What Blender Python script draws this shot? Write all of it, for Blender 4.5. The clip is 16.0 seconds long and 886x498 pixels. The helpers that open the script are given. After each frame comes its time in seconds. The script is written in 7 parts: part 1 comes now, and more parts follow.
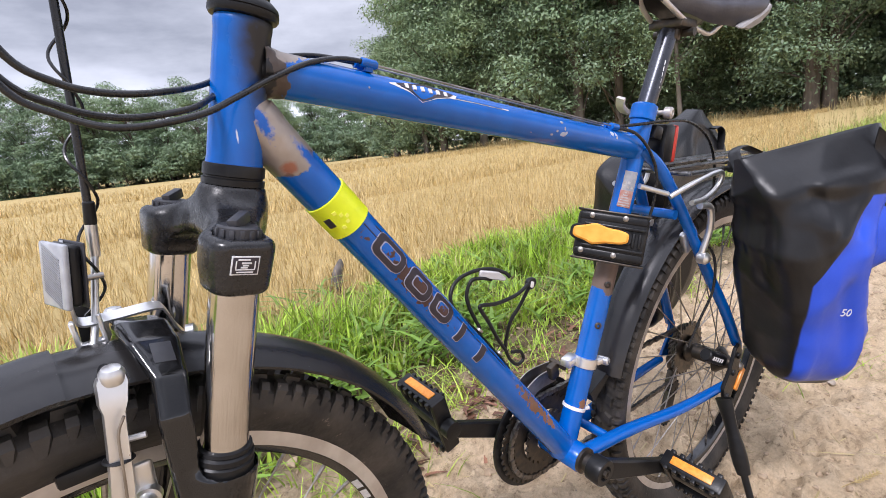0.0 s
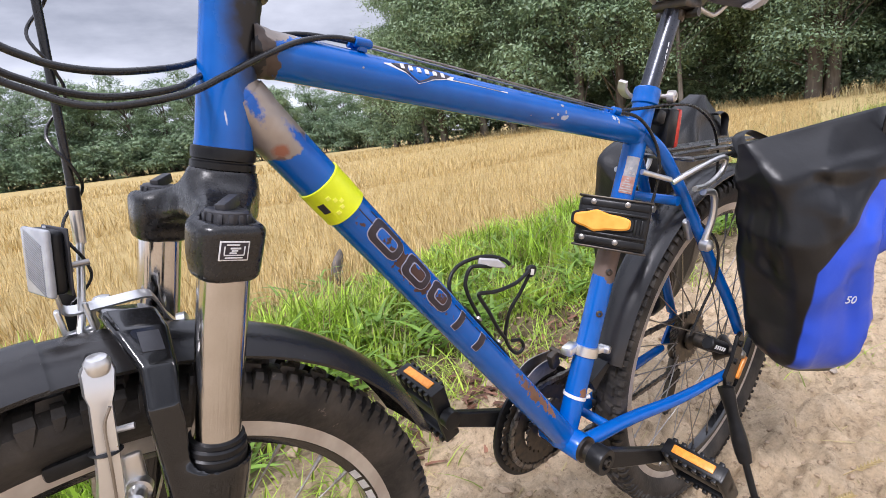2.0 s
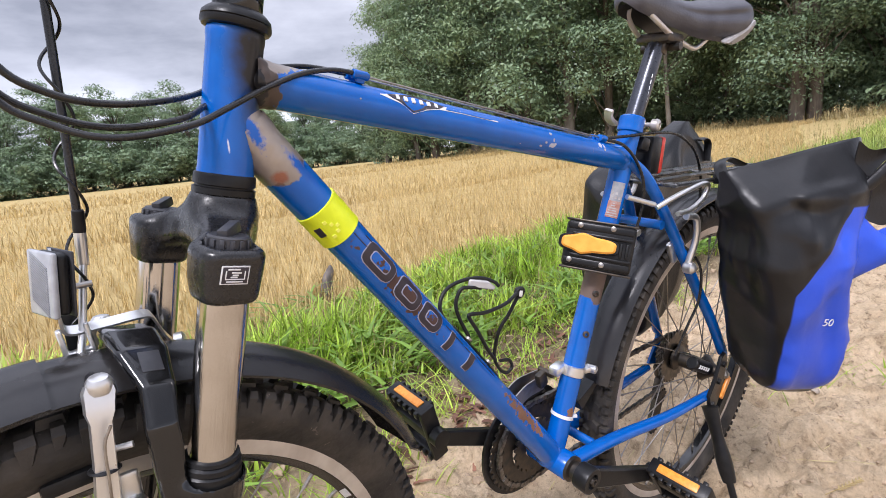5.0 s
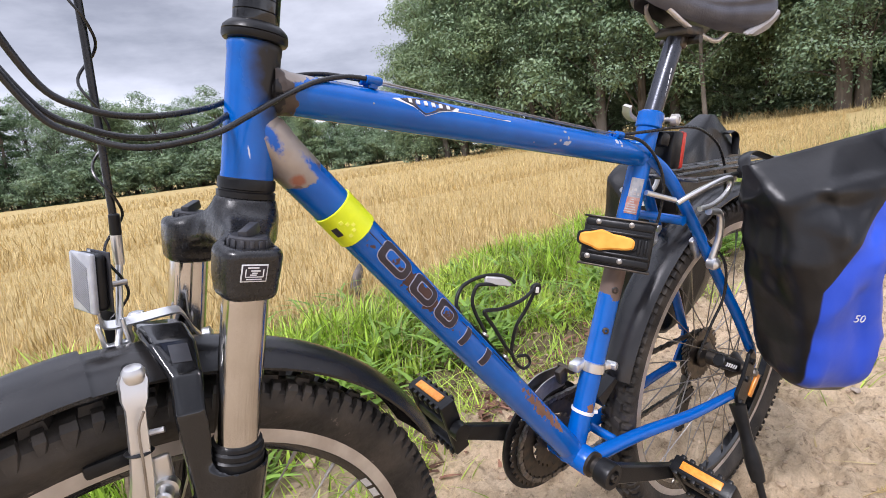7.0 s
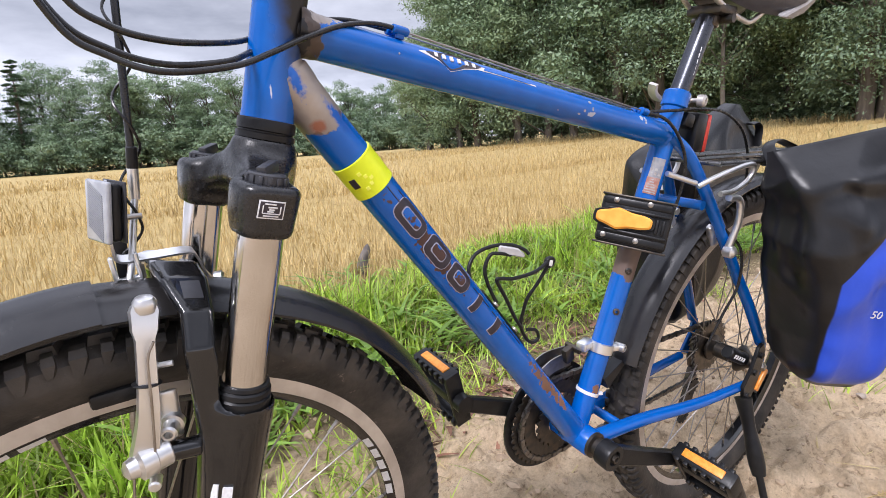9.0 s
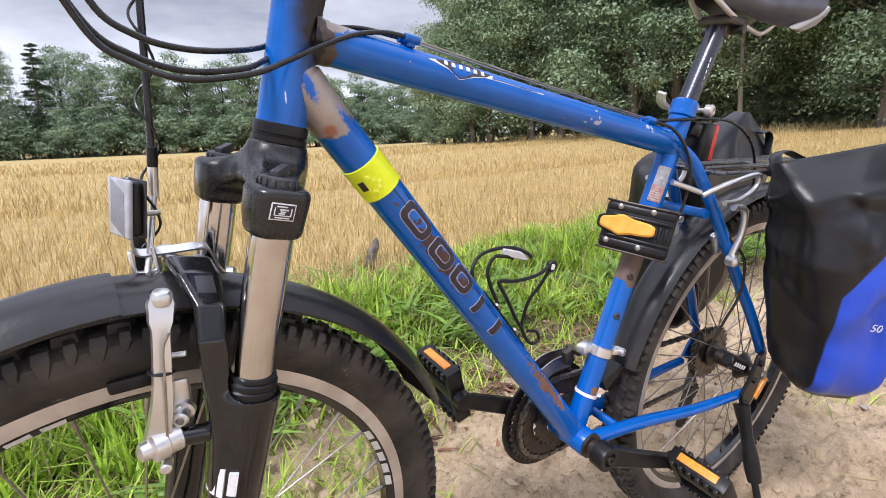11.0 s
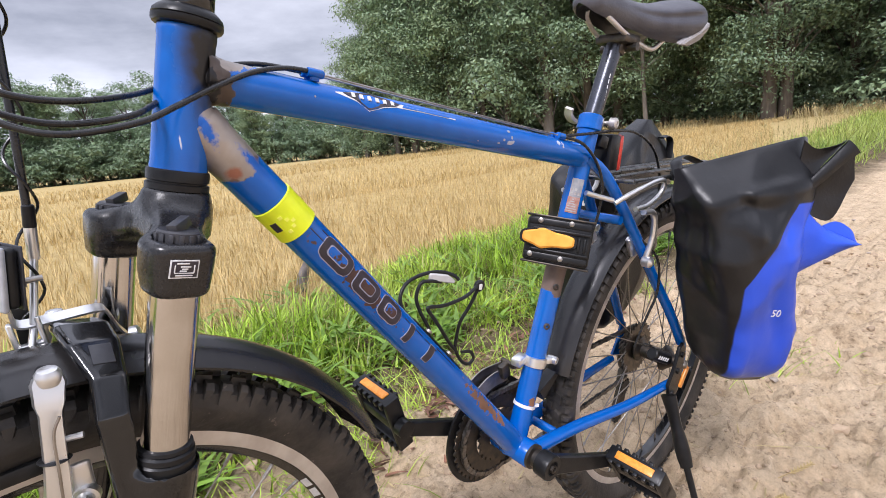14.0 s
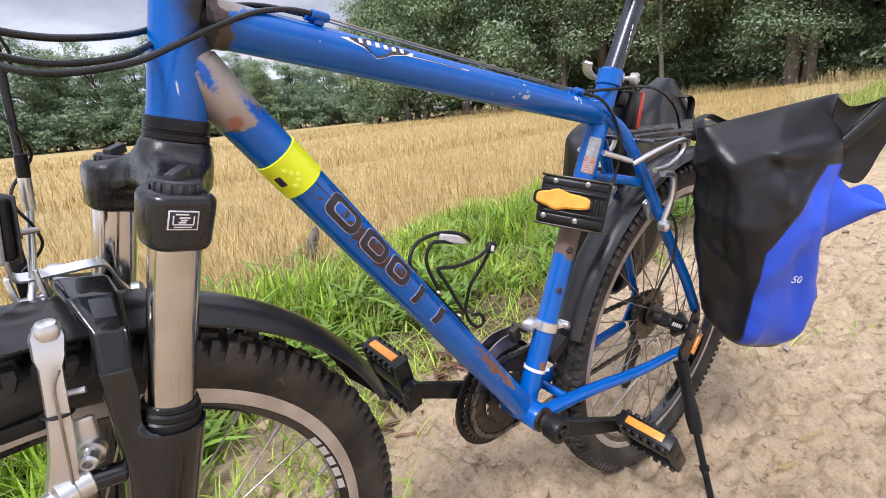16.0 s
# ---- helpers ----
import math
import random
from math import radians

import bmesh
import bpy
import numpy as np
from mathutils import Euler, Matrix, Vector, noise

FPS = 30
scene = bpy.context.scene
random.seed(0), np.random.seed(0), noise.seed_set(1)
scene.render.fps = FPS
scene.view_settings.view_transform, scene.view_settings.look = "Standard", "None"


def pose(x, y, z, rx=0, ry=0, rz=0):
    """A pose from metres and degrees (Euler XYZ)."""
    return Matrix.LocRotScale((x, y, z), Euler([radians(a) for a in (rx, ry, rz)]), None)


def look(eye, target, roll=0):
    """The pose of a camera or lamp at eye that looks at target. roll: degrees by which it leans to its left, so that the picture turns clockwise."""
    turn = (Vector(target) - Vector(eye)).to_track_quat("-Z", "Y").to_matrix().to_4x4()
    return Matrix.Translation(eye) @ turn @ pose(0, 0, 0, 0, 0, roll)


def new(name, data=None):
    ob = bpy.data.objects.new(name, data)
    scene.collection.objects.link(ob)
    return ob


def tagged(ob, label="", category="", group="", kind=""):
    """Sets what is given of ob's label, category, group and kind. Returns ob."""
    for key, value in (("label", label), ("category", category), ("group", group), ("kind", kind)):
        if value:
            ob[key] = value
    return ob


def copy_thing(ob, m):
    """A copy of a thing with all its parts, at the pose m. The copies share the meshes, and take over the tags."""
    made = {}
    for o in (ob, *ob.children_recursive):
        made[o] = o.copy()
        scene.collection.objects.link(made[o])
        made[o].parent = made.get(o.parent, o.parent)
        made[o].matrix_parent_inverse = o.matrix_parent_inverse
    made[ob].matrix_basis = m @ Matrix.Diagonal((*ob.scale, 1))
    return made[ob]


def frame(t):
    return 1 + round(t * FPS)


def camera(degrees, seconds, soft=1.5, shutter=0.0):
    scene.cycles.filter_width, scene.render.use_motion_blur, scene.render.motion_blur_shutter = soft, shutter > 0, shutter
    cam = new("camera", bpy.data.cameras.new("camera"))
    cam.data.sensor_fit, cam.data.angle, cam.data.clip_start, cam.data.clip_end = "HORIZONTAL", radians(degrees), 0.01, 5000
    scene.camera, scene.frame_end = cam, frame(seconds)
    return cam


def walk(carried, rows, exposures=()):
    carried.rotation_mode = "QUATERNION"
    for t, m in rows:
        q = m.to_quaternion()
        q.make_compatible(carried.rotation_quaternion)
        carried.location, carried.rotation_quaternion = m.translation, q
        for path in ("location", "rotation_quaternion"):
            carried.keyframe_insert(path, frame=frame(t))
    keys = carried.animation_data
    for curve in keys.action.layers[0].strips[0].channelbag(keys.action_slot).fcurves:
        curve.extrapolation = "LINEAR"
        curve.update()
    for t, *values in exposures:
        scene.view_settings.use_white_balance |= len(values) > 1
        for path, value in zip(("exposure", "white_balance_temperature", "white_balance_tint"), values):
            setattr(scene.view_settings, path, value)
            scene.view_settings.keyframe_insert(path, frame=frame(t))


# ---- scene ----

# the bicycle leans to its left on the side stand; its own axes: x to the rear, y to its right, z up, bottom bracket at 0
BIKE = pose(0, 0, 0, 7) @ pose(0, 0, 0.328) @ pose(0, 0, 0, 0, 0.88, 0)
EXPO = 0.62
cam = camera(83.42, 16.0, soft=0.7)
ROWS = [
    (0, -0.5335, -0.4075, 0.5126, 73.81, 1.82, -37.94),
    (0.5, -0.5341, -0.4039, 0.5089, 73.45, 1.75, -37.90),
    (1, -0.5283, -0.4021, 0.5065, 73.11, 1.88, -37.98),
    (1.5, -0.5273, -0.4010, 0.5038, 72.77, 2.07, -37.70),
    (2, -0.5255, -0.4009, 0.5052, 72.74, 2.06, -37.96),
    (2.5, -0.5278, -0.4074, 0.5121, 73.57, 2.01, -38.79),
    (3, -0.5344, -0.4137, 0.5188, 74.15, 2.00, -38.82),
    (3.5, -0.5407, -0.4063, 0.5130, 73.91, 1.60, -38.60),
    (4, -0.5471, -0.4091, 0.5161, 74.13, 1.38, -38.34),
    (4.2, -0.5459, -0.4101, 0.5185, 74.32, 0.99, -38.57),
    (6.3, -0.5205, -0.4118, 0.5106, 74.56, 1.44, -39.28),
    (6.5, -0.5264, -0.4135, 0.5102, 74.07, 1.88, -38.07),
    (7, -0.5298, -0.4321, 0.5201, 74.38, 2.59, -35.64),
    (7.5, -0.5263, -0.4329, 0.5147, 74.31, 2.17, -35.80),
    (8, -0.5250, -0.4282, 0.5103, 73.96, 1.96, -35.76),
    (8.5, -0.5251, -0.4301, 0.5113, 73.86, 1.41, -35.91),
    (9, -0.5382, -0.4270, 0.4901, 73.27, -0.40, -34.00),
    (9.2, -0.5286, -0.4285, 0.4888, 73.26, -1.38, -32.87),
    (11.3, -0.5427, -0.4424, 0.5042, 72.63, -1.90, -32.47),
    (11.5, -0.5435, -0.4438, 0.5055, 73.01, -2.06, -33.04),
    (12, -0.5478, -0.4458, 0.5109, 73.61, -1.96, -34.02),
    (12.5, -0.5370, -0.4377, 0.5181, 74.26, -0.75, -35.98),
    (13, -0.5238, -0.4350, 0.5220, 75.08, 0.28, -38.38),
    (13.5, -0.5174, -0.4387, 0.5235, 75.25, 1.19, -40.20),
    (14, -0.5247, -0.4371, 0.5197, 73.91, 0.61, -41.04),
    (14.5, -0.5278, -0.4359, 0.5158, 71.84, 0.17, -40.82),
    (15, -0.5240, -0.4338, 0.5148, 71.21, -0.01, -40.65),
    (15.5, -0.5205, -0.4327, 0.5107, 71.03, 0.34, -40.27),
    (16, -0.5162, -0.4246, 0.5048, 70.26, 0.56, -39.87),
]
walk(cam, [(t, BIKE @ pose(x, y, z, rx, ry, rz)) for t, x, y, z, rx, ry, rz in ROWS], exposures=[(0.0, EXPO, 5950, 19), (16.0, EXPO, 5950, 19)])

from mathutils.bvhtree import BVHTree

# ---- world and light: a cloudy day, bright veil of cloud with grey bellies ----
world = bpy.data.worlds.new("sky")
scene.world = world
world.use_nodes = True
wn, wl = world.node_tree.nodes, world.node_tree.links
wn.clear()
w_out = wn.new("ShaderNodeOutputWorld")
w_bg = wn.new("ShaderNodeBackground")
w_sky = wn.new("ShaderNodeTexSky")
w_sky.sky_type, w_sky.sun_disc = "NISHITA", False
w_sky.sun_elevation, w_sky.sun_rotation = radians(48), radians(-60)
w_bg.inputs[1].default_value = 0.1
w_co = wn.new("ShaderNodeTexCoord")
w_map = wn.new("ShaderNodeMapping")
w_map.inputs["Scale"].default_value = (1.3, 1.3, 4.0)
w_n = wn.new("ShaderNodeTexNoise")
w_n.inputs["Scale"].default_value, w_n.inputs["Detail"].default_value, w_n.inputs["Roughness"].default_value = 2.2, 7, 0.55
w_ramp = wn.new("ShaderNodeValToRGB")
e = w_ramp.color_ramp.elements
e[0].position, e[0].color = 0.34, (4.3, 4.5, 4.85, 1)
e[1].position, e[1].color = 0.68, (9.6, 9.8, 10.0, 1)
w_mix = wn.new("ShaderNodeMixRGB")
w_mix.inputs[0].default_value = 0.93
w_sep = wn.new("ShaderNodeSeparateXYZ")
w_low = wn.new("ShaderNodeValToRGB")
while len(w_low.color_ramp.elements) < 5:
    w_low.color_ramp.elements.new(0.5)
for el, (at, gain) in zip(w_low.color_ramp.elements, ((0.03, 1.30), (0.12, 0.92), (0.20, 0.68), (0.42, 0.54), (0.85, 1.65))):
    el.position, el.color = at, (gain, gain, gain, 1)
w_mul = wn.new("ShaderNodeMixRGB")
w_mul.blend_type, w_mul.inputs[0].default_value = "MULTIPLY", 1
wl.new(w_co.outputs["Generated"], w_map.inputs[0])
wl.new(w_map.outputs[0], w_n.inputs["Vector"])
wl.new(w_n.outputs[0], w_ramp.inputs[0])
wl.new(w_sky.outputs[0], w_mix.inputs[1])
wl.new(w_co.outputs["Generated"], w_sep.inputs[0])
wl.new(w_sep.outputs[2], w_low.inputs[0])
wl.new(w_ramp.outputs[0], w_mul.inputs[1])
wl.new(w_low.outputs[0], w_mul.inputs[2])
wl.new(w_mul.outputs[0], w_mix.inputs[2])
wl.new(w_mix.outputs[0], w_bg.inputs[0])
wl.new(w_bg.outputs[0], w_out.inputs[0])

sun = new("sun", bpy.data.lights.new("sun", "SUN"))
sun.data.energy, sun.data.angle, sun.data.color = 2.2, radians(12), (1, 0.96, 0.9)
sun.matrix_world = look((-6, -3.5, 8), (0, 0, 0))


# ---- materials ----
def rgb(c):
    return (*c, 1)


def material(name, colour, rough=0.5, metal=0.0, second=None, scale=30.0, amount=0.5, bump=0.0, bump_scale=200.0, coat=0.0,
             stretch=(1, 1, 1), spots=None, per_piece=0.0, translucent=0.0, spec=0.5):
    """A surface in two tones of noise with fine relief; spots = (colour, scale, threshold, roughness, metal)."""
    m = bpy.data.materials.new(name)
    m.use_nodes = True
    n, l = m.node_tree.nodes, m.node_tree.links
    b = n["Principled BSDF"]
    b.inputs["Roughness"].default_value, b.inputs["Metallic"].default_value = rough, metal
    b.inputs["Coat Weight"].default_value = coat
    b.inputs["Specular IOR Level"].default_value = spec
    co = n.new("ShaderNodeTexCoord")
    mp = n.new("ShaderNodeMapping")
    mp.inputs["Scale"].default_value = stretch
    l.new(co.outputs["Object"], mp.inputs[0])
    n1 = n.new("ShaderNodeTexNoise")
    n1.inputs["Scale"].default_value, n1.inputs["Detail"].default_value = scale, 6
    l.new(mp.outputs[0], n1.inputs["Vector"])
    r1 = n.new("ShaderNodeMapRange")
    r1.inputs["From Min"].default_value, r1.inputs["From Max"].default_value = 0.35, 0.68
    l.new(n1.outputs[0], r1.inputs[0])
    mx = n.new("ShaderNodeMixRGB")
    mx.inputs[1].default_value = rgb(colour)
    second = second or tuple(min(1, c * 1.25 + 0.004) for c in colour)
    mx.inputs[2].default_value = rgb(tuple(a + (b2 - a) * amount * 2 for a, b2 in zip(colour, second)) if amount < 0.5 else second)
    l.new(r1.outputs[0], mx.inputs[0])
    out = mx.outputs[0]
    n2 = n.new("ShaderNodeTexNoise")
    n2.inputs["Scale"].default_value, n2.inputs["Detail"].default_value = bump_scale, 4
    l.new(mp.outputs[0], n2.inputs["Vector"])
    rr = n.new("ShaderNodeMapRange")
    rr.inputs["To Min"].default_value, rr.inputs["To Max"].default_value = max(0.02, rough * 0.8), min(1, rough * 1.25)
    l.new(n2.outputs[0], rr.inputs[0])
    rough_out = rr.outputs[0]
    if spots:
        c, sc, th, ro, me = spots
        n3 = n.new("ShaderNodeTexNoise")
        n3.inputs["Scale"].default_value, n3.inputs["Detail"].default_value, n3.inputs["Roughness"].default_value = sc, 8, 0.65
        l.new(co.outputs["Object"], n3.inputs["Vector"])
        st = n.new("ShaderNodeMapRange")
        st.inputs["From Min"].default_value, st.inputs["From Max"].default_value = th, th + 0.035
        l.new(n3.outputs[0], st.inputs[0])
        m3 = n.new("ShaderNodeMixRGB")
        m3.inputs[2].default_value = rgb(c)
        l.new(st.outputs[0], m3.inputs[0])
        l.new(out, m3.inputs[1])
        out = m3.outputs[0]
        mr = n.new("ShaderNodeMix")
        l.new(st.outputs[0], mr.inputs[0])
        l.new(rough_out, mr.inputs[2])
        mr.inputs[3].default_value = ro
        rough_out = mr.outputs[0]
    if per_piece:
        oi = n.new("ShaderNodeNewGeometry")
        pr = n.new("ShaderNodeMapRange")
        pr.inputs["To Min"].default_value, pr.inputs["To Max"].default_value = 1 - per_piece, 1 + per_piece
        l.new(oi.outputs["Random Per Island"], pr.inputs[0])
        hm = n.new("ShaderNodeMixRGB")
        hm.blend_type, hm.inputs[0].default_value = "MULTIPLY", 1
        l.new(out, hm.inputs[1])
        l.new(pr.outputs[0], hm.inputs[2])
        out = hm.outputs[0]
    l.new(out, b.inputs["Base Color"])
    l.new(rough_out, b.inputs["Roughness"])
    if bump:
        bp = n.new("ShaderNodeBump")
        bp.inputs["Strength"].default_value, bp.inputs["Distance"].default_value = min(1, bump * 2), 0.002
        l.new(n2.outputs[0], bp.inputs["Height"])
        l.new(bp.outputs[0], b.inputs["Normal"])
    if translucent:
        tr = n.new("ShaderNodeBsdfTranslucent")
        l.new(out, tr.inputs[0])
        ms = n.new("ShaderNodeMixShader")
        ms.inputs[0].default_value = translucent
        l.new(b.outputs[0], ms.inputs[1])
        l.new(tr.outputs[0], ms.inputs[2])
        l.new(ms.outputs[0], n["Material Output"].inputs[0])
    return m


# ---- building helpers ----
def part(name, bm, mat, parent=None, label="", smooth=40, m=None):
    me = bpy.data.meshes.new(name)
    bm.to_mesh(me)
    bm.free()
    mats = mat if isinstance(mat, (list, tuple)) else [mat]
    for one in mats:
        me.materials.append(one)
    if smooth:
        me.polygons.foreach_set("use_smooth", [True] * len(me.polygons))
        me.set_sharp_from_angle(angle=radians(smooth))
    ob = new(name, me)
    if parent:
        ob.parent = parent
    if m:
        ob.matrix_basis = m
    if label:
        ob["label"] = label
    return ob


def same(name, ob, parent, m):
    """Another piece on the same mesh."""
    o = new(name, ob.data)
    o.parent = parent
    o.matrix_basis = m
    return o


def spline(pts, n=8, closed=False):
    """Catmull-Rom through points."""
    p = [Vector(q) for q in pts]
    if closed:
        p = [p[-1]] + p + p[:2]
    else:
        p = [p[0] * 2 - p[1]] + p + [p[-1] * 2 - p[-2]]
    out = []
    for i in range(1, len(p) - 2):
        a, b, c, d = p[i - 1:i + 3]
        for k in range(n):
            t = k / n
            out.append(0.5 * ((2 * b) + (c - a) * t + (2 * a - 5 * b + 4 * c - d) * t * t + (3 * b - a - 3 * c + d) * t ** 3))
    if not closed:
        out.append(p[-2])
    return out


def sweep(bm, pts, section, scales=None, closed=False, up=(0, 1, 0), mat=0):
    """Carry a closed 2D section (across, up) along points."""
    pts = [Vector(p) for p in pts]
    n = len(pts)
    rings = []
    side = Vector(up)
    for i, p in enumerate(pts):
        a = pts[i - 1] if (i or closed) else p
        b = pts[(i + 1) % n] if (i < n - 1 or closed) else p
        d = (b - a).normalized()
        side = (side - d * side.dot(d))
        if side.length < 1e-6:
            side = d.orthogonal()
        side.normalize()
        nrm = d.cross(side)
        s = scales[i] if scales else 1
        sx, sy = s if isinstance(s, tuple) else (s, s)
        rings.append([bm.verts.new(p + side * u * sx + nrm * w * sy) for u, w in section])
    k = len(section)
    for i in range(n if closed else n - 1):
        r0, r1 = rings[i], rings[(i + 1) % n]
        for j in range(k):
            bm.faces.new((r0[j], r0[(j + 1) % k], r1[(j + 1) % k], r1[j])).material_index = mat
    if not closed:
        bm.faces.new(rings[0][::-1]).material_index = mat
        bm.faces.new(rings[-1]).material_index = mat
    return bm


def circle(r, n=16, ry=None):
    return [(r * math.cos(2 * math.pi * i / n), (ry or r) * math.sin(2 * math.pi * i / n)) for i in range(n)]


def tube(pts, r, n=16, bm=None, scales=None, mat=0):
    bm = bm or bmesh.new()
    return sweep(bm, pts, circle(r, n), scales, mat=mat)


def lathe(profile, origin, axis, n=32, bm=None, mat=0):
    """Turn (radius, height) pairs round an axis."""
    bm = bm or bmesh.new()
    axis = Vector(axis).normalized()
    a = axis.orthogonal().normalized()
    b = axis.cross(a)
    o = Vector(origin)
    rings = []
    for r, h in profile:
        rings.append([bm.verts.new(o + axis * h + (a * math.cos(2 * math.pi * i / n) + b * math.sin(2 * math.pi * i / n)) * max(r, 1e-5)) for i in range(n)])
    for r0, r1 in zip(rings, rings[1:]):
        for j in range(n):
            bm.faces.new((r0[j], r0[(j + 1) % n], r1[(j + 1) % n], r1[j])).material_index = mat
    bm.faces.new(rings[0][::-1]).material_index = mat
    bm.faces.new(rings[-1]).material_index = mat
    return bm


def block(size, m, bevel=0.002, bm=None, seg=2, mat=0):
    """A box with rounded edges."""
    own = bmesh.new()
    bmesh.ops.create_cube(own, size=1)
    bmesh.ops.scale(own, vec=size, verts=own.verts)
    if bevel:
        bmesh.ops.bevel(own, geom=own.edges[:], offset=bevel, segments=seg, profile=0.5, affect="EDGES")
    bmesh.ops.transform(own, matrix=m, verts=own.verts)
    return merge(bm, own, mat)


def merge(bm, own, mat=0):
    if bm is None:
        for f in own.faces:
            f.material_index = mat
        return own
    table = {v: bm.verts.new(v.co) for v in own.verts}
    for f in own.faces:
        bm.faces.new([table[v] for v in f.verts]).material_index = mat
    own.free()
    return bm


def plate(outline, thick, m, bevel=0.001, bm=None, mat=0):
    """A flat plate from a 2D outline, extruded along its z."""
    own = bmesh.new()
    f = own.faces.new([own.verts.new((x, y, -thick / 2)) for x, y in outline])
    g = bmesh.ops.extrude_face_region(own, geom=[f])
    bmesh.ops.translate(own, vec=(0, 0, thick), verts=[v for v in g["geom"] if isinstance(v, bmesh.types.BMVert)])
    bmesh.ops.recalc_face_normals(own, faces=own.faces[:])
    if bevel:
        bmesh.ops.bevel(own, geom=[ed for ed in own.edges if ed.calc_face_angle(0) > 0.6], offset=bevel, segments=1, affect="EDGES")
    bmesh.ops.transform(own, matrix=m, verts=own.verts)
    return merge(bm, own, mat)


def axes(origin, x, y):
    """A pose with its x and y ways given."""
    x = Vector(x).normalized()
    z = x.cross(Vector(y)).normalized()
    y = z.cross(x)
    return Matrix.Translation(origin) @ Matrix((x, y, z)).transposed().to_4x4()


def smin(a, b, k):
    """The lesser of two fields, blended over k metres."""
    h = np.maximum(k - np.abs(a - b), 0) / k
    return np.minimum(a, b) - h * h * k / 4


def cast(field, lo, hi, step, place):
    """A smooth casting: the zero surface of a distance field on a grid, carried into place by a function of its points."""
    ax = [np.arange(a, b + step, step) for a, b in zip(lo, hi)]
    shape = tuple(len(a) for a in ax)
    f = field(*np.meshgrid(*ax, indexing="ij"))
    cells = tuple(n - 1 for n in shape)
    total, count = np.zeros(cells + (3,)), np.zeros(cells)
    corner = lambda c: f[c[0]:c[0] + cells[0], c[1]:c[1] + cells[1], c[2]:c[2] + cells[2]]
    for d in range(3):
        for u in (0, 1):
            for v in (0, 1):
                c0 = [u, v]
                c0.insert(d, 0)
                c1 = list(c0)
                c1[d] = 1
                a, b = corner(c0), corner(c1)
                cut = (a < 0) != (b < 0)
                t = np.where(cut, a / np.where(cut, a - b, 1), 0)
                at = np.stack([np.full(cells, float(c)) for c in c0], -1)
                at[..., d] = t
                total += at * cut[..., None]
                count += cut
    ids = np.full(cells, -1)
    live = count > 0
    ids[live] = np.arange(live.sum())
    where = np.argwhere(live)
    pts = (where + total[live] / count[live][:, None]) * step + np.array(lo)
    faces = []
    for d in range(3):
        e1, e2 = [k for k in range(3) if k != d]
        a = [slice(1, -1)] * 3
        b = [slice(1, -1)] * 3
        a[d], b[d] = slice(0, -1), slice(1, None)
        g = np.argwhere((f[tuple(a)] < 0) != (f[tuple(b)] < 0))
        g[:, e1] += 1
        g[:, e2] += 1
        quad = []
        for o1, o2 in ((0, 0), (-1, 0), (-1, -1), (0, -1)):
            q = g.copy()
            q[:, e1] += o1
            q[:, e2] += o2
            quad.append(ids[q[:, 0], q[:, 1], q[:, 2]])
        faces += [q for q in np.stack(quad, 1).tolist() if min(q) >= 0]
    bm = bmesh.new()
    vs = [bm.verts.new(place(*q)) for q in pts]
    for q in faces:
        bm.faces.new([vs[i] for i in q])
    bmesh.ops.recalc_face_normals(bm, faces=bm.faces[:])
    return bm


def thing(name, label, category, m=None, group=""):
    ob = new(name)
    ob.empty_display_size = 0.05
    if m:
        ob.matrix_basis = m
    return tagged(ob, label, category, group)

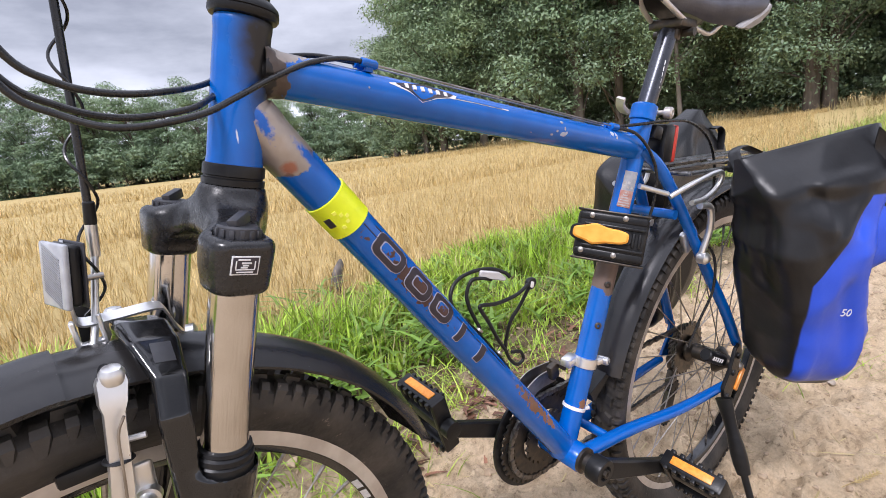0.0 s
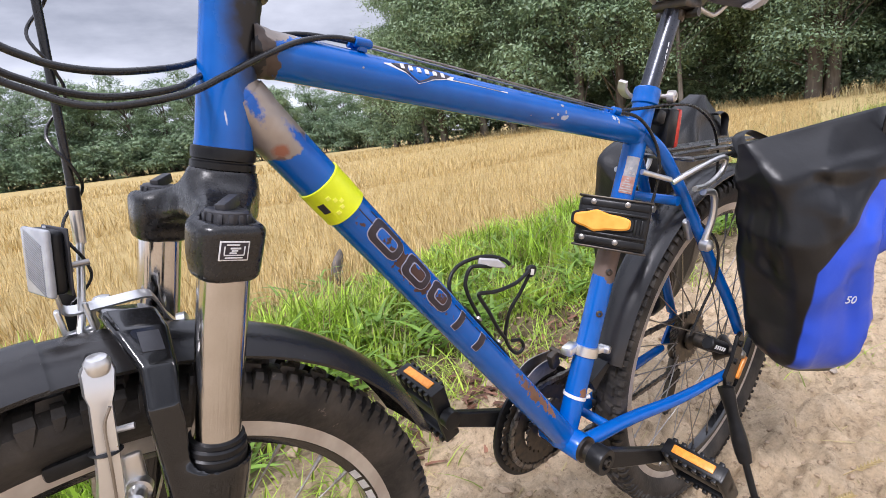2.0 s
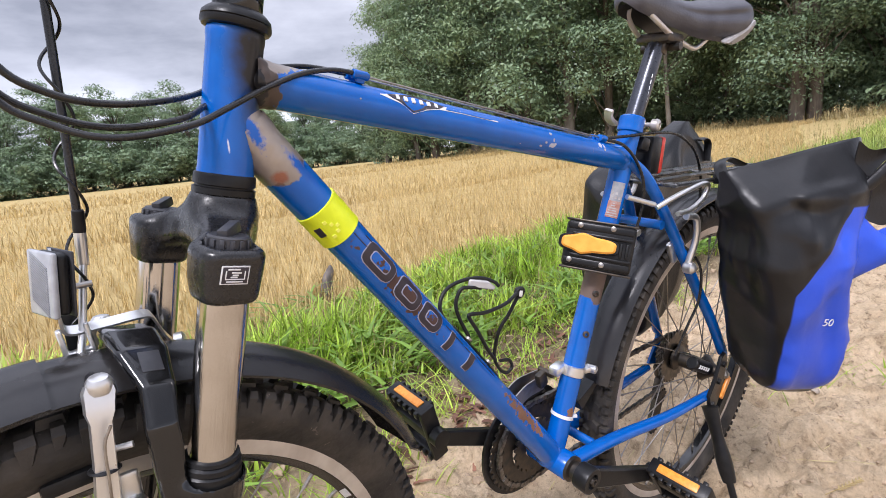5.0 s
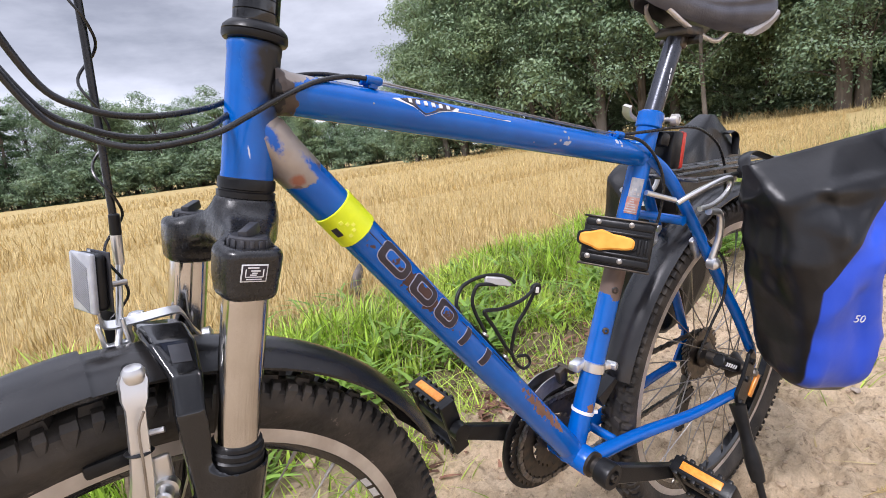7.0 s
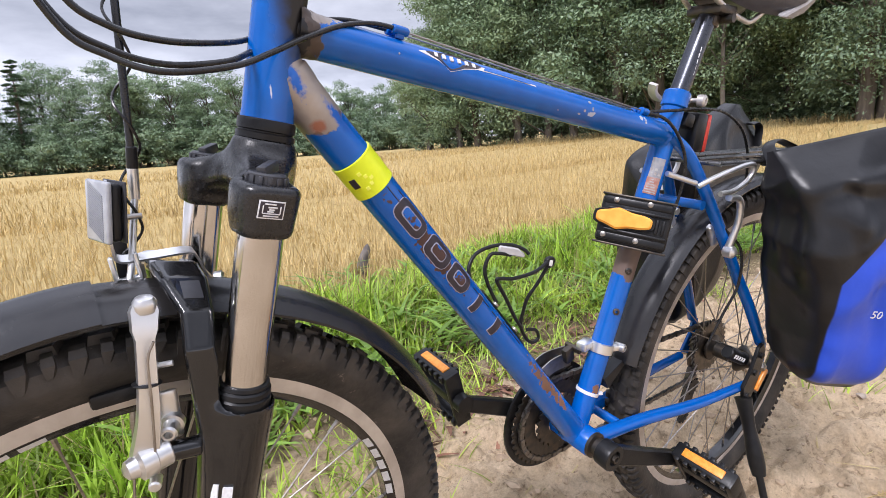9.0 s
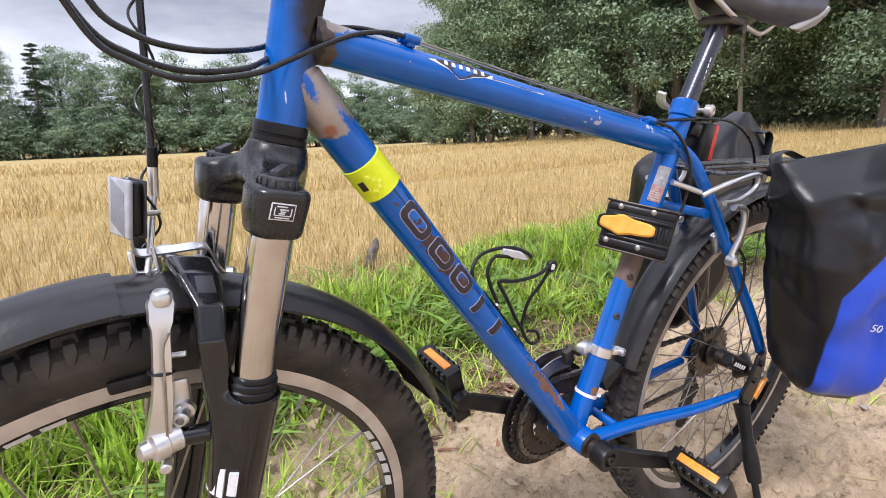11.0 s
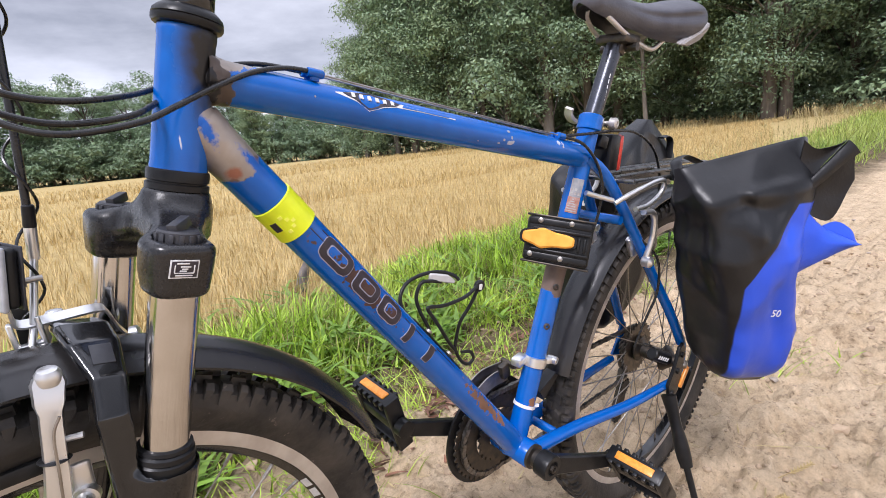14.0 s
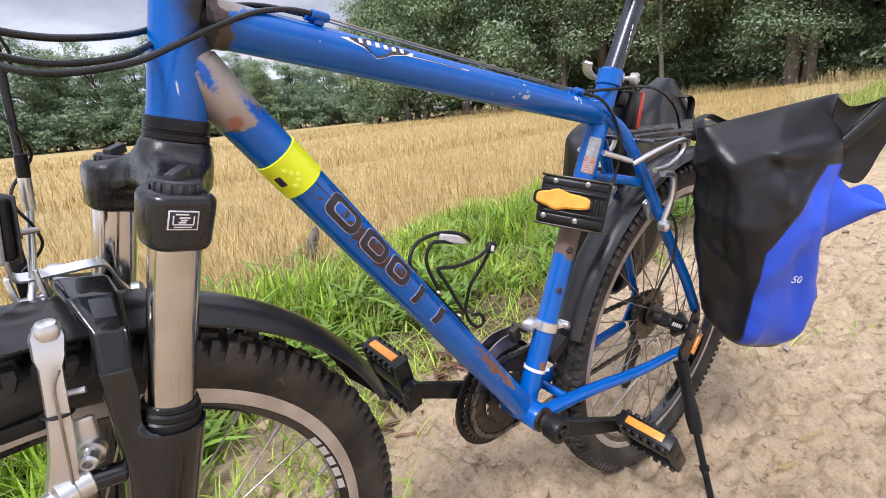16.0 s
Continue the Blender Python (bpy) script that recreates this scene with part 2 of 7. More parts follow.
# ---- bicycle materials ----
def frame_paint(name, marks):
    """Blue enamel, worn: marks = (centre, radius, colour, roughness, metal, raggedness)."""
    m = material(name, (0.0016, 0.092, 0.40), 0.22, second=(0.002, 0.110, 0.46), scale=40, coat=0.22, spec=0.42, bump=0.02, bump_scale=300,
                 spots=((0.055, 0.05, 0.055), 46.0, 0.70, 0.6, 0))
    n, l = m.node_tree.nodes, m.node_tree.links
    b = n["Principled BSDF"]
    co = n.new("ShaderNodeTexCoord")
    colour = b.inputs["Base Color"].links[0].from_socket
    rough = b.inputs["Roughness"].links[0].from_socket
    metal = None
    for centre, radius, tint, ro, me, rag, *turn in marks:
        sx, sy, sz = radius if isinstance(radius, tuple) else (radius,) * 3
        mp = n.new("ShaderNodeMapping")
        mp.vector_type = "TEXTURE"
        mp.inputs["Location"].default_value, mp.inputs["Scale"].default_value = centre, (sx, sy, sz)
        mp.inputs["Rotation"].default_value = (0, radians(turn[0] if turn else 0), 0)
        l.new(co.outputs["Object"], mp.inputs[0])
        ln = n.new("ShaderNodeVectorMath")
        ln.operation = "LENGTH"
        l.new(mp.outputs[0], ln.inputs[0])
        ns = n.new("ShaderNodeTexNoise")
        ns.inputs["Scale"].default_value, ns.inputs["Detail"].default_value = (min(300, 2.2 / min(sx, sz)) if rag < 2 else 130), 6
        l.new(co.outputs["Object"], ns.inputs["Vector"])
        ad = n.new("ShaderNodeMath")
        ad.operation = "MULTIPLY_ADD"
        l.new(ns.outputs[0], ad.inputs[0])
        ad.inputs[1].default_value = rag
        l.new(ln.outputs["Value"], ad.inputs[2])
        mr = n.new("ShaderNodeMapRange")
        soft = 0.05 if me > 0 or ro > 0.65 else 0.5
        mr.inputs["From Min"].default_value, mr.inputs["From Max"].default_value = 1 + rag / 2 - (0.30 if rag > 2 else 0), 1 + rag / 2 - soft - (0.30 if rag > 2 else 0)
        l.new(ad.outputs[0], mr.inputs[0])
        tn = n.new("ShaderNodeMixRGB")
        n5 = n.new("ShaderNodeTexNoise")
        n5.inputs["Scale"].default_value, n5.inputs["Detail"].default_value = 34, 7
        l.new(co.outputs["Object"], n5.inputs["Vector"])
        l.new(n5.outputs[0], tn.inputs[0])
        tn.inputs[1].default_value = rgb(tuple(c * 0.45 for c in tint))
        tn.inputs[2].default_value = rgb(tuple(min(1, c * 1.5) for c in tint))
        mx = n.new("ShaderNodeMixRGB")
        l.new(mr.outputs[0], mx.inputs[0])
        l.new(colour, mx.inputs[1])
        l.new(tn.outputs[0], mx.inputs[2])
        colour = mx.outputs[0]
        m2 = n.new("ShaderNodeMix")
        l.new(mr.outputs[0], m2.inputs[0])
        l.new(rough, m2.inputs[2])
        m2.inputs[3].default_value = ro
        rough = m2.outputs[0]
        m3 = n.new("ShaderNodeMix")
        l.new(mr.outputs[0], m3.inputs[0])
        if metal:
            l.new(metal, m3.inputs[2])
        else:
            m3.inputs[2].default_value = 0.0
        m3.inputs[3].default_value = me
        metal = m3.outputs[0]
    l.new(colour, b.inputs["Base Color"])
    l.new(rough, b.inputs["Roughness"])
    if metal:
        l.new(metal, b.inputs["Metallic"])
    return m


BARE = (0.34, 0.29, 0.25)
RUST = (0.20, 0.095, 0.05)
SOOT = (0.013, 0.012, 0.013)
DEEP = (0.0020, 0.095, 0.44)
blue = frame_paint("blue_enamel", [
    ((-0.085, -0.024, 0.118), (0.080, 0.03, 0.0100), RUST, 0.85, 0.0, 2.6, 51.35),
    ((-0.262, -0.024, 0.322), (0.060, 0.03, 0.0070), (0.07, 0.035, 0.028), 0.8, 0.0, 2.6, 51.35),
    ((0.075, -0.01, 0.262), (0.020, 0.04, 0.028), (0.15, 0.105, 0.085), 0.6, 0.2, 0.7),
    ((0.02, -0.02, 0.075), (0.006, 0.02, 0.009), RUST, 0.85, 0.0, 1.6),
])
blue_head = frame_paint("blue_enamel_scorched", [
    ((-0.386, -0.004, 0.552), (0.038, 0.09, 0.056), SOOT, 0.5, 0.0, 0.5),
    ((-0.4235, -0.02, 0.495), (0.0008, 0.06, 0.006), (0.6, 0.62, 0.66), 0.5, 0.0, 1.2),
])
blue_down = frame_paint("blue_enamel_chipped", [
    ((-0.3964, -0.002, 0.4956), (0.0415, 0.06, 0.0310), (0.15, 0.10, 0.075), 0.6, 0.1, 0.7, 51.35),
    ((-0.3966, -0.002, 0.4959), (0.0400, 0.06, 0.0300), BARE, 0.42, 0.4, 0.7, 51.35),
    ((-0.386, -0.015, 0.468), (0.0075, 0.03, 0.0065), (0.30, 0.11, 0.06), 0.6, 0.0, 0.6),
    ((-0.3657, -0.02, 0.4716), (0.0250, 0.06, 0.0055), DEEP, 0.2, 0.0, 1.1, 51.35),
    ((-0.4045, -0.02, 0.5060), (0.0190, 0.05, 0.0062), DEEP, 0.2, 0.0, 1.4, 66),
    ((-0.085, -0.024, 0.118), (0.080, 0.03, 0.0100), RUST, 0.85, 0.0, 2.6, 51.35),
    ((-0.268, -0.024, 0.335), (0.085, 0.03, 0.0120), (0.07, 0.035, 0.028), 0.8, 0.0, 2.4, 51.35),
])
blue_top = frame_paint("blue_enamel_brazed", [
    ((-0.384, -0.004, 0.559), (0.032, 0.06, 0.0125), BARE, 0.42, 0.4, 0.9),
    ((-0.397, 0.0, 0.535), (0.0195, 0.06, 0.026), (0.085, 0.062, 0.05), 0.5, 0.3, 0.8),
    ((-0.401, -0.01, 0.535), (0.012, 0.06, 0.024), SOOT, 0.5, 0.1, 1.2),
    ((-0.050, -0.016, 0.474), (0.008, 0.02, 0.004), (0.42, 0.46, 0.54), 0.7, 0.0, 3.0),
    ((0.055, -0.016, 0.468), (0.010, 0.02, 0.005), (0.42, 0.46, 0.54), 0.7, 0.0, 3.0),
])
rubber = material("tyre_rubber", (0.019, 0.0175, 0.016), 0.60, spec=0.4, second=(0.062, 0.053, 0.044), scale=26, bump=0.2, bump_scale=160, spots=((0.17, 0.145, 0.12), 70.0, 0.66, 0.9, 0))
black_plastic = material("black_plastic", (0.006, 0.006, 0.007), 0.34, second=(0.014, 0.014, 0.014), spec=0.3, scale=50, bump=0.05, bump_scale=500)
guard_plastic = material("mudguard_plastic", (0.014, 0.014, 0.0155), 0.24, spec=0.5, second=(0.026, 0.024, 0.023), scale=18, bump=0.03, bump_scale=300)
fork_black = material("fork_black", (0.006, 0.006, 0.007), 0.14, spec=0.40, second=(0.009, 0.009, 0.009), scale=25, coat=0.5, spots=((0.05, 0.045, 0.04), 60.0, 0.76, 0.7, 0))
knob_plastic = material("knob_plastic", (0.030, 0.031, 0.036), 0.4, second=(0.05, 0.05, 0.056), spec=0.4, scale=60, bump=0.05, bump_scale=500)
crown_black = material("crown_black", (0.009, 0.009, 0.010), 0.27, spec=0.55, second=(0.014, 0.013, 0.013), scale=30, bump=0.03, bump_scale=300)
chrome = material("chrome_tube", (0.60, 0.58, 0.565), 0.12, 1.0, second=(0.50, 0.475, 0.45), scale=30)
alloy = material("brushed_alloy", (0.78, 0.775, 0.765), 0.30, 0.9, second=(0.68, 0.67, 0.655), scale=9, bump=0.005, bump_scale=400)
steel = material("dull_steel", (0.40, 0.38, 0.36), 0.38, 1.0, second=(0.28, 0.25, 0.22), scale=60, bump=0.05)
dark_steel = material("dark_steel", (0.05, 0.048, 0.046), 0.4, 0.8, second=(0.10, 0.08, 0.06), scale=70, bump=0.05)
anodised = material("anodised_post", (0.060, 0.064, 0.078), 0.28, 0.85, second=(0.085, 0.088, 0.10), scale=30, bump=0.03, bump_scale=300)
rim_alloy = material("rim_wall", (0.70, 0.67, 0.64), 0.38, 0.7, second=(0.55, 0.51, 0.48), scale=40, bump=0.05, bump_scale=300)
cable_black = material("cable_sleeve", (0.007, 0.007, 0.008), 0.27, second=(0.012, 0.012, 0.012), scale=80, spec=0.5)
saddle_skin = material("saddle_cover", (0.052, 0.051, 0.062), 0.38, spec=0.5, second=(0.086, 0.086, 0.102), scale=30, bump=0.15, bump_scale=420)
bag_black = material("bag_black", (0.006, 0.006, 0.007), 0.36, spec=0.45, second=(0.011, 0.011, 0.012), scale=12, bump=0.12, bump_scale=260)
bag_blue = material("bag_blue", (0.016, 0.060, 0.50), 0.42, spec=0.4, second=(0.028, 0.090, 0.60), scale=9, bump=0.10, bump_scale=260)
orange = material("orange_reflector", (0.75, 0.24, 0.02), 0.3, second=(0.9, 0.36, 0.05), scale=200)
lock_orange = material("orange_rubber", (0.80, 0.33, 0.03), 0.5, second=(0.9, 0.42, 0.06), scale=60, bump=0.05)
red = material("red_reflector", (0.40, 0.035, 0.025), 0.25, second=(0.6, 0.06, 0.04), scale=150)
neon = material("neon_yellow", (0.70, 0.80, 0.005), 0.35, second=(0.80, 0.88, 0.01), scale=60, bump=0.04, bump_scale=300)
neon_pale = material("neon_square", (0.86, 0.90, 0.10), 0.3, second=(0.9, 0.92, 0.2), scale=60)
white_ink = material("white_ink", (0.75, 0.75, 0.75), 0.5, second=(0.62, 0.62, 0.63), scale=300)
chip_ink = material("bare_chip", (0.40, 0.43, 0.50), 0.6, second=(0.14, 0.13, 0.13), scale=300)
label_ink = material("faded_print", (0.42, 0.41, 0.41), 0.6, second=(0.30, 0.27, 0.26), scale=200)
dark_ink = material("dark_ink", (0.022, 0.018, 0.030), 0.4, second=(0.035, 0.028, 0.035), scale=120)
line_ink = material("pale_line", (0.34, 0.35, 0.45), 0.45, second=(0.26, 0.27, 0.36), scale=300)
clear_lens = material("reflector_lens", (0.30, 0.31, 0.33), 0.2, second=(0.40, 0.41, 0.43), scale=90, bump=0.02, bump_scale=700)

bicycle = thing("bicycle", "blue mountain bike with worn paint leaning on its side stand", "bicycle", BIKE)

# ---- frame ----
U = Vector((0.2003, 0, 0.9797))
FWD = Vector((-0.9797, 0, 0.2003))
HB, HT = Vector((-0.4238, 0, 0.4692)), Vector((-0.4017, 0, 0.5775))
TF, DF = Vector((-0.4085, 0, 0.5443)), Vector((-0.4139, 0, 0.5175))
SU = Vector((0.2898, 0, 0.9571))
TR = Vector((0.1344, 0, 0.4440))
RA, FA = Vector((0.4303, 0, 0.0111)), Vector((-0.5768, 0, -0.0045))
V = Vector


def along(a, b, n=12):
    a, b = V(a), V(b)
    return [a.lerp(b, i / n) for i in range(n + 1)]


L_head = (HT - HB).length
part("head_tube", lathe([(0.0206, 0), (0.0210, 0.002), (0.0210, 0.006), (0.0205, 0.009), (0.0205, L_head - 0.009), (0.0210, L_head - 0.006), (0.0210, L_head - 0.001), (0.0205, L_head)], HB, U, 40), blue_head, bicycle)
part("top_tube", tube(along(TF, TR, 24), 0.0178, 32), blue_top, bicycle)
part("down_tube", tube(along(DF, (0, 0, 0), 24), 0.0195, 32, None, [1 for i in range(25)]), blue_down, bicycle)
part("seat_tube", tube(along((0, 0, 0), SU * 0.516, 24), 0.0160, 28), blue, bicycle)
part("bottom_bracket_shell", lathe([(0.019, -0.036), (0.0205, -0.034), (0.0205, 0.034), (0.019, 0.036)], (0, 0, 0), (0, 1, 0), 32), blue, bicycle)
for s in (-1, 1):
    part("chainstay", tube(spline([(0.012, s * 0.026, 0.0), (0.12, s * 0.036, -0.004), (0.25, s * 0.055, -0.012), (0.395, s * 0.066, -0.018)], 8), 0.0105, 16, None, [1.12 - 0.35 * i / 24 for i in range(25)]), blue, bicycle)
    part("seatstay", tube(spline([(0.128, s * 0.012, 0.444), (0.172, s * 0.022, 0.409), (0.243, s * 0.036, 0.315), (0.313, s * 0.048, 0.216), (0.370, s * 0.058, 0.139), (0.420, s * 0.066, 0.062)], 8), 0.0092, 16), blue, bicycle)
    part("dropout", plate([(-0.035, -0.02), (-0.012, -0.03), (0.012, -0.022), (0.018, 0.0), (0.010, 0.045), (-0.008, 0.05), (-0.014, 0.015)], 0.006, axes(RA + V((0, s * 0.066, 0)), (1, 0, 0), (0, 0, 1)), 0.001), blue, bicycle)
part("stay_bridge", tube(along((0.198, -0.037, 0.340), (0.198, 0.037, 0.340), 4), 0.0075, 14), blue, bicycle)
part("stay_bridge", tube(along((0.075, -0.030, -0.002), (0.075, 0.030, -0.002), 4), 0.0075, 14), blue, bicycle)


# brazed fillets where tubes meet
def fillet(a, axis, r, length, grow, mat, seed, rough=0.0016):
    """A lumpy flare at the end of a tube."""
    axis = V(axis).normalized()
    e1 = axis.orthogonal().normalized()
    e2 = axis.cross(e1)
    bm = bmesh.new()
    rings = []
    for i in range(13):
        u = i / 12
        rr = r * (0.988 + 0.03 * (1 - u) + grow * (1 - u) ** 2.2)
        row = []
        for j in range(48):
            q = 2 * math.pi * j / 48
            d = e1 * math.cos(q) + e2 * math.sin(q)
            p = V(a) + axis * length * u + d * rr
            row.append(bm.verts.new(p + d * rough * (1 - u) * (noise.noise(p * 170 + V((seed, 0, 0))) + 0.5 * noise.noise(p * 420))))
        rings.append(row)
    for r0, r1 in zip(rings, rings[1:]):
        for j in range(48):
            bm.faces.new((r0[j], r0[(j + 1) % 48], r1[(j + 1) % 48], r1[j]))
    bmesh.ops.recalc_face_normals(bm, faces=bm.faces[:])
    return part("weld_fillet", bm, mat, bicycle, smooth=60)


TT_D, DT_D = (TR - TF).normalized(), (-DF).normalized()
fillet(TF + TT_D * 0.012, TT_D, 0.0178, 0.026, 0.22, blue_top, 1, 0.0026)
fillet(DF + DT_D * 0.012, DT_D, 0.0195, 0.054, 0.03, blue_down, 2, 0.0018)
fillet(TR - TT_D * 0.012, -TT_D, 0.0178, 0.014, 0.12, blue, 3)
fillet(-DT_D * 0.012, -DT_D, 0.0195, 0.020, 0.14, blue, 4)

# ---- seat post, collar and saddle ----
post_top = V((0.2005, 0, 0.607))
part("seat_post", tube(along(SU * 0.505, post_top, 6), 0.0132, 28), anodised, bicycle, "dark anodised seat post")
part("seat_collar", lathe([(0.0160, 0.502), (0.0184, 0.504), (0.0186, 0.508), (0.0180, 0.512), (0.0186, 0.516), (0.0182, 0.524), (0.0160, 0.526)], (0, 0, 0), SU, 32), blue, bicycle)


# ---- wheels ----
STEER = Matrix.Translation(HB) @ Matrix.Rotation(radians(7.33), 4, U) @ Matrix.Translation(-HB)


def wheel(name, hub_at, m, tyre_r, with_label):
    """Rim with tyre, hub and wire spokes; m carries it into place."""
    c = V(hub_at)
    ring = lambda r, k: [c + V((math.cos(2 * math.pi * i / k), 0, math.sin(2 * math.pi * i / k))) * r for i in range(k)]
    bm = bmesh.new()
    # rim: a hollow box section with machined brake walls
    sec = [(-0.0130, 0.010), (-0.0130, -0.004), (-0.0122, -0.0055), (-0.007, -0.013), (0.007, -0.013), (0.0122, -0.0055), (0.0130, -0.004), (0.0130, 0.010), (0.0105, 0.010), (0.0100, 0.002), (-0.0100, 0.002), (-0.0105, 0.010)]
    k = 120
    rings = []
    for i in range(k):
        d = V((math.cos(2 * math.pi * i / k), 0, math.sin(2 * math.pi * i / k)))
        rings.append([bm.verts.new(c + d * (0.2755 + h) + V((0, w, 0))) for w, h in sec])
    for i in range(k):
        for j in range(len(sec)):
            f = bm.faces.new((rings[i][j], rings[(i + 1) % k][j], rings[(i + 1) % k][(j + 1) % len(sec)], rings[i][(j + 1) % len(sec)]))
            f.material_index = 0 if j in (0, 6) else 1
    bmesh.ops.recalc_face_normals(bm, faces=bm.faces[:])
    rim = part(name, bm, [rim_alloy, fork_black], bicycle, with_label, m=m)
    # tyre: carcass and knobs
    bm = bmesh.new()
    sec = [(0.0105, 0.002), (0.016, 0.012), (0.0225, 0.026), (0.0235, 0.034), (0.0215, 0.043), (0.015, 0.0485), (0.006, 0.0505), (-0.006, 0.0505), (-0.015, 0.0485), (-0.0215, 0.043), (-0.0235, 0.034), (-0.0225, 0.026), (-0.016, 0.012), (-0.0105, 0.002)]
    base = tyre_r - 0.0555 - 0.0005
    rings = []
    for i in range(k):
        d = V((math.cos(2 * math.pi * i / k), 0, math.sin(2 * math.pi * i / k)))
        rings.append([bm.verts.new(c + d * (base + h) + V((0, w * (1.10 if h > 0.01 else 1), 0))) for w, h in sec])
    for i in range(k):
        for j in range(len(sec) - 1):
            bm.faces.new((rings[i][j], rings[i][j + 1], rings[(i + 1) % k][j + 1], rings[(i + 1) % k][j]))
    kn = 62
    for i in range(kn):
        for side in (-1, 1):
            q = (i + (0.5 if side > 0 else 0)) * 2 * math.pi / kn
            dq = math.pi / kn * 0.52
            vs = []
            for h, shrink in ((0.047, 1.0), (0.0560, 0.8)):
                for a, w in ((-1, -1), (1, -1), (1, 1), (-1, 1)):
                    qq = q + dq * a * shrink - 0.3 * dq * w
                    vs.append(bm.verts.new(c + V((math.cos(qq), 0, math.sin(qq))) * (base + h) + V((0, side * 0.0085 + w * 0.006 * shrink, 0))))
            for f in ((4, 5, 6, 7), (0, 1, 5, 4), (1, 2, 6, 5), (2, 3, 7, 6), (3, 0, 4, 7)):
                bm.faces.new([vs[j] for j in f])
    # shoulder lugs: long and short ones in turn, running down the sidewall as buttresses
    for i in range(kn * 2):
        for side in (-1, 1):
            q = (i + (0.5 if side > 0 else 0)) * math.pi / kn
            dq, reach = (math.pi / kn * 0.34, 0.034) if i % 2 else (math.pi / kn * 0.24, 0.0385)
            vs = []
            for w, h, k2, lean in ((0.0165, 0.0440, 1.0, 0.0), (0.0165, 0.0535, 0.85, 0.0), (0.0225, 0.0525, 0.85, 0.1), (0.0268, 0.0475, 0.95, 0.2), (0.0270, reach, 0.45, 0.5)):
                for a in (-1, 1):
                    qq = q + dq * (a * k2 + lean)
                    vs.append(bm.verts.new(c + V((math.cos(qq), 0, math.sin(qq))) * (base + h) + V((0, side * w, 0))))
            low = [bm.verts.new(c + V((math.cos(q + dq * a), 0, math.sin(q + dq * a))) * (base + 0.040) + V((0, side * 0.0215, 0))) for a in (-1, 1)]
            for f in ((0, 1, 3, 2), (2, 3, 5, 4), (4, 5, 7, 6), (6, 7, 9, 8)):
                bm.faces.new([vs[j] for j in f])
            for a in (0, 1):
                bm.faces.new([vs[a], vs[2 + a], vs[4 + a], low[a]])
                bm.faces.new([low[a], vs[4 + a], vs[6 + a]])
                bm.faces.new([low[a], vs[6 + a], vs[8 + a]])
    bmesh.ops.recalc_face_normals(bm, faces=bm.faces[:])
    part("tyre", bm, rubber, rim, "knobbly black off-road tyre, dusty with dried mud", smooth=35)
    return rim


def spokes(rim, c, half, flange):
    c = V(c)
    first = None
    for i in range(32):
        side = -1 if i % 2 else 1
        q = 2 * math.pi * (i + 0.5) / 32
        lead = 0.62 * (1 if (i // 2) % 2 else -1)
        a = c + V((math.cos(q + lead) * flange, side * half, math.sin(q + lead) * flange))
        b = c + V((math.cos(q) * 0.264, side * 0.002, math.sin(q) * 0.264))
        d = b - a
        if first is None:
            bm = bmesh.new()
            tube([(0, 0, 0), (0, 0, 0.94)], 0.0011, 6, bm)
            tube([(0, 0, 0.93), (0, 0, 1.0)], 0.0022, 6, bm)
            first = part("spoke", bm, steel, rim)
            o = first
        else:
            o = same("spoke", first, rim, Matrix())
        o.matrix_basis = Matrix.Translation(a) @ d.to_track_quat("Z", "Y").to_matrix().to_4x4() @ Matrix.Diagonal((1, 1, d.length, 1))


front_wheel = wheel("front_wheel", FA, STEER, 0.335, "front wheel with machined rim walls")
spokes(front_wheel, FA, 0.030, 0.02)
part("hub", lathe([(0.009, -0.050), (0.012, -0.045), (0.022, -0.034), (0.022, -0.030), (0.013, -0.024), (0.013, 0.024), (0.022, 0.030), (0.022, 0.034), (0.012, 0.045), (0.009, 0.050)], FA, (0, 1, 0), 24), dark_steel, front_wheel)
rear_wheel = wheel("rear_wheel", RA, Matrix(), 0.335, "rear wheel with wire spokes")
spokes(rear_wheel, RA, 0.030, 0.024)
part("hub", lathe([(0.008, -0.066), (0.010, -0.058), (0.014, -0.050), (0.027, -0.036), (0.027, -0.032), (0.016, -0.026), (0.016, 0.012), (0.027, 0.018), (0.027, 0.022), (0.014, 0.026), (0.012, 0.062)], RA, (0, 1, 0), 24), dark_steel, rear_wheel)


# cassette: seven toothed cogs
def cog(r, teeth, thick, at, axis=(0, 1, 0), hole=0.5, bm=None, depth=0.005):
    own = bmesh.new()
    k = teeth * 4
    prof = (r - depth, r, r, r - depth)
    rows = []
    for y in (-thick / 2, thick / 2):
        outer = [own.verts.new((prof[i % 4] * math.cos(2 * math.pi * i / k), y, prof[i % 4] * math.sin(2 * math.pi * i / k))) for i in range(k)]
        inner = [own.verts.new((r * hole * math.cos(2 * math.pi * i / k), y, r * hole * math.sin(2 * math.pi * i / k))) for i in range(k)]
        rows.append((outer, inner))
    for i in range(k):
        j = (i + 1) % k
        (o0, i0), (o1, i1) = rows
        own.faces.new((o0[i], o0[j], o1[j], o1[i]))
        own.faces.new((i0[j], i0[i], i1[i], i1[j]))
        own.faces.new((o0[j], o0[i], i0[i], i0[j]))
        own.faces.new((o1[i], o1[j], i1[j], i1[i]))
    bmesh.ops.translate(own, vec=at, verts=own.verts)
    return merge(bm, own)


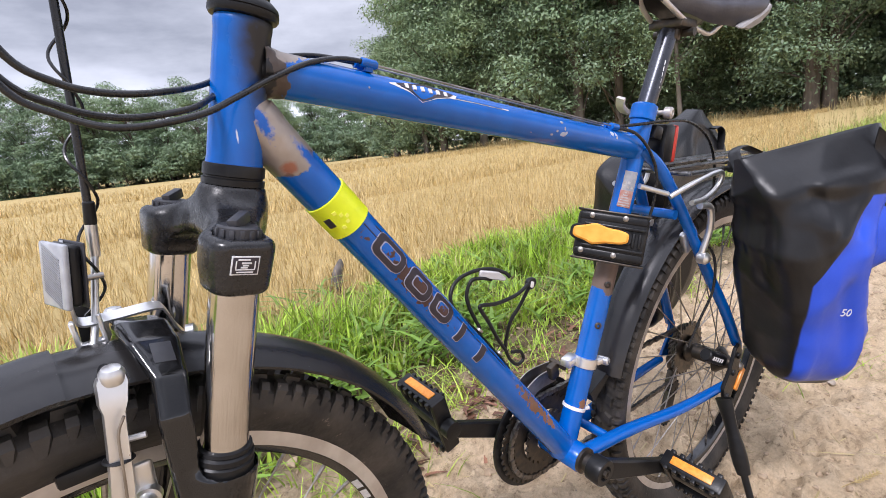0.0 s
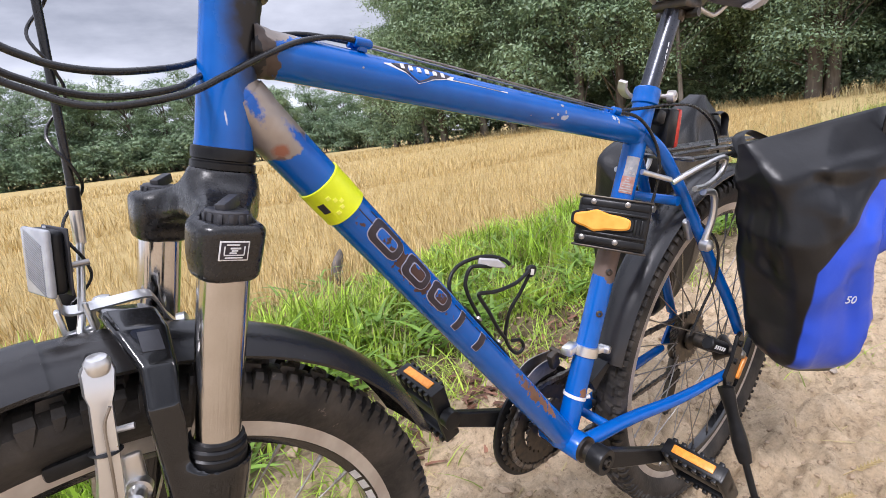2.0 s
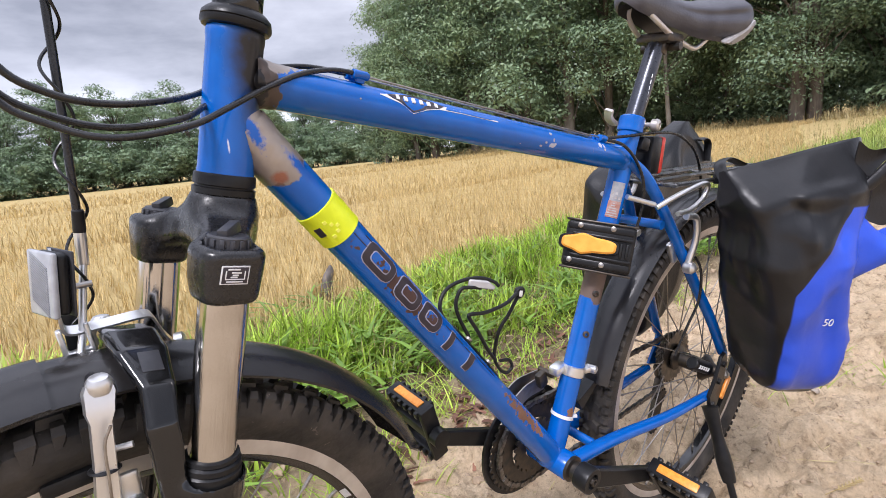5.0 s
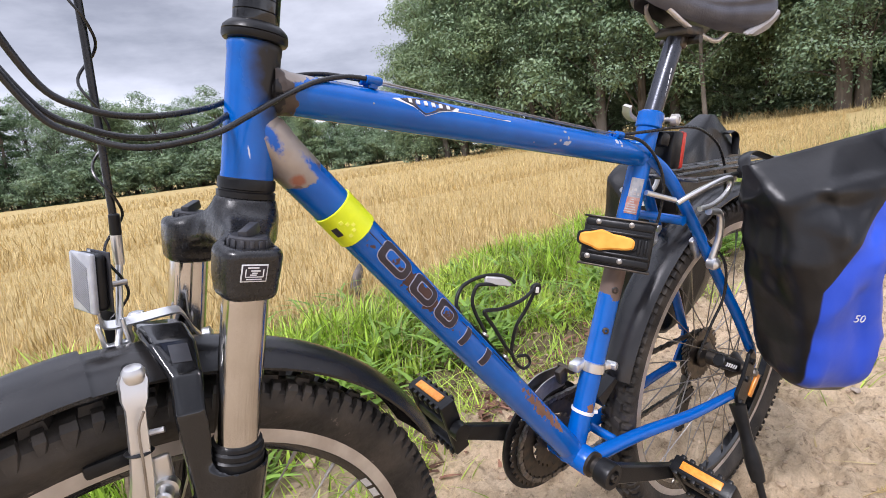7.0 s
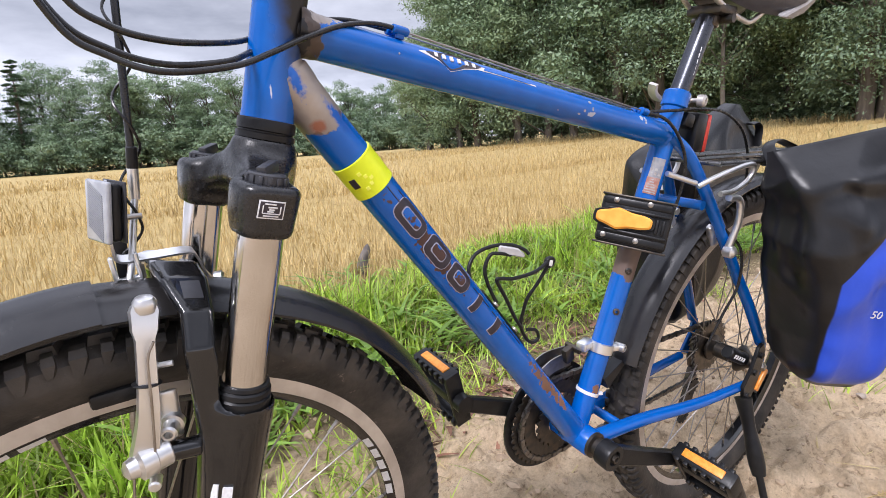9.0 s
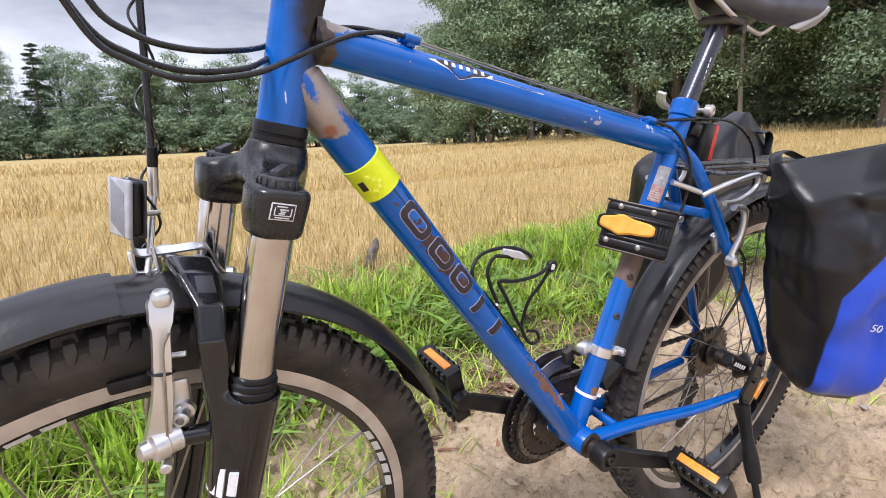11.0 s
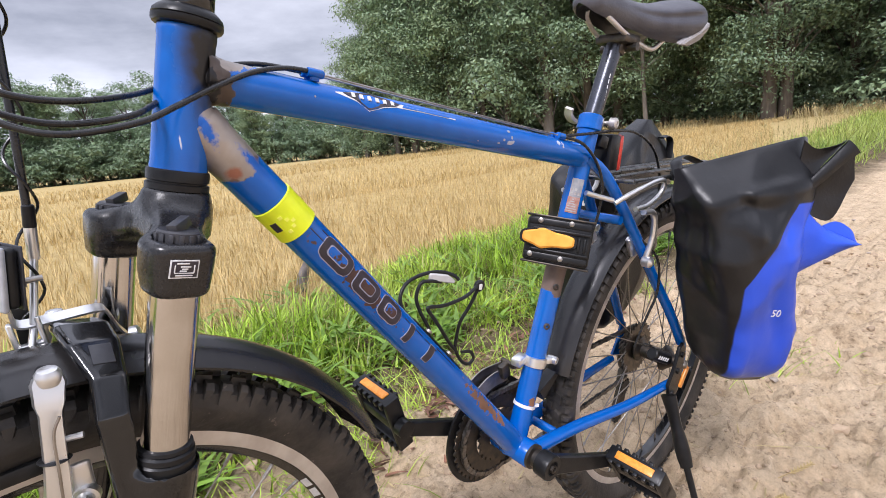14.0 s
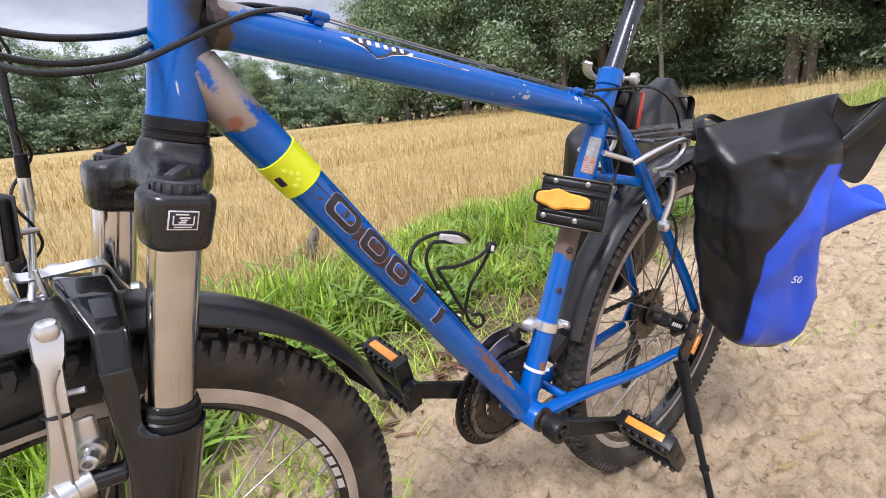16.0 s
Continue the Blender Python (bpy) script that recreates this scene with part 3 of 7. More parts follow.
rusty_steel = material("oily_cog", (0.06, 0.056, 0.052), 0.35, 0.9, second=(0.16, 0.13, 0.10), scale=90)
for i, (r, t) in enumerate([(0.058, 28), (0.057, 28), (0.049, 24), (0.043, 21), (0.037, 18), (0.031, 15), (0.025, 12)]):
    part("cog", cog(r, t, 0.002, RA + V((0, 0.027 + i * 0.0048, 0)), hole=0.45), rusty_steel, rear_wheel, smooth=0)

# ---- fork ----
LEG = 0.0648


def leg_at(s, side, f=0.0226):
    """A point of a fork leg, s metres below the lower head bearing."""
    return HB - U * (s + 0.0) + FWD * f + V((0, side * LEG, 0))


def in_fork(s, f, y):
    """Metres below the lower head bearing, forward and to the bicycle's right, as a point."""
    return HB - U * s + FWD * f + V((0, y, 0))


def near_line(s, y, pts):
    """Distance from a line of (s, y, ...) points, with its further values where it is nearest."""
    best, extra = np.full(s.shape, 9.0), None
    for p, q in zip(pts, pts[1:]):
        ds, dy = q[0] - p[0], q[1] - p[1]
        t = np.clip(((s - p[0]) * ds + (y - p[1]) * dy) / (ds * ds + dy * dy), 0, 1)
        d = np.hypot(s - p[0] - ds * t, y - p[1] - dy * t)
        more = [a + (b - a) * t for a, b in zip(p[2:], q[2:])]
        extra = more if extra is None else [np.where(d < best, m2, e2) for m2, e2 in zip(more, extra)]
        best = np.minimum(best, d)
    return best, extra


def rounded(qs, rad):
    """Distance from a box whose faces lie qs away, with rounded edges."""
    qs = [q + rad for q in qs]
    out = np.sqrt(sum(np.maximum(q, 0) ** 2 for q in qs))
    return out + np.minimum(farthest(qs), 0) - rad


def farthest(qs):
    m = qs[0]
    for q in qs[1:]:
        m = np.maximum(m, q)
    return m


def crown_field(s, f, y):
    barrel = rounded([np.hypot(f, y) - 0.0236 - 0.0015 * np.clip((s - 0.015) / 0.02, 0, 1), np.abs(s - 0.0295) - 0.0185], 0.004)
    a = np.abs(y)
    d, (fc, hf) = near_line(s, a, [(0.034, 0.0, 0.0, 0.0215), (0.041, 0.030, 0.010, 0.0185), (0.053, 0.060, 0.0226, 0.0165)])
    arm = rounded([np.abs(f - fc) - hf, d - 0.0125], 0.006)
    hw = 0.0216 - 0.0022 * np.clip((s - 0.046) / 0.034, 0, 1)
    plan = rounded([np.abs(f - 0.0226) - hw, np.abs(a - LEG) - hw], 0.0135)
    box = rounded([plan, np.abs(s - 0.0590) - 0.0190], 0.0055)
    body = smin(smin(barrel, arm, 0.018), box, 0.012)
    # ledge cut round each preload knob
    ledge = np.maximum(np.hypot(f - 0.0226, a - LEG) - 0.0158, s - 0.0415)
    return np.maximum(body, -ledge)


part("crown_race", lathe([(0.0190, 0.0045), (0.0222, 0.004), (0.0228, 0.002), (0.0228, -0.0045), (0.0215, -0.0052), (0.0215, -0.0062), (0.0232, -0.0070), (0.0232, -0.0115), (0.019, -0.012)], HB, U, 40), black_plastic, bicycle, m=STEER)
crown = part("fork_crown", cast(crown_field, (0.006, -0.032, -0.096), (0.086, 0.054, 0.096), 0.0019, in_fork), crown_black, bicycle, "satin black suspension fork crown", smooth=35, m=STEER)
for s in (-1, 1):
    top = leg_at(0.0375, s)
    bm = lathe([(0.0138, -0.005), (0.0138, 0.0035), (0.0125, 0.0048), (0.006, 0.0048)], top, U, 24)
    for i in range(14):
        d = (FWD * math.cos(i * math.pi / 7) + V((0, 1, 0)) * math.sin(i * math.pi / 7))
        block((0.0030, 0.0032, 0.0065), axes(top + d * 0.0136 - U * 0.0005, d, V(U).cross(d)), 0.0006, bm)
    block((0.019, 0.0075, 0.008), axes(top + U * 0.0075, V((0.75, 0.6, 0.15)), (-0.6, 0.75, 0)), 0.0012, bm)
    part("preload_knob", bm, knob_plastic, crown)
    part("stanchion", tube(along(leg_at(0.076, s), leg_at(0.30, s), 3), 0.0163, 40), chrome, crown, "polished chrome stanchion tube")
    low = lathe([(0.0164, 0.004), (0.0184, 0.0035), (0.0190, 0.001), (0.0182, 0.000), (0.0200, -0.0015), (0.0204, -0.005), (0.0192, -0.006), (0.0206, -0.0075), (0.0210, -0.016)], leg_at(0.194, s), U, 40)
    part("wiper_seal", low, black_plastic, crown)


def lowers_field(s, f, y):
    a = np.abs(y)
    r = np.interp(s, (0.20, 0.215, 0.25, 0.31, 0.385, 0.45), (0.0242, 0.0240, 0.0226, 0.0205, 0.0188, 0.0172))
    leg = rounded([np.hypot(f - 0.0226, a - LEG) - r, np.abs(s - 0.332) - 0.128], 0.004)
    d, (fc, hf, ht) = near_line(s, a, [(0.300, 0.0640, 0.030, 0.012, 0.009), (0.235, 0.0670, 0.037, 0.013, 0.0085), (0.195, 0.0680, 0.0475, 0.0125, 0.0065), (0.162, 0.0630, 0.0565, 0.0105, 0.0055),
                                       (0.140, 0.0490, 0.0560, 0.0115, 0.0050), (0.124, 0.0240, 0.0590, 0.0165, 0.0048), (0.119, -0.001, 0.0600, 0.0175, 0.0046)])
    brace = rounded([np.abs(f - fc) - hf, d - ht], 0.0044)
    body = smin(leg, brace, 0.014)
    # foot that carries the axle
    d, (fc,) = near_line(s, a, [(0.44, 0.064, 0.0226), (0.495, 0.054, 0.055)])
    body = smin(body, rounded([d - 0.006, np.abs(f - fc) - 0.014], 0.004), 0.008)
    cup = np.maximum(np.hypot(f - 0.0226, a - LEG) - 0.0212, s - 0.213)
    return -smin(-body, cup, 0.004)


part("lower_casting", cast(lowers_field, (0.108, -0.014, -0.096), (0.515, 0.084, 0.096), 0.0017, in_fork), fork_black, crown, "glossy black fork legs cast in one with their arch", smooth=50, m=None)
for s in (-1, 1):
    # flat plate added in place of the recessed pocket on the arch shoulder
    part("arch_pocket", block((0.0135, 0.017, 0.0012), axes(in_fork(0.1262, 0.0570, s * 0.0365), FWD, V((0, s * 1, 0)) + U * -0.62), 0.0005), knob_plastic, crown)
# headset above the head tube
part("headset_cup", lathe([(0.0192, 0.0), (0.0240, 0.001), (0.0252, 0.003), (0.0252, 0.0060), (0.0244, 0.0065), (0.0250, 0.0072), (0.0244, 0.0100), (0.0215, 0.013), (0.0195, 0.0145)], HT, U, 40), black_plastic, bicycle)
bm = lathe([(0.0175, 0.0145), (0.0178, 0.016), (0.0178, 0.022), (0.0172, 0.0225), (0.0178, 0.023), (0.0178, 0.031), (0.0172, 0.0315), (0.0178, 0.032), (0.0178, 0.048), (0.016, 0.050)], HT, U, 36)
part("stem_spacer", bm, fork_black, bicycle, m=STEER)


# ---- mudguards ----
def guard(c, r, q0, q1, width, drop, thick, m, name, label, tip=0.0, k=60, dip=0.0):
    """A curved channel over a tyre between two angles in degrees."""
    bm = bmesh.new()
    c = V(c)
    cols = 11
    rings = []
    for i in range(k + 1):
        q = radians(q0 + (q1 - q0) * i / k)
        fade = min(1, (k - i + 0.5) / 3.5) if tip else 1
        top, bot = [], []
        for j in range(cols):
            u = 2 * j / (cols - 1) - 1
            y = u * width / 2 * (fade ** 0.5)
            rr = r - drop * fade * abs(u) ** 2.4 - dip * min(1, max(0, (math.degrees(q) - 88) / 34)) ** 1.3
            d = V((math.cos(q), 0, math.sin(q)))
            top.append(bm.verts.new(c + d * rr + V((0, y, 0))))
            bot.append(bm.verts.new(c + d * (rr - thick) + V((0, y * 0.97, 0))))
        rings.append(top + bot[::-1])
    n = cols * 2
    for a, b in zip(rings, rings[1:]):
        for j in range(n):
            bm.faces.new((a[j], a[(j + 1) % n], b[(j + 1) % n], b[j]))
    bm.faces.new(rings[0][::-1])
    bm.faces.new(rings[-1])
    bmesh.ops.recalc_face_normals(bm, faces=bm.faces[:])
    return part(name, bm, guard_plastic, bicycle, label, m=m)


guard(FA, 0.366, 150, 19, 0.062, 0.018, 0.0025, STEER, "front_mudguard", "matt black plastic front mudguard", tip=1, dip=0.018)
guard(FA, 0.3690, 152, 87.5, 0.066, 0.019, 0.0025, STEER, "mudguard_extension", "overlapping front piece of the mudguard", dip=0.018)
guard(RA, 0.356, 62, 166, 0.058, 0.010, 0.0025, None, "rear_mudguard", "matt black plastic rear mudguard")

# ---- cranks and pedals ----
CR = radians(-22)
CD = V((math.cos(CR), 0, math.sin(CR)))
for s, y0 in ((-1, -0.0), (1, 0.0)):
    d = CD if s < 0 else -CD
    bm = bmesh.new()
    pts = [V((0, s * 0.060, 0)), d * 0.03 + V((0, s * 0.066, 0)), d * 0.10 + V((0, s * 0.074, 0)), d * 0.17 + V((0, s * 0.080, 0))]
    sweep(bm, spline(pts, 5), [(-0.0065, -0.011), (-0.004, -0.0135), (0.004, -0.0135), (0.0065, -0.011), (0.0065, 0.011), (0.004, 0.0135), (-0.004, 0.0135), (-0.0065, 0.011)],
          [(1, 1.25 - 0.4 * i / 15) for i in range(16)])
    lathe([(0.014, -0.012), (0.0195, -0.010), (0.0205, 0.010), (0.019, 0.0125), (0.0115, 0.0125), (0.0105, 0.008), (0.002, 0.008)], (0, s * 0.062, 0), (0, s, 0), 28, bm)
    lathe([(0.010, -0.009), (0.0140, -0.008), (0.0140, 0.007), (0.011, 0.009), (0.005, 0.009)], d * 0.17 + V((0, s * 0.080, 0)), (0, s, 0), 24, bm)
    arm = part("crank_arm", bm, black_plastic, bicycle, "black crank arm")
    part("crank_bolt", lathe([(0.0065, 0.0), (0.0065, 0.005), (0.004, 0.005), (0.004, 0.001), (0.001, 0.001)], (0, s * 0.0725, 0), (0, s, 0), 6), dark_steel, arm)
    # pedal: cage with side rails, treads and amber reflectors
    axle = d * 0.17
    tilt = radians(54 if s < 0 else 74)
    back = V((math.cos(tilt), 0, -math.sin(tilt)))
    top = V((math.sin(tilt), 0, math.cos(tilt)))
    m = Matrix.Translation(axle + V((0, s * 0.135, 0))) @ Matrix((back, V((0, 1, 0)), top)).transposed().to_4x4()
    bm = block((0.022, 0.092, 0.022), m, 0.004)
    for q in (-1, 1):
        block((0.012, 0.086, 0.024), m @ pose(q * 0.042, 0, 0), 0.003, bm)
        block((0.094, 0.010, 0.026), m @ pose(0, q * 0.041, 0), 0.003, bm)
        for i in range(6):
            block((0.010, 0.007, 0.006), m @ pose(q * 0.042, -0.035 + i * 0.014, 0.0135), 0.001, bm)
            block((0.010, 0.007, 0.006), m @ pose(q * 0.042, -0.035 + i * 0.014, -0.0135), 0.001, bm)
    lathe([(0.007, 0.0), (0.007, 0.05)], axle + V((0, s * 0.086, 0)), (0, s, 0), 14, bm)
    pedal = part("pedal", bm, black_plastic, bicycle, "black plastic platform pedal")
    for q in (-1, 1):
        part("reflector", block((0.003, 0.062, 0.013), m @ pose(q * 0.0488, 0, 0), 0.001), orange, pedal, "amber pedal reflector")
# spindle cup
part("bearing_cup", lathe([(0.0195, 0.034), (0.0195, 0.040), (0.014, 0.042), (0.014, 0.052)], (0, 0, 0), (0, -1, 0), 28), dark_steel, bicycle)
# chainrings, guard and chain
for r, teeth, y, hole in ((0.086, 42, 0.050, 0.72), (0.070, 34, 0.0435, 0.62), (0.046, 22, 0.037, 0.45)):
    part("chainring", cog(r, teeth, 0.003, (0, y, 0), hole=hole), dark_steel, bicycle, "dark steel toothed chainring", smooth=0)
part("chain_guard", cog(0.094, 60, 0.004, (0, 0.057, 0), hole=0.84, depth=0.0001), black_plastic, bicycle, "black plastic chain guard ring")
bm = bmesh.new()
for i in range(5):
    q = i * 2 * math.pi / 5 + 0.5
    d = V((math.cos(q), 0, math.sin(q)))
    sweep(bm, [d * 0.010 + V((0, 0.056, 0)), d * 0.078 + V((0, 0.048, 0))], [(-0.003, -0.009), (0.003, -0.009), (0.003, 0.009), (-0.003, 0.009)], [1, 0.7])
part("chainring_spider", bm, black_plastic, bicycle)
path = []
ring_r, cog_r = 0.072, 0.045
q = radians(92)
p_top0 = V((ring_r * math.cos(q), 0.0435, ring_r * math.sin(q)))
p_top1 = RA + V((cog_r * math.cos(q), 0.0415, cog_r * math.sin(q)))
path += along(p_top0, p_top1, 36)
path += [RA + V((cog_r * math.cos(radians(a)), 0.0415, cog_r * math.sin(radians(a)))) for a in range(75, -95, -16)]
path += along(RA + V((-0.005, 0.0415, -0.075)), V((0.0, 0.0435, -ring_r)), 36)
path += [V((ring_r * math.cos(radians(a)), 0.0435, ring_r * math.sin(radians(a)))) for a in range(-100, -268, -10)]
bm = bmesh.new()
for i in range(len(path)):
    a, b = path[i], path[(i + 1) % len(path)]
    if (b - a).length > 0.03:
        continue
    mid, d = (a + b) / 2, (b - a)
    block((d.length * 0.98, 0.007 if i % 2 else 0.0045, 0.0075), axes(mid, d, V((0, 1, 0))), 0.0, bm)
part("chain", bm, material("oily_chain", (0.24, 0.225, 0.21), 0.34, 0.9, second=(0.09, 0.08, 0.07), scale=160),  bicycle, "oily bicycle chain", smooth=0)

# front derailleur with its clamp band
bm = bmesh.new()
c = SU * 0.140
lathe([(0.0168, -0.008), (0.0188, -0.007), (0.0188, 0.007), (0.0168, 0.008)], c, SU, 32, bm)
block((0.020, 0.010, 0.016), axes(c + V((0.018, -0.012, 0)), (1, -0.35, 0), SU), 0.003, bm)
lathe([(0.0065, -0.004), (0.0065, 0.010), (0.005, 0.0115), (0.003, 0.0115), (0.003, 0.008)], c + V((0.022, -0.014, 0)), (0.25, -1, 0), 16, bm)
block((0.028, 0.014, 0.018), axes(c + V((-0.024, 0.010, 0.006)), (1, 0.2, 0), SU), 0.004, bm)
part("derailleur_clamp", bm, alloy, bicycle, "silver front derailleur clamp")
bm = bmesh.new()
sweep(bm, spline([V((-0.048, 0.040, 0.083)), V((-0.032, 0.041, 0.092)), V((-0.01, 0.042, 0.099)), V((0.025, 0.042, 0.100))], 5), [(-0.001, -0.012), (0.001, -0.012), (0.001, 0.012), (-0.001, 0.012)])
sweep(bm, spline([V((-0.044, 0.062, 0.086)), V((-0.030, 0.062, 0.093)), V((-0.010, 0.062, 0.100)), V((0.030, 0.060, 0.100))], 5), [(-0.001, -0.012), (0.001, -0.012), (0.001, 0.012), (-0.001, 0.012)])
part("derailleur_cage", bm, steel, bicycle, "chromed front derailleur cage")
bm = block((0.018, 0.012, 0.026), axes(V((0.004, 0.030, 0.118)), (1, 0, 0.3), (0, 1, 0)), 0.004)
block((0.008, 0.030, 0.010), axes(V((0.012, 0.028, 0.128)), (1, 0, 0.3), (0, 1, 0)), 0.003, bm)
part("derailleur_linkage", bm, dark_steel, bicycle)
# cable tie low on the seat tube, brackets behind it
bm = lathe([(0.0162, -0.0025), (0.0175, -0.0025), (0.0175, 0.0025), (0.0162, 0.0025)], SU * 0.068, SU + V((0.12, 0, 0)), 28)
block((0.007, 0.005, 0.006), axes(SU * 0.068 + V((0.014, -0.013, -0.002)), (1, -0.6, 0), SU), 0.001, bm)
part("cable_tie", bm, white_ink, bicycle, "white plastic cable tie")
part("guard_bracket", plate([(0, 0), (0.045, 0.022), (0.050, 0.014), (0.012, -0.020)], 0.020, axes((0.045, 0, 0.080), (1, 0, 0), (0, 0, 1)), 0.001), black_plastic, bicycle)
for k in (0.262, 0.200):
    bm = lathe([(0.0050, -0.002), (0.0050, 0.0012), (0.0034, 0.0022), (0.0024, 0.0022), (0.0024, -0.001)], SU * k + V((-0.0085, -0.0135, 0.0026)), (-0.55, -0.83, 0.16), 16)
    part("bottle_boss", bm, dark_steel, bicycle)

# ---- rear derailleur ----
bm = bmesh.new()
g = RA + V((0.008, 0.058, -0.045))
block((0.030, 0.020, 0.040), axes(g, (1, 0, 0.4), (0, 1, 0)), 0.007, bm)
block((0.020, 0.016, 0.050), axes(g + V((-0.012, -0.004, -0.040)), (1, 0, -0.2), (0, 1, 0)), 0.005, bm)
sweep(bm, [g + V((-0.015, -0.010, -0.050)), g + V((-0.035, -0.010, -0.125))], [(-0.006, -0.014), (0.006, -0.014), (0.006, 0.014), (-0.006, 0.014)])
rd = part("rear_derailleur", bm, dark_steel, bicycle)
for q in (g + V((-0.015, -0.014, -0.055)), g + V((-0.034, -0.014, -0.118))):
    part("jockey_wheel", cog(0.020, 11, 0.006, q, hole=0.3), black_plastic, rd, smooth=0)

# ---- saddle ----
bm = bmesh.new()
rows = []
n_s = 44


def ease(u, stops):
    """A value between stops, rounded off where they meet."""
    xs, ys = zip(*stops)
    return float(np.mean(np.interp(u + np.linspace(-0.035, 0.035, 9), xs, ys)))


SIDE = [-52, -42, -32, -22, -13, -6, 0, 5, 10, 15, 20, 26, 34, 44, 56, 70]
for i in range(n_s + 1):
    u = (1 - math.cos(math.pi * i / n_s)) / 2
    x = 0.103 + 0.270 * u
    half = ease(u, [(0, 0.016), (0.06, 0.0225), (0.14, 0.024), (0.35, 0.030), (0.5, 0.041), (0.65, 0.057), (0.8, 0.070), (0.9, 0.072), (1, 0.058)])
    half *= max(0.02, 1 - (1 - min(1, u / 0.07)) ** 2) ** 0.5 * max(0.02, 1 - (1 - min(1, (1 - u) / 0.06)) ** 2 * 0.45) ** 0.5
    zt = ease(u, [(0, 0.662), (0.05, 0.668), (0.12, 0.673), (0.2, 0.672), (0.32, 0.668), (0.45, 0.665), (0.6, 0.667), (0.75, 0.675), (0.88, 0.682), (1, 0.672)])
    zb = ease(u, [(0, 0.647), (0.05, 0.640), (0.22, 0.632), (0.37, 0.625), (0.56, 0.613), (0.78, 0.609), (0.9, 0.612), (1, 0.632)])
    end = min(1, u / 0.05, (1 - u) / 0.04)
    mid = 0.5 * (zt + zb)
    zt, zb = mid + (zt - mid) * (0.3 + 0.7 * end ** 0.5), mid + (zb - mid) * (0.3 + 0.7 * end ** 0.5)
    ze = zb + 0.46 * (zt - zb)
    fold = min(1, max(0, (u - 0.3) * 5), max(0, (0.94 - u) * 8))
    sec = []
    for q in SIDE + [90] + [180 - q for q in SIDE[::-1]]:
        a = radians(q)
        cy, sz = math.cos(a), math.sin(a)
        near_q = q if q <= 90 else 180 - q
        pinch = 1 - 0.075 * fold * math.exp(-((near_q - 8) / 7) ** 2) + 0.02 * fold * math.exp(-((near_q - 24) / 10) ** 2)
        y = -half * math.copysign(abs(cy) ** 0.8, cy) * pinch
        z = ze + (zt - ze) * sz ** 0.85 if sz >= 0 else ze + (ze - zb) * sz / math.sin(radians(52))
        sec.append((x, y, z))
    lift = 0.42 * (zt - zb) * end
    und = [(x, half * q, zb + lift * (1 - q * q * 1.9)) for q in (0.60, 0.4, 0.15, -0.15, -0.4, -0.60)]
    rows.append([bm.verts.new(q) for q in sec + und])
k, shell = len(rows[0]), len(sec)
for a, b in zip(rows, rows[1:]):
    for j in range(k):
        bm.faces.new((a[j], a[(j + 1) % k], b[(j + 1) % k], b[j])).material_index = 0 if j < shell - 1 else 1
bm.faces.new(rows[0][::-1])
bm.faces.new(rows[-1])
bmesh.ops.recalc_face_normals(bm, faces=bm.faces[:])
saddle = part("saddle", bm, [saddle_skin, black_plastic], bicycle, "dark grey padded saddle with worn cover", smooth=60)
part("saddle_corner", plate([(-0.040, -0.016), (-0.008, -0.020), (0.016, -0.012), (0.027, 0.004), (0.025, 0.018), (0.004, 0.004)], 0.012, axes((0.328, -0.0615, 0.625), (1, -0.03, 0.10), (0, -0.50, 0.87)), 0.003), material("grey_plastic", (0.30, 0.29, 0.29), 0.5, second=(0.38, 0.37, 0.37)), saddle, "pale grey rear corner guard")
for s in (-1, 1):
    part("saddle_rail", tube(spline([(0.138, s * 0.010, 0.648), (0.150, s * 0.017, 0.637), (0.183, s * 0.022, 0.620), (0.213, s * 0.022, 0.611), (0.245, s * 0.022, 0.604), (0.268, s * 0.024, 0.601), (0.278, s * 0.031, 0.609), (0.294, s * 0.042, 0.630)], 6), 0.0036, 10), rim_alloy, saddle)
bm = block((0.044, 0.052, 0.014), axes((0.208, 0, 0.612), (1, 0, -0.05), (0, 1, 0)), 0.004)
block((0.030, 0.030, 0.018), axes((0.202, 0, 0.604), SU, (0, 1, 0)), 0.005, bm)
lathe([(0.006, -0.03), (0.006, 0.03)], (0.214, 0, 0.601), (0, 1, 0), 12, bm)
part("saddle_clamp", bm, dark_steel, saddle)
# quick release of the seat collar
bm = tube(along((0.172, 0.030, 0.492), (0.182, -0.024, 0.491), 3), 0.0035, 10)
lathe([(0.0045, 0), (0.0085, 0.001), (0.0085, 0.010), (0.006, 0.012), (0.004, 0.012), (0.004, 0.009)], (0.180, -0.0145, 0.491), (0.2, -1, 0), 18, bm)
block((0.014, 0.014, 0.016), axes((0.170, 0.0, 0.493), (1, 0, 0), SU), 0.003, bm)
sweep(bm, spline([(0.172, 0.028, 0.492), (0.156, 0.033, 0.494), (0.140, 0.032, 0.503), (0.134, 0.028, 0.514)], 5), [(-0.006, -0.003), (0.006, -0.003), (0.006, 0.003), (-0.006, 0.003)], up=(0, 1, 0))
part("quick_release", bm, rim_alloy, bicycle, "silver quick-release lever and nut")

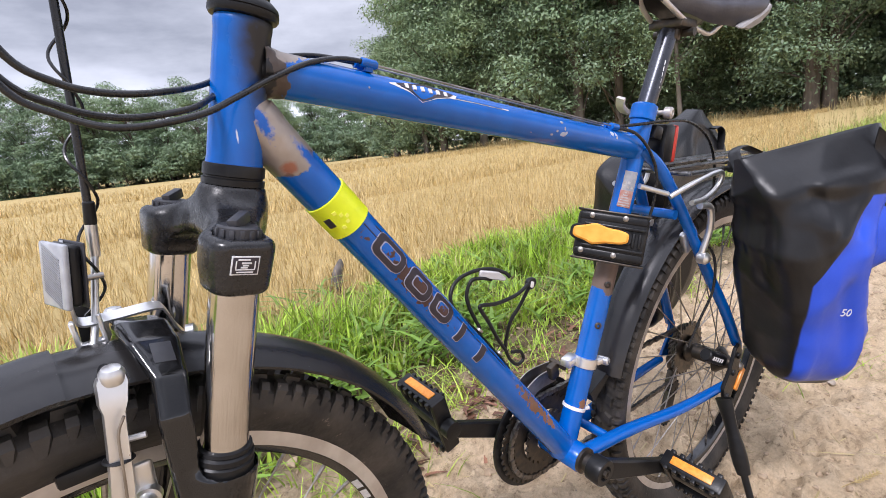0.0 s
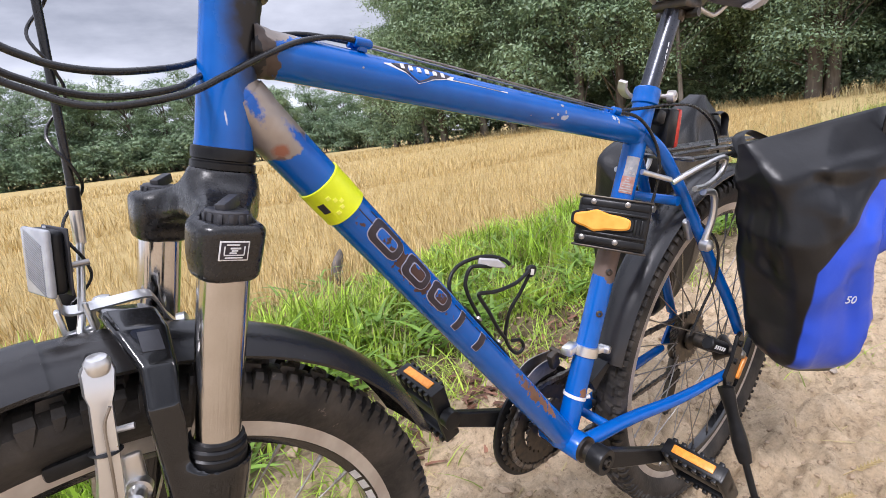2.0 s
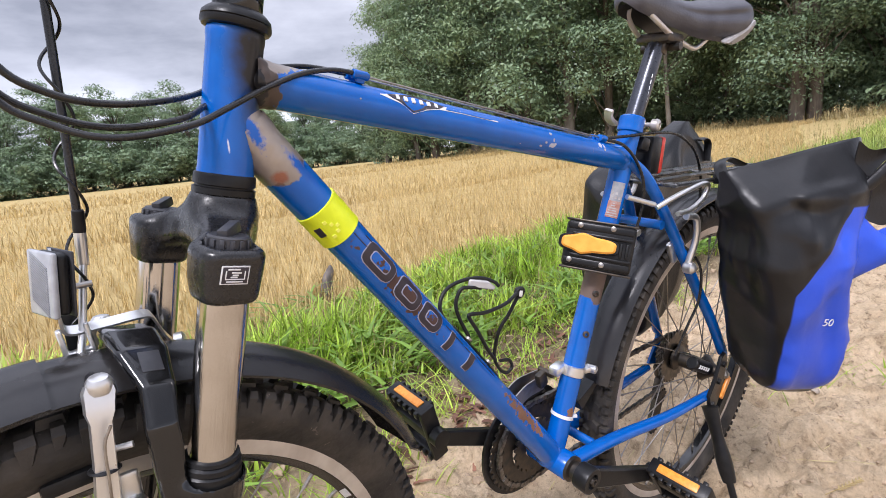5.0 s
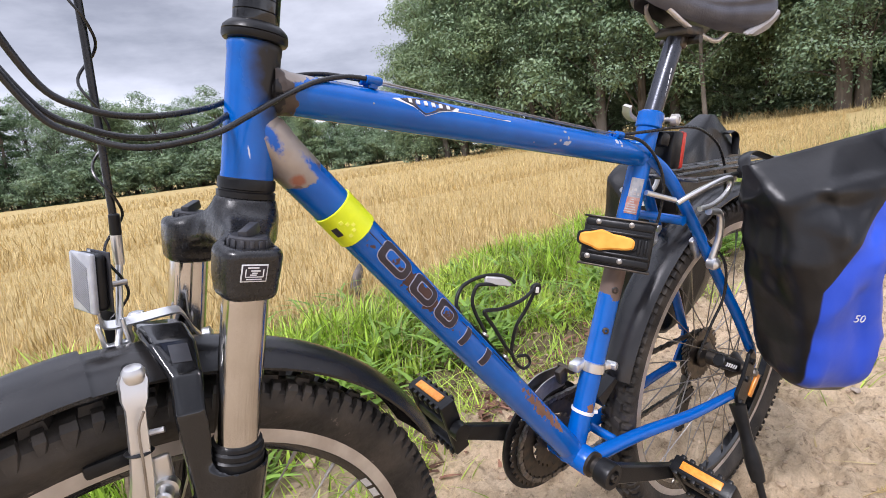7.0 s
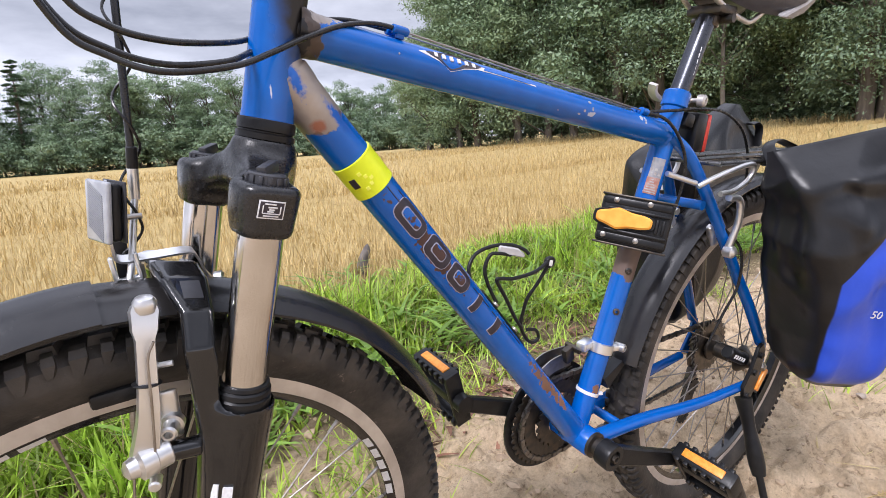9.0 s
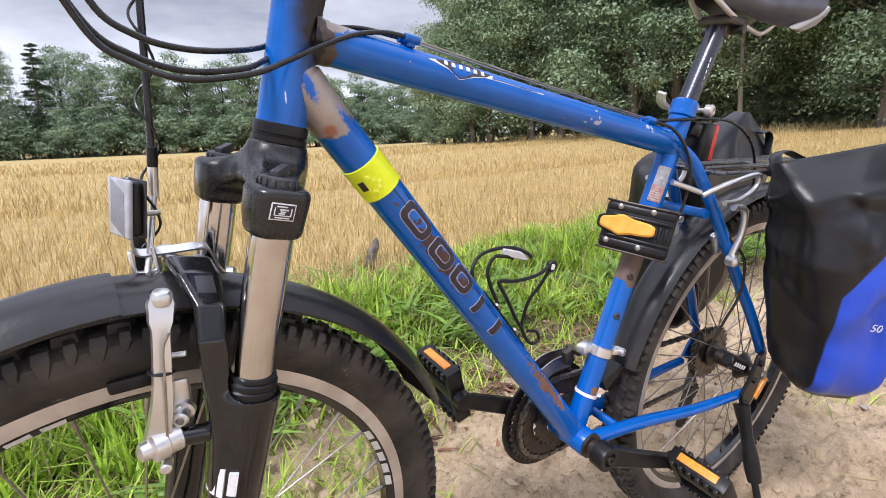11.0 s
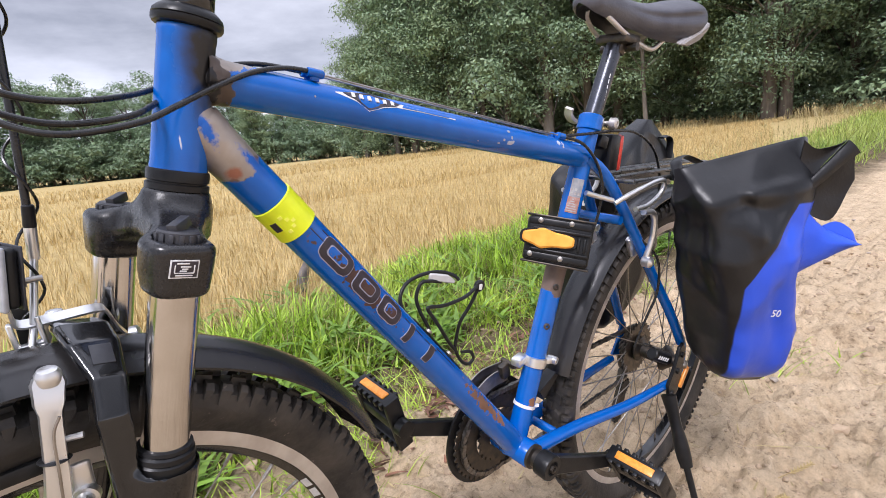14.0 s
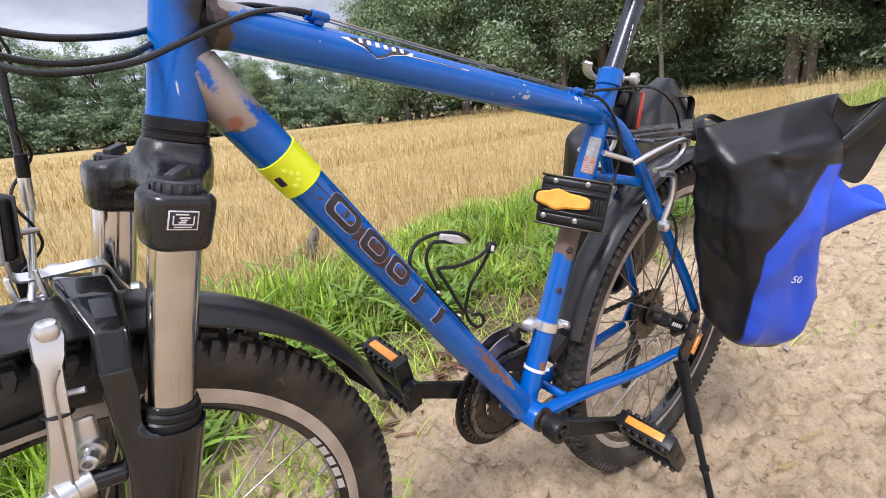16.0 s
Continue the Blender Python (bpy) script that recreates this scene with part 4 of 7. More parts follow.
# ---- rear light ----
bm = block((0.028, 0.034, 0.056), axes((0.196, -0.002, 0.446), (1, 0, -0.1), (0, 1, 0)), 0.005)
block((0.022, 0.036, 0.020), axes((0.166, 0, 0.464), SU.cross(V((0, -1, 0))), (0, 1, 0)), 0.004, bm)
light = part("rear_light", bm, black_plastic, bicycle, "black rear light with a red lens")
part("lens", block((0.011, 0.037, 0.056), axes((0.2125, -0.001, 0.4445), (1, 0, -0.1), (0, 1, 0)), 0.004), red, light, "red lens")

# ---- luggage rack ----
rack_bm = bmesh.new()
part_rods = [
    [(0.195, -0.052, 0.404), (0.30, -0.058, 0.402), (0.45, -0.058, 0.400), (0.60, -0.058, 0.398)],
    [(0.195, 0.052, 0.404), (0.30, 0.058, 0.402), (0.45, 0.058, 0.400), (0.60, 0.058, 0.398)],
    [(0.195, -0.020, 0.407), (0.60, -0.020, 0.401)], [(0.195, 0.020, 0.407), (0.60, 0.020, 0.401)],
    [(0.195, -0.056, 0.404), (0.188, 0, 0.405), (0.195, 0.056, 0.404)], [(0.60, -0.058, 0.398), (0.60, 0.058, 0.398)], [(0.40, -0.058, 0.400), (0.40, 0.058, 0.400)],
]
for r in part_rods:
    tube(spline(r, 6) if len(r) > 2 else along(*r, 3), 0.0038, 10, rack_bm)
rack = part("luggage_rack", rack_bm, material("rack_steel", (0.20, 0.20, 0.20), 0.28, 0.9, second=(0.12, 0.115, 0.11), scale=60), bicycle, "grey wire luggage rack over the rear wheel")
for s in (-1, 1):
    part("rack_stay", tube(spline([(0.350, s * 0.058, 0.400), (0.355, s * 0.064, 0.36), (0.385, s * 0.070, 0.22), (0.440, s * 0.074, 0.060)], 6), 0.0045, 10), dark_steel, rack)
    part("rack_loop", tube(spline([(0.170, s * 0.040, 0.372), (0.185, s * 0.048, 0.381), (0.225, s * 0.058, 0.394), (0.270, s * 0.062, 0.400), (0.281, s * 0.062, 0.392), (0.272, s * 0.060, 0.375), (0.240, s * 0.058, 0.362), (0.205, s * 0.056, 0.360)], 6), 0.0042, 10), alloy, rack, "bare silver rack rod")
    part("rack_strut", tube(along((0.170, s * 0.036, 0.376), (0.120, s * 0.020, 0.392), 3), 0.004, 10), alloy, rack)
    # rim brake at the seat stays
    bm = tube(spline([(0.232, s * 0.056, 0.352), (0.262, s * 0.058, 0.345), (0.270, s * 0.058, 0.310), (0.262, s * 0.054, 0.270)], 6), 0.0055, 12)
    lathe([(0.008, -0.008), (0.010, -0.006), (0.010, 0.006), (0.006, 0.010), (0.003, 0.012)], (0.262, s * 0.056, 0.262), (0, s, 0), 14, bm)
    block((0.040, 0.010, 0.012), axes((0.250, s * 0.030, 0.285), (0.5, 0, -0.8), (0, 1, 0)), 0.003, bm)
    part("rear_brake_arm", bm, alloy, bicycle, "silver rear rim brake arm")
# bracket plate between seat tube and guard
bm = block((0.018, 0.012, 0.034), axes((0.155, -0.010, 0.322), (1, 0, 0.5), (0, 1, 0)), 0.002)
lathe([(0.006, 0), (0.006, 0.008), (0.003, 0.008)], (0.152, -0.018, 0.334), (0, -1, 0), 6, bm)
part("guard_clip", bm, alloy, bicycle, "silver mudguard clip with bolt")
# ---- rear axle end, stand and side reflector ----
bm = plate([(-0.030, -0.052), (-0.004, -0.058), (0.014, -0.020), (0.020, 0.040), (0.006, 0.056), (-0.008, 0.050), (-0.020, 0.010), (-0.040, -0.022)], 0.007, axes((0.402, -0.074, 0.012), (1, 0, 0), (0, 0, 1)), 0.0015)
for q in ((0.405, 0.045), (0.392, 0.014), (0.378, -0.030)):
    lathe([(0.0062, 0), (0.0062, 0.005), (0.003, 0.006)], (q[0], -0.077, q[1]), (0, -1, 0), 6, bm)
stand = part("side_stand", bm, black_plastic, bicycle, "black side stand propped on the track")
st_top, st_foot = V((0.360, -0.080, -0.026)), V((0.340, -0.194, -0.290))
st_mid = st_top.lerp(st_foot, 0.48)
part("upper_leg", tube(along(st_top, st_mid, 8), 0.0120, 16, None, [(1.3, 0.7), (1.15, 0.7), (1.0, 0.75), (0.9, 0.8), (0.95, 0.95), (1.1, 1.1), 1.15, 1.12, 0.95]), black_plastic, stand)
bm = tube(along(st_top.lerp(st_foot, 0.44), st_foot, 4), 0.0062, 14)
lathe([(0.0066, -0.006), (0.0092, -0.004), (0.0092, 0.004), (0.0066, 0.006)], st_top.lerp(st_foot, 0.72), st_foot - st_top, 14, bm)
block((0.010, 0.006, 0.005), axes(st_top.lerp(st_foot, 0.72) + V((-0.010, -0.004, 0)), (1, 0, 0), (0, 1, 0)), 0.001, bm)
block((0.030, 0.022, 0.008), axes(st_foot, (1, 0, 0.1), (0, 1, 0.1)), 0.003, bm)
part("lower_leg", bm, black_plastic, stand)
part("spoke_reflector", block((0.014, 0.006, 0.046), axes((0.425, -0.078, -0.012), (0.8, 0, -0.6), (0, 1, 0)), 0.002), orange, bicycle, "amber side reflector")
part("axle_nut", lathe([(0.010, 0.064), (0.010, 0.074), (0.005, 0.080)], RA, (0, -1, 0), 6), steel, bicycle)
bm = lathe([(0.0105, 0.0), (0.0125, 0.002), (0.0125, 0.046), (0.0105, 0.048)], RA + V((-0.030, -0.052, 0.016)), (-0.75, 0.25, 0.38), 20)
part("hub_sleeve", bm, black_plastic, bicycle, "black sleeve by the rear hub with pale lettering")

# ---- folding-lock holder on the seat tube ----
lock = thing("lock_holder", "black lock holder with an orange rubber strap on the seat tube", "lock holder", BIKE)
LX = V((0.5, -0.86, -0.10)).normalized()
LM = axes((0.066, -0.014, 0.325), LX, SU)
bm = block((0.094, 0.066, 0.034), LM @ pose(0, 0, 0.002), 0.006, seg=3)
for y in (-0.024, 0.026):
    block((0.090, 0.010, 0.006), LM @ pose(0, y, 0.0175), 0.002, bm)
part("holder_body", bm, black_plastic, lock)
body_l = part("plate", block((0.098, 0.003, 0.030), LM @ pose(0, 0.0345, 0.0), 0.001), dark_steel, lock, "dark steel edge plate")
same("plate", body_l, lock, LM @ pose(0, -0.069, 0) @ LM.inverted())
out = []
for i in range(48):
    a = 2 * math.pi * i / 48
    x = 0.037 * math.copysign(abs(math.cos(a)) ** 0.75, math.cos(a))
    half = 0.0105 + 0.0045 * math.exp(-((x + 0.008) / 0.010) ** 2)
    out.append((x, half * math.copysign(abs(math.sin(a)) ** 0.5, math.sin(a))))
for y, h in ((0.015, 0.004), (-0.015, 0.004)):
    part("rib", block((0.082, h, 0.008), LM @ pose(0.004, y, 0.0200), 0.0015), black_plastic, lock)
for x in (0.030, 0.038):
    part("slot_bar", block((0.004, 0.020, 0.008), LM @ pose(x, 0.0, 0.0190), 0.0015), black_plastic, lock)
part("strap_bed", plate([(q * 1.12, w * 1.25) for q, w in out], 0.004, LM @ pose(-0.013, 0.002, 0.0205), 0.001), black_plastic, lock)
part("strap_grip", plate(out, 0.010, LM @ pose(-0.013, 0.002, 0.0245), 0.0025), lock_orange, lock, "orange rubber strap grip")
for x, y in ((-0.028, 0.027), (0.016, 0.028), (-0.036, -0.023), (0.008, -0.024)):
    part("screw", lathe([(0.0042, 0), (0.0038, 0.0025), (0.0020, 0.0032)], LM @ V((x, y, 0.019)), LM.to_3x3() @ V((0, 0, 1)), 12), steel, lock)
part("clamp_band", lathe([(0.0162, -0.008), (0.0185, -0.007), (0.0185, 0.007), (0.0162, 0.008)], SU * 0.348, SU, 28), black_plastic, lock)

# ---- bottle cage on the down tube ----
cage = thing("bottle_cage", "empty black wire bottle cage on the down tube", "bottle cage", BIKE)
part("cage_base", tube(spline([(-0.196, 0, 0.274), (-0.161, 0, 0.231), (-0.127, 0, 0.187)], 6), 0.0045, 10, None, [(1.9, 0.7)] * 13), black_plastic, cage)
wire = [
    [(-0.171, 0.0, 0.247), (-0.191, 0.004, 0.270), (-0.204, 0.010, 0.291), (-0.201, 0.014, 0.306), (-0.188, 0.016, 0.317), (-0.165, 0.014, 0.322), (-0.143, 0.008, 0.321), (-0.129, 0.0, 0.315), (-0.124, -0.004, 0.309)],
    [(-0.145, 0.006, 0.309), (-0.160, 0.008, 0.313), (-0.172, 0.012, 0.312), (-0.180, 0.012, 0.296), (-0.178, 0.008, 0.278), (-0.170, 0.0, 0.254)],
    [(-0.097, -0.012, 0.298), (-0.124, -0.016, 0.290), (-0.161, -0.020, 0.290), (-0.185, -0.022, 0.295), (-0.189, -0.022, 0.292), (-0.168, -0.014, 0.265), (-0.142, -0.004, 0.229), (-0.125, 0.0, 0.208)],
    [(-0.097, -0.012, 0.294), (-0.109, -0.008, 0.271), (-0.122, -0.004, 0.251), (-0.125, 0.0, 0.229), (-0.127, 0.0, 0.212), (-0.117, 0.0, 0.192), (-0.104, 0.0, 0.182), (-0.094, 0.0, 0.187), (-0.100, 0.0, 0.199), (-0.116, 0.0, 0.204)],
]
for w in wire:
    part("wire", tube(spline(w, 8), 0.0023, 12), black_plastic, cage)
part("clear_grip", plate([(-0.018, -0.005), (-0.019, 0.005), (0.006, 0.004), (0.018, -0.003), (0.016, -0.007), (0.0, -0.006)], 0.006, axes((-0.143, 0.005, 0.3145), (0.95, -0.35, -0.18), (0, 0, 1)), 0.0015), material("smoky_plastic", (0.42, 0.41, 0.41), 0.2, second=(0.52, 0.51, 0.50)), cage, "smoky grey plastic grip")
part("joint", plate([(-0.008, -0.003), (-0.006, 0.004), (-0.001, 0.007), (0.006, 0.006), (0.008, 0.000), (0.004, -0.007), (-0.002, -0.009)], 0.007, axes((-0.096, -0.012, 0.297), (0.95, -0.3, 0.05), (0.05, 0.1, 1)), 0.0018), black_plastic, cage)
part("slot", block((0.0045, 0.0075, 0.002), axes((-0.0972, -0.0160, 0.2960), (0.95, -0.3, -0.25), (0.3, 0.1, 1)), 0.0008), material("pale_slot", (0.5, 0.48, 0.45), 0.6), cage, "pale worn slot of the joint")
for k in (0.30, 0.78):
    part("bolt", lathe([(0.0045, 0), (0.0045, 0.003), (0.0022, 0.0035)], V((-0.196, 0, 0.274)).lerp(V((-0.127, 0, 0.187)), k) + V((0.003, 0, 0.003)), (0.78, 0, 0.62), 12), steel, cage)

# ---- neon ankle band round the down tube ----
band_c = DF + DT_D * 0.1175
band = thing("reflective_band", "neon yellow reflective band wrapped round the down tube", "reflective band", BIKE)
bm = lathe([(0.0200, -0.0185), (0.0210, -0.0180), (0.0207, -0.010), (0.0210, 0.0), (0.0207, 0.010), (0.0210, 0.0180), (0.0200, 0.0185)], band_c, DT_D, 40)
part("strip", bm, neon, band)


def on_tube(origin, axis, r, ref, s, a):
    """A point on a tube: s along it, a round it (degrees from ref)."""
    axis = V(axis).normalized()
    e1 = (V(ref) - axis * V(ref).dot(axis)).normalized()
    e2 = axis.cross(e1)
    return V(origin) + axis * s + (e1 * math.cos(radians(a)) + e2 * math.sin(radians(a))) * r


def decal(name, outline, origin, axis, r, ref, mat, parent, lift=0.0005, label=""):
    """A thin printed shape bent round a tube, from (along, degrees) corners."""
    bm = bmesh.new()
    own = [bm.verts.new(on_tube(origin, axis, r + lift, ref, s, a)) for s, a in outline]
    low = [bm.verts.new(on_tube(origin, axis, r - 0.0006, ref, s, a)) for s, a in outline]
    n = len(own)
    half = n // 2
    for i in range(half - 1):
        bm.faces.new((own[i], own[i + 1], own[n - 2 - i], own[n - 1 - i]))
    for i in range(n):
        j = (i + 1) % n
        bm.faces.new((own[j], own[i], low[i], low[j]))
    bmesh.ops.recalc_face_normals(bm, faces=bm.faces[:])
    return part(name, bm, mat, parent, label, smooth=0)


def bar(s0, s1, a0, a1, n=8):
    """An outline along two edges, for decal()."""
    up = [(s0, a0 + (a1 - a0) * i / n) for i in range(n + 1)]
    down = [(s1, a1 + (a0 - a1) * i / n) for i in range(n + 1)]
    return up + down


NEAR = V((0, -1, 0))
for k in range(5):
    decal("post_marking", bar(0.549 + k * 0.0085, 0.555 + k * 0.0085, 16, 36 - 6 * (k % 2), 3), V((0, 0, 0)), SU, 0.0132, NEAR, white_ink, bicycle)
for s0, a0 in ((-0.004, 12), (0.000, 2), (0.0045, 10), (0.007, 26), (-0.009, 22)):
    decal("square", bar(s0, s0 + 0.0032, a0, a0 + 9, 3), band_c, DT_D, 0.0211, NEAR, neon_pale, band, 0.0002)
decal("label", bar(-0.006, 0.004, 44, 62, 4), band_c, DT_D, 0.0211, NEAR, dark_ink, band, label="small black print")
# printed maker's mark as plain outlined shapes along the down tube
def soft_bar(s0, s1, a0, a1, corner, n=14):
    """An outline like bar() with rounded corners."""
    up, down = [], []
    for i in range(n + 1):
        a = a0 + (a1 - a0) * i / n
        e = min(abs(a - a0), abs(a - a1)) * 0.00034
        c = corner - math.sqrt(max(0, corner ** 2 - (corner - min(e, corner)) ** 2))
        up.append((s0 + c, a))
        down.append((s1 - c, a))
    return up + down[::-1]


for s0, s1, a0, a1, slot in ((0.157, 0.2025, -46, 26, 1), (0.2105, 0.2505, -47, 27, 1), (0.2555, 0.2925, -48, 26, 1), (0.3120, 0.3225, -37, 33, 0), (0.3570, 0.3690, -35, 32, 0)):
    decal("print_outline", soft_bar(s0, s1, a0, a1, 0.009 if slot else 0.001), DF, DT_D, 0.0195, NEAR, line_ink, bicycle, 0.0004)
    decal("print_shape", soft_bar(s0 + 0.0010, s1 - 0.0010, a0 + 3, a1 - 3, 0.008 if slot else 0.001), DF, DT_D, 0.0195, NEAR, dark_ink, bicycle, 0.0008)
    if slot:
        decal("print_outline", soft_bar(s0 + 0.0088, s1 - 0.0088, a0 + 21, a1 - 19, 0.004), DF, DT_D, 0.0195, NEAR, line_ink, bicycle, 0.0012)
        decal("print_core", soft_bar(s0 + 0.0098, s1 - 0.0098, a0 + 24, a1 - 22, 0.004), DF, DT_D, 0.0195, NEAR, blue_down, bicycle, 0.0016)
for s0, s1, a in ((0.138, 0.160, -12), (0.150, 0.163, -36), (0.300, 0.338, -30), (0.345, 0.372, -29), (0.372, 0.420, -40)):
    decal("print_line", bar(s0, s1, a - 1.2, a + 1.2, 2), DF, DT_D, 0.0195, NEAR, dark_ink, bicycle, 0.0006)
# lozenge badge on the top tube
up = [(0.122, -38), (0.143, -53), (0.163, -67), (0.178, -57), (0.195, -45), (0.224, -39), (0.272, -34)]
dn = [(0.272, -31), (0.224, -32), (0.190, -29), (0.1745, -18), (0.1577, 2), (0.144, -20), (0.122, -36)]
decal("badge_edge", up + dn, TF, TT_D, 0.0178, NEAR, white_ink, bicycle, 0.0004)
up = [(0.130, -42), (0.146, -52), (0.163, -65), (0.178, -55.5), (0.196, -43.5)]
dn = [(0.190, -32), (0.1735, -21), (0.1577, -2.5), (0.1455, -22.5), (0.131, -39)]
decal("badge_field", up + dn, TF, TT_D, 0.0178, NEAR, dark_ink, bicycle, 0.0008)
up = [(0.200, -42), (0.224, -37.5), (0.262, -34)]
dn = [(0.262, -32.5), (0.224, -34), (0.198, -33)]
decal("badge_tail", up + dn, TF, TT_D, 0.0178, NEAR, blue_top, bicycle, 0.0008)
for i in range(6):
    decal("badge_bar", bar(0.1390 + i * 0.0090, 0.1425 + i * 0.0090, -47, -32, 2), TF, TT_D, 0.0178, NEAR, white_ink, bicycle, 0.0012)
# paint chips along the top tube
for k, a, w, h in ((0.3436, 17, 0.0045, 7), (0.3520, 0, 0.0035, 9), (0.3600, -38, 0.005, 10), (0.3665, -17, 0.0025, 14), (0.310, 25, 0.002, 4), (0.100, -12, 0.002, 6), (0.475, -22, 0.004, 10)):
    decal("paint_chip", soft_bar(k, k + w, a, a + h, 0.0012, 6), TF, TT_D, 0.0178, NEAR, chip_ink, bicycle, 0.0003)
# worn warning label on the seat tube
decal("warning_label", bar(0.378, 0.428, -78, -14, 6), (0, 0, 0), SU, 0.0160, NEAR, material("grey_label", (0.22, 0.24, 0.27), 0.6, second=(0.34, 0.33, 0.34), scale=120), bicycle, 0.0005, "worn grey label with a red sign")
for i in range(6):
    w = 30 * (1 - i / 6)
    decal("warning_sign", bar(0.378 + i * 0.0036, 0.3796 + i * 0.0036, -52 - w, -52 + w, 4), (0, 0, 0), SU, 0.0160, NEAR, label_ink, bicycle, 0.0012)
decal("warning_field", bar(0.376, 0.400, -80, -16, 6), (0, 0, 0), SU, 0.0160, NEAR, material("red_print", (0.33, 0.13, 0.09), 0.6, second=(0.40, 0.27, 0.24), scale=160), bicycle, 0.0009)
for k in range(5):
    decal("label_line", bar(0.403 + (k > 2) * 0.006, 0.4072 + (k > 2) * 0.006, -72 + (k % 3) * 18, -60 + (k % 3) * 18, 3), (0, 0, 0), SU, 0.0160, NEAR, label_ink, bicycle, 0.0009)
for k in range(5):
    decal("sleeve_print", bar(0.012 + k * 0.006, 0.0155 + k * 0.006, -20, 14, 3), RA + V((-0.030, -0.052, 0.016)), (-0.75, 0.25, 0.38), 0.0125, V((-0.5, -0.85, 0.1)), white_ink, bicycle, 0.0006)
# sticker on the fork crown, prints on leg and rim
ST_M = axes(in_fork(0.0558, 0.0260, -LEG - 0.0210), FWD * -1 - U * 0.03, U + V((0, -0.10, 0)))
for w, h, lift, mat, cx, cy in ((0.0186, 0.0128, 0.0, white_ink, 0, 0), (0.0168, 0.0110, 0.0003, dark_ink, 0, 0), (0.0128, 0.0008, 0.0006, white_ink, 0, -0.0026), (0.0008, 0.0056, 0.0006, white_ink, -0.0062, 0.0004), (0.0008, 0.0056, 0.0006, white_ink, 0.0062, 0.0004),
                                (0.0066, 0.0012, 0.0006, white_ink, 0.0006, 0.0018), (0.0040, 0.0011, 0.0006, white_ink, 0.0002, 0.0002), (0.0046, 0.0011, 0.0006, white_ink, -0.0008, -0.0012), (0.0110, 0.0009, 0.0006, white_ink, 0, -0.0043), (0.0080, 0.0010, 0.0006, white_ink, -0.0012, 0.0040)):
    part("sticker" if mat is white_ink and not lift else "sticker_mark", block((w, h, 0.0006), ST_M @ pose(cx, cy, lift), 0.0002), mat, crown)
lp = leg_at(0.292, -1)
for k, (s0, s1, a0, a1) in enumerate([(0.003, 0.028, -78, -66), (0.003, 0.028, -62, -49), (0.003, 0.028, -45, -33), (0.006, 0.026, -25, -8), (-0.018, 0.001, -25, -8)]):
    decal("leg_print", bar(s0, s1, a0, a1, 4), lp, U, 0.0212, V((-0.25, -1, 0)), white_ink, crown, 0.0036)
for q0 in (8, 96, 190, 280):
    for i in range(5):
        bm = bmesh.new()
        a0, a1 = radians(q0 + i * 4.6), radians(q0 + 3.4 + i * 4.6)
        bm.faces.new([bm.verts.new(FA + V((math.cos(a) * r, y, math.sin(a) * r))) for a, r, y in ((a0, 0.2630, -0.0076), (a1, 0.2630, -0.0076), (a1, 0.2692, -0.0122), (a0, 0.2692, -0.0122))])
        part("rim_print", bm, white_ink, front_wheel, smooth=0)

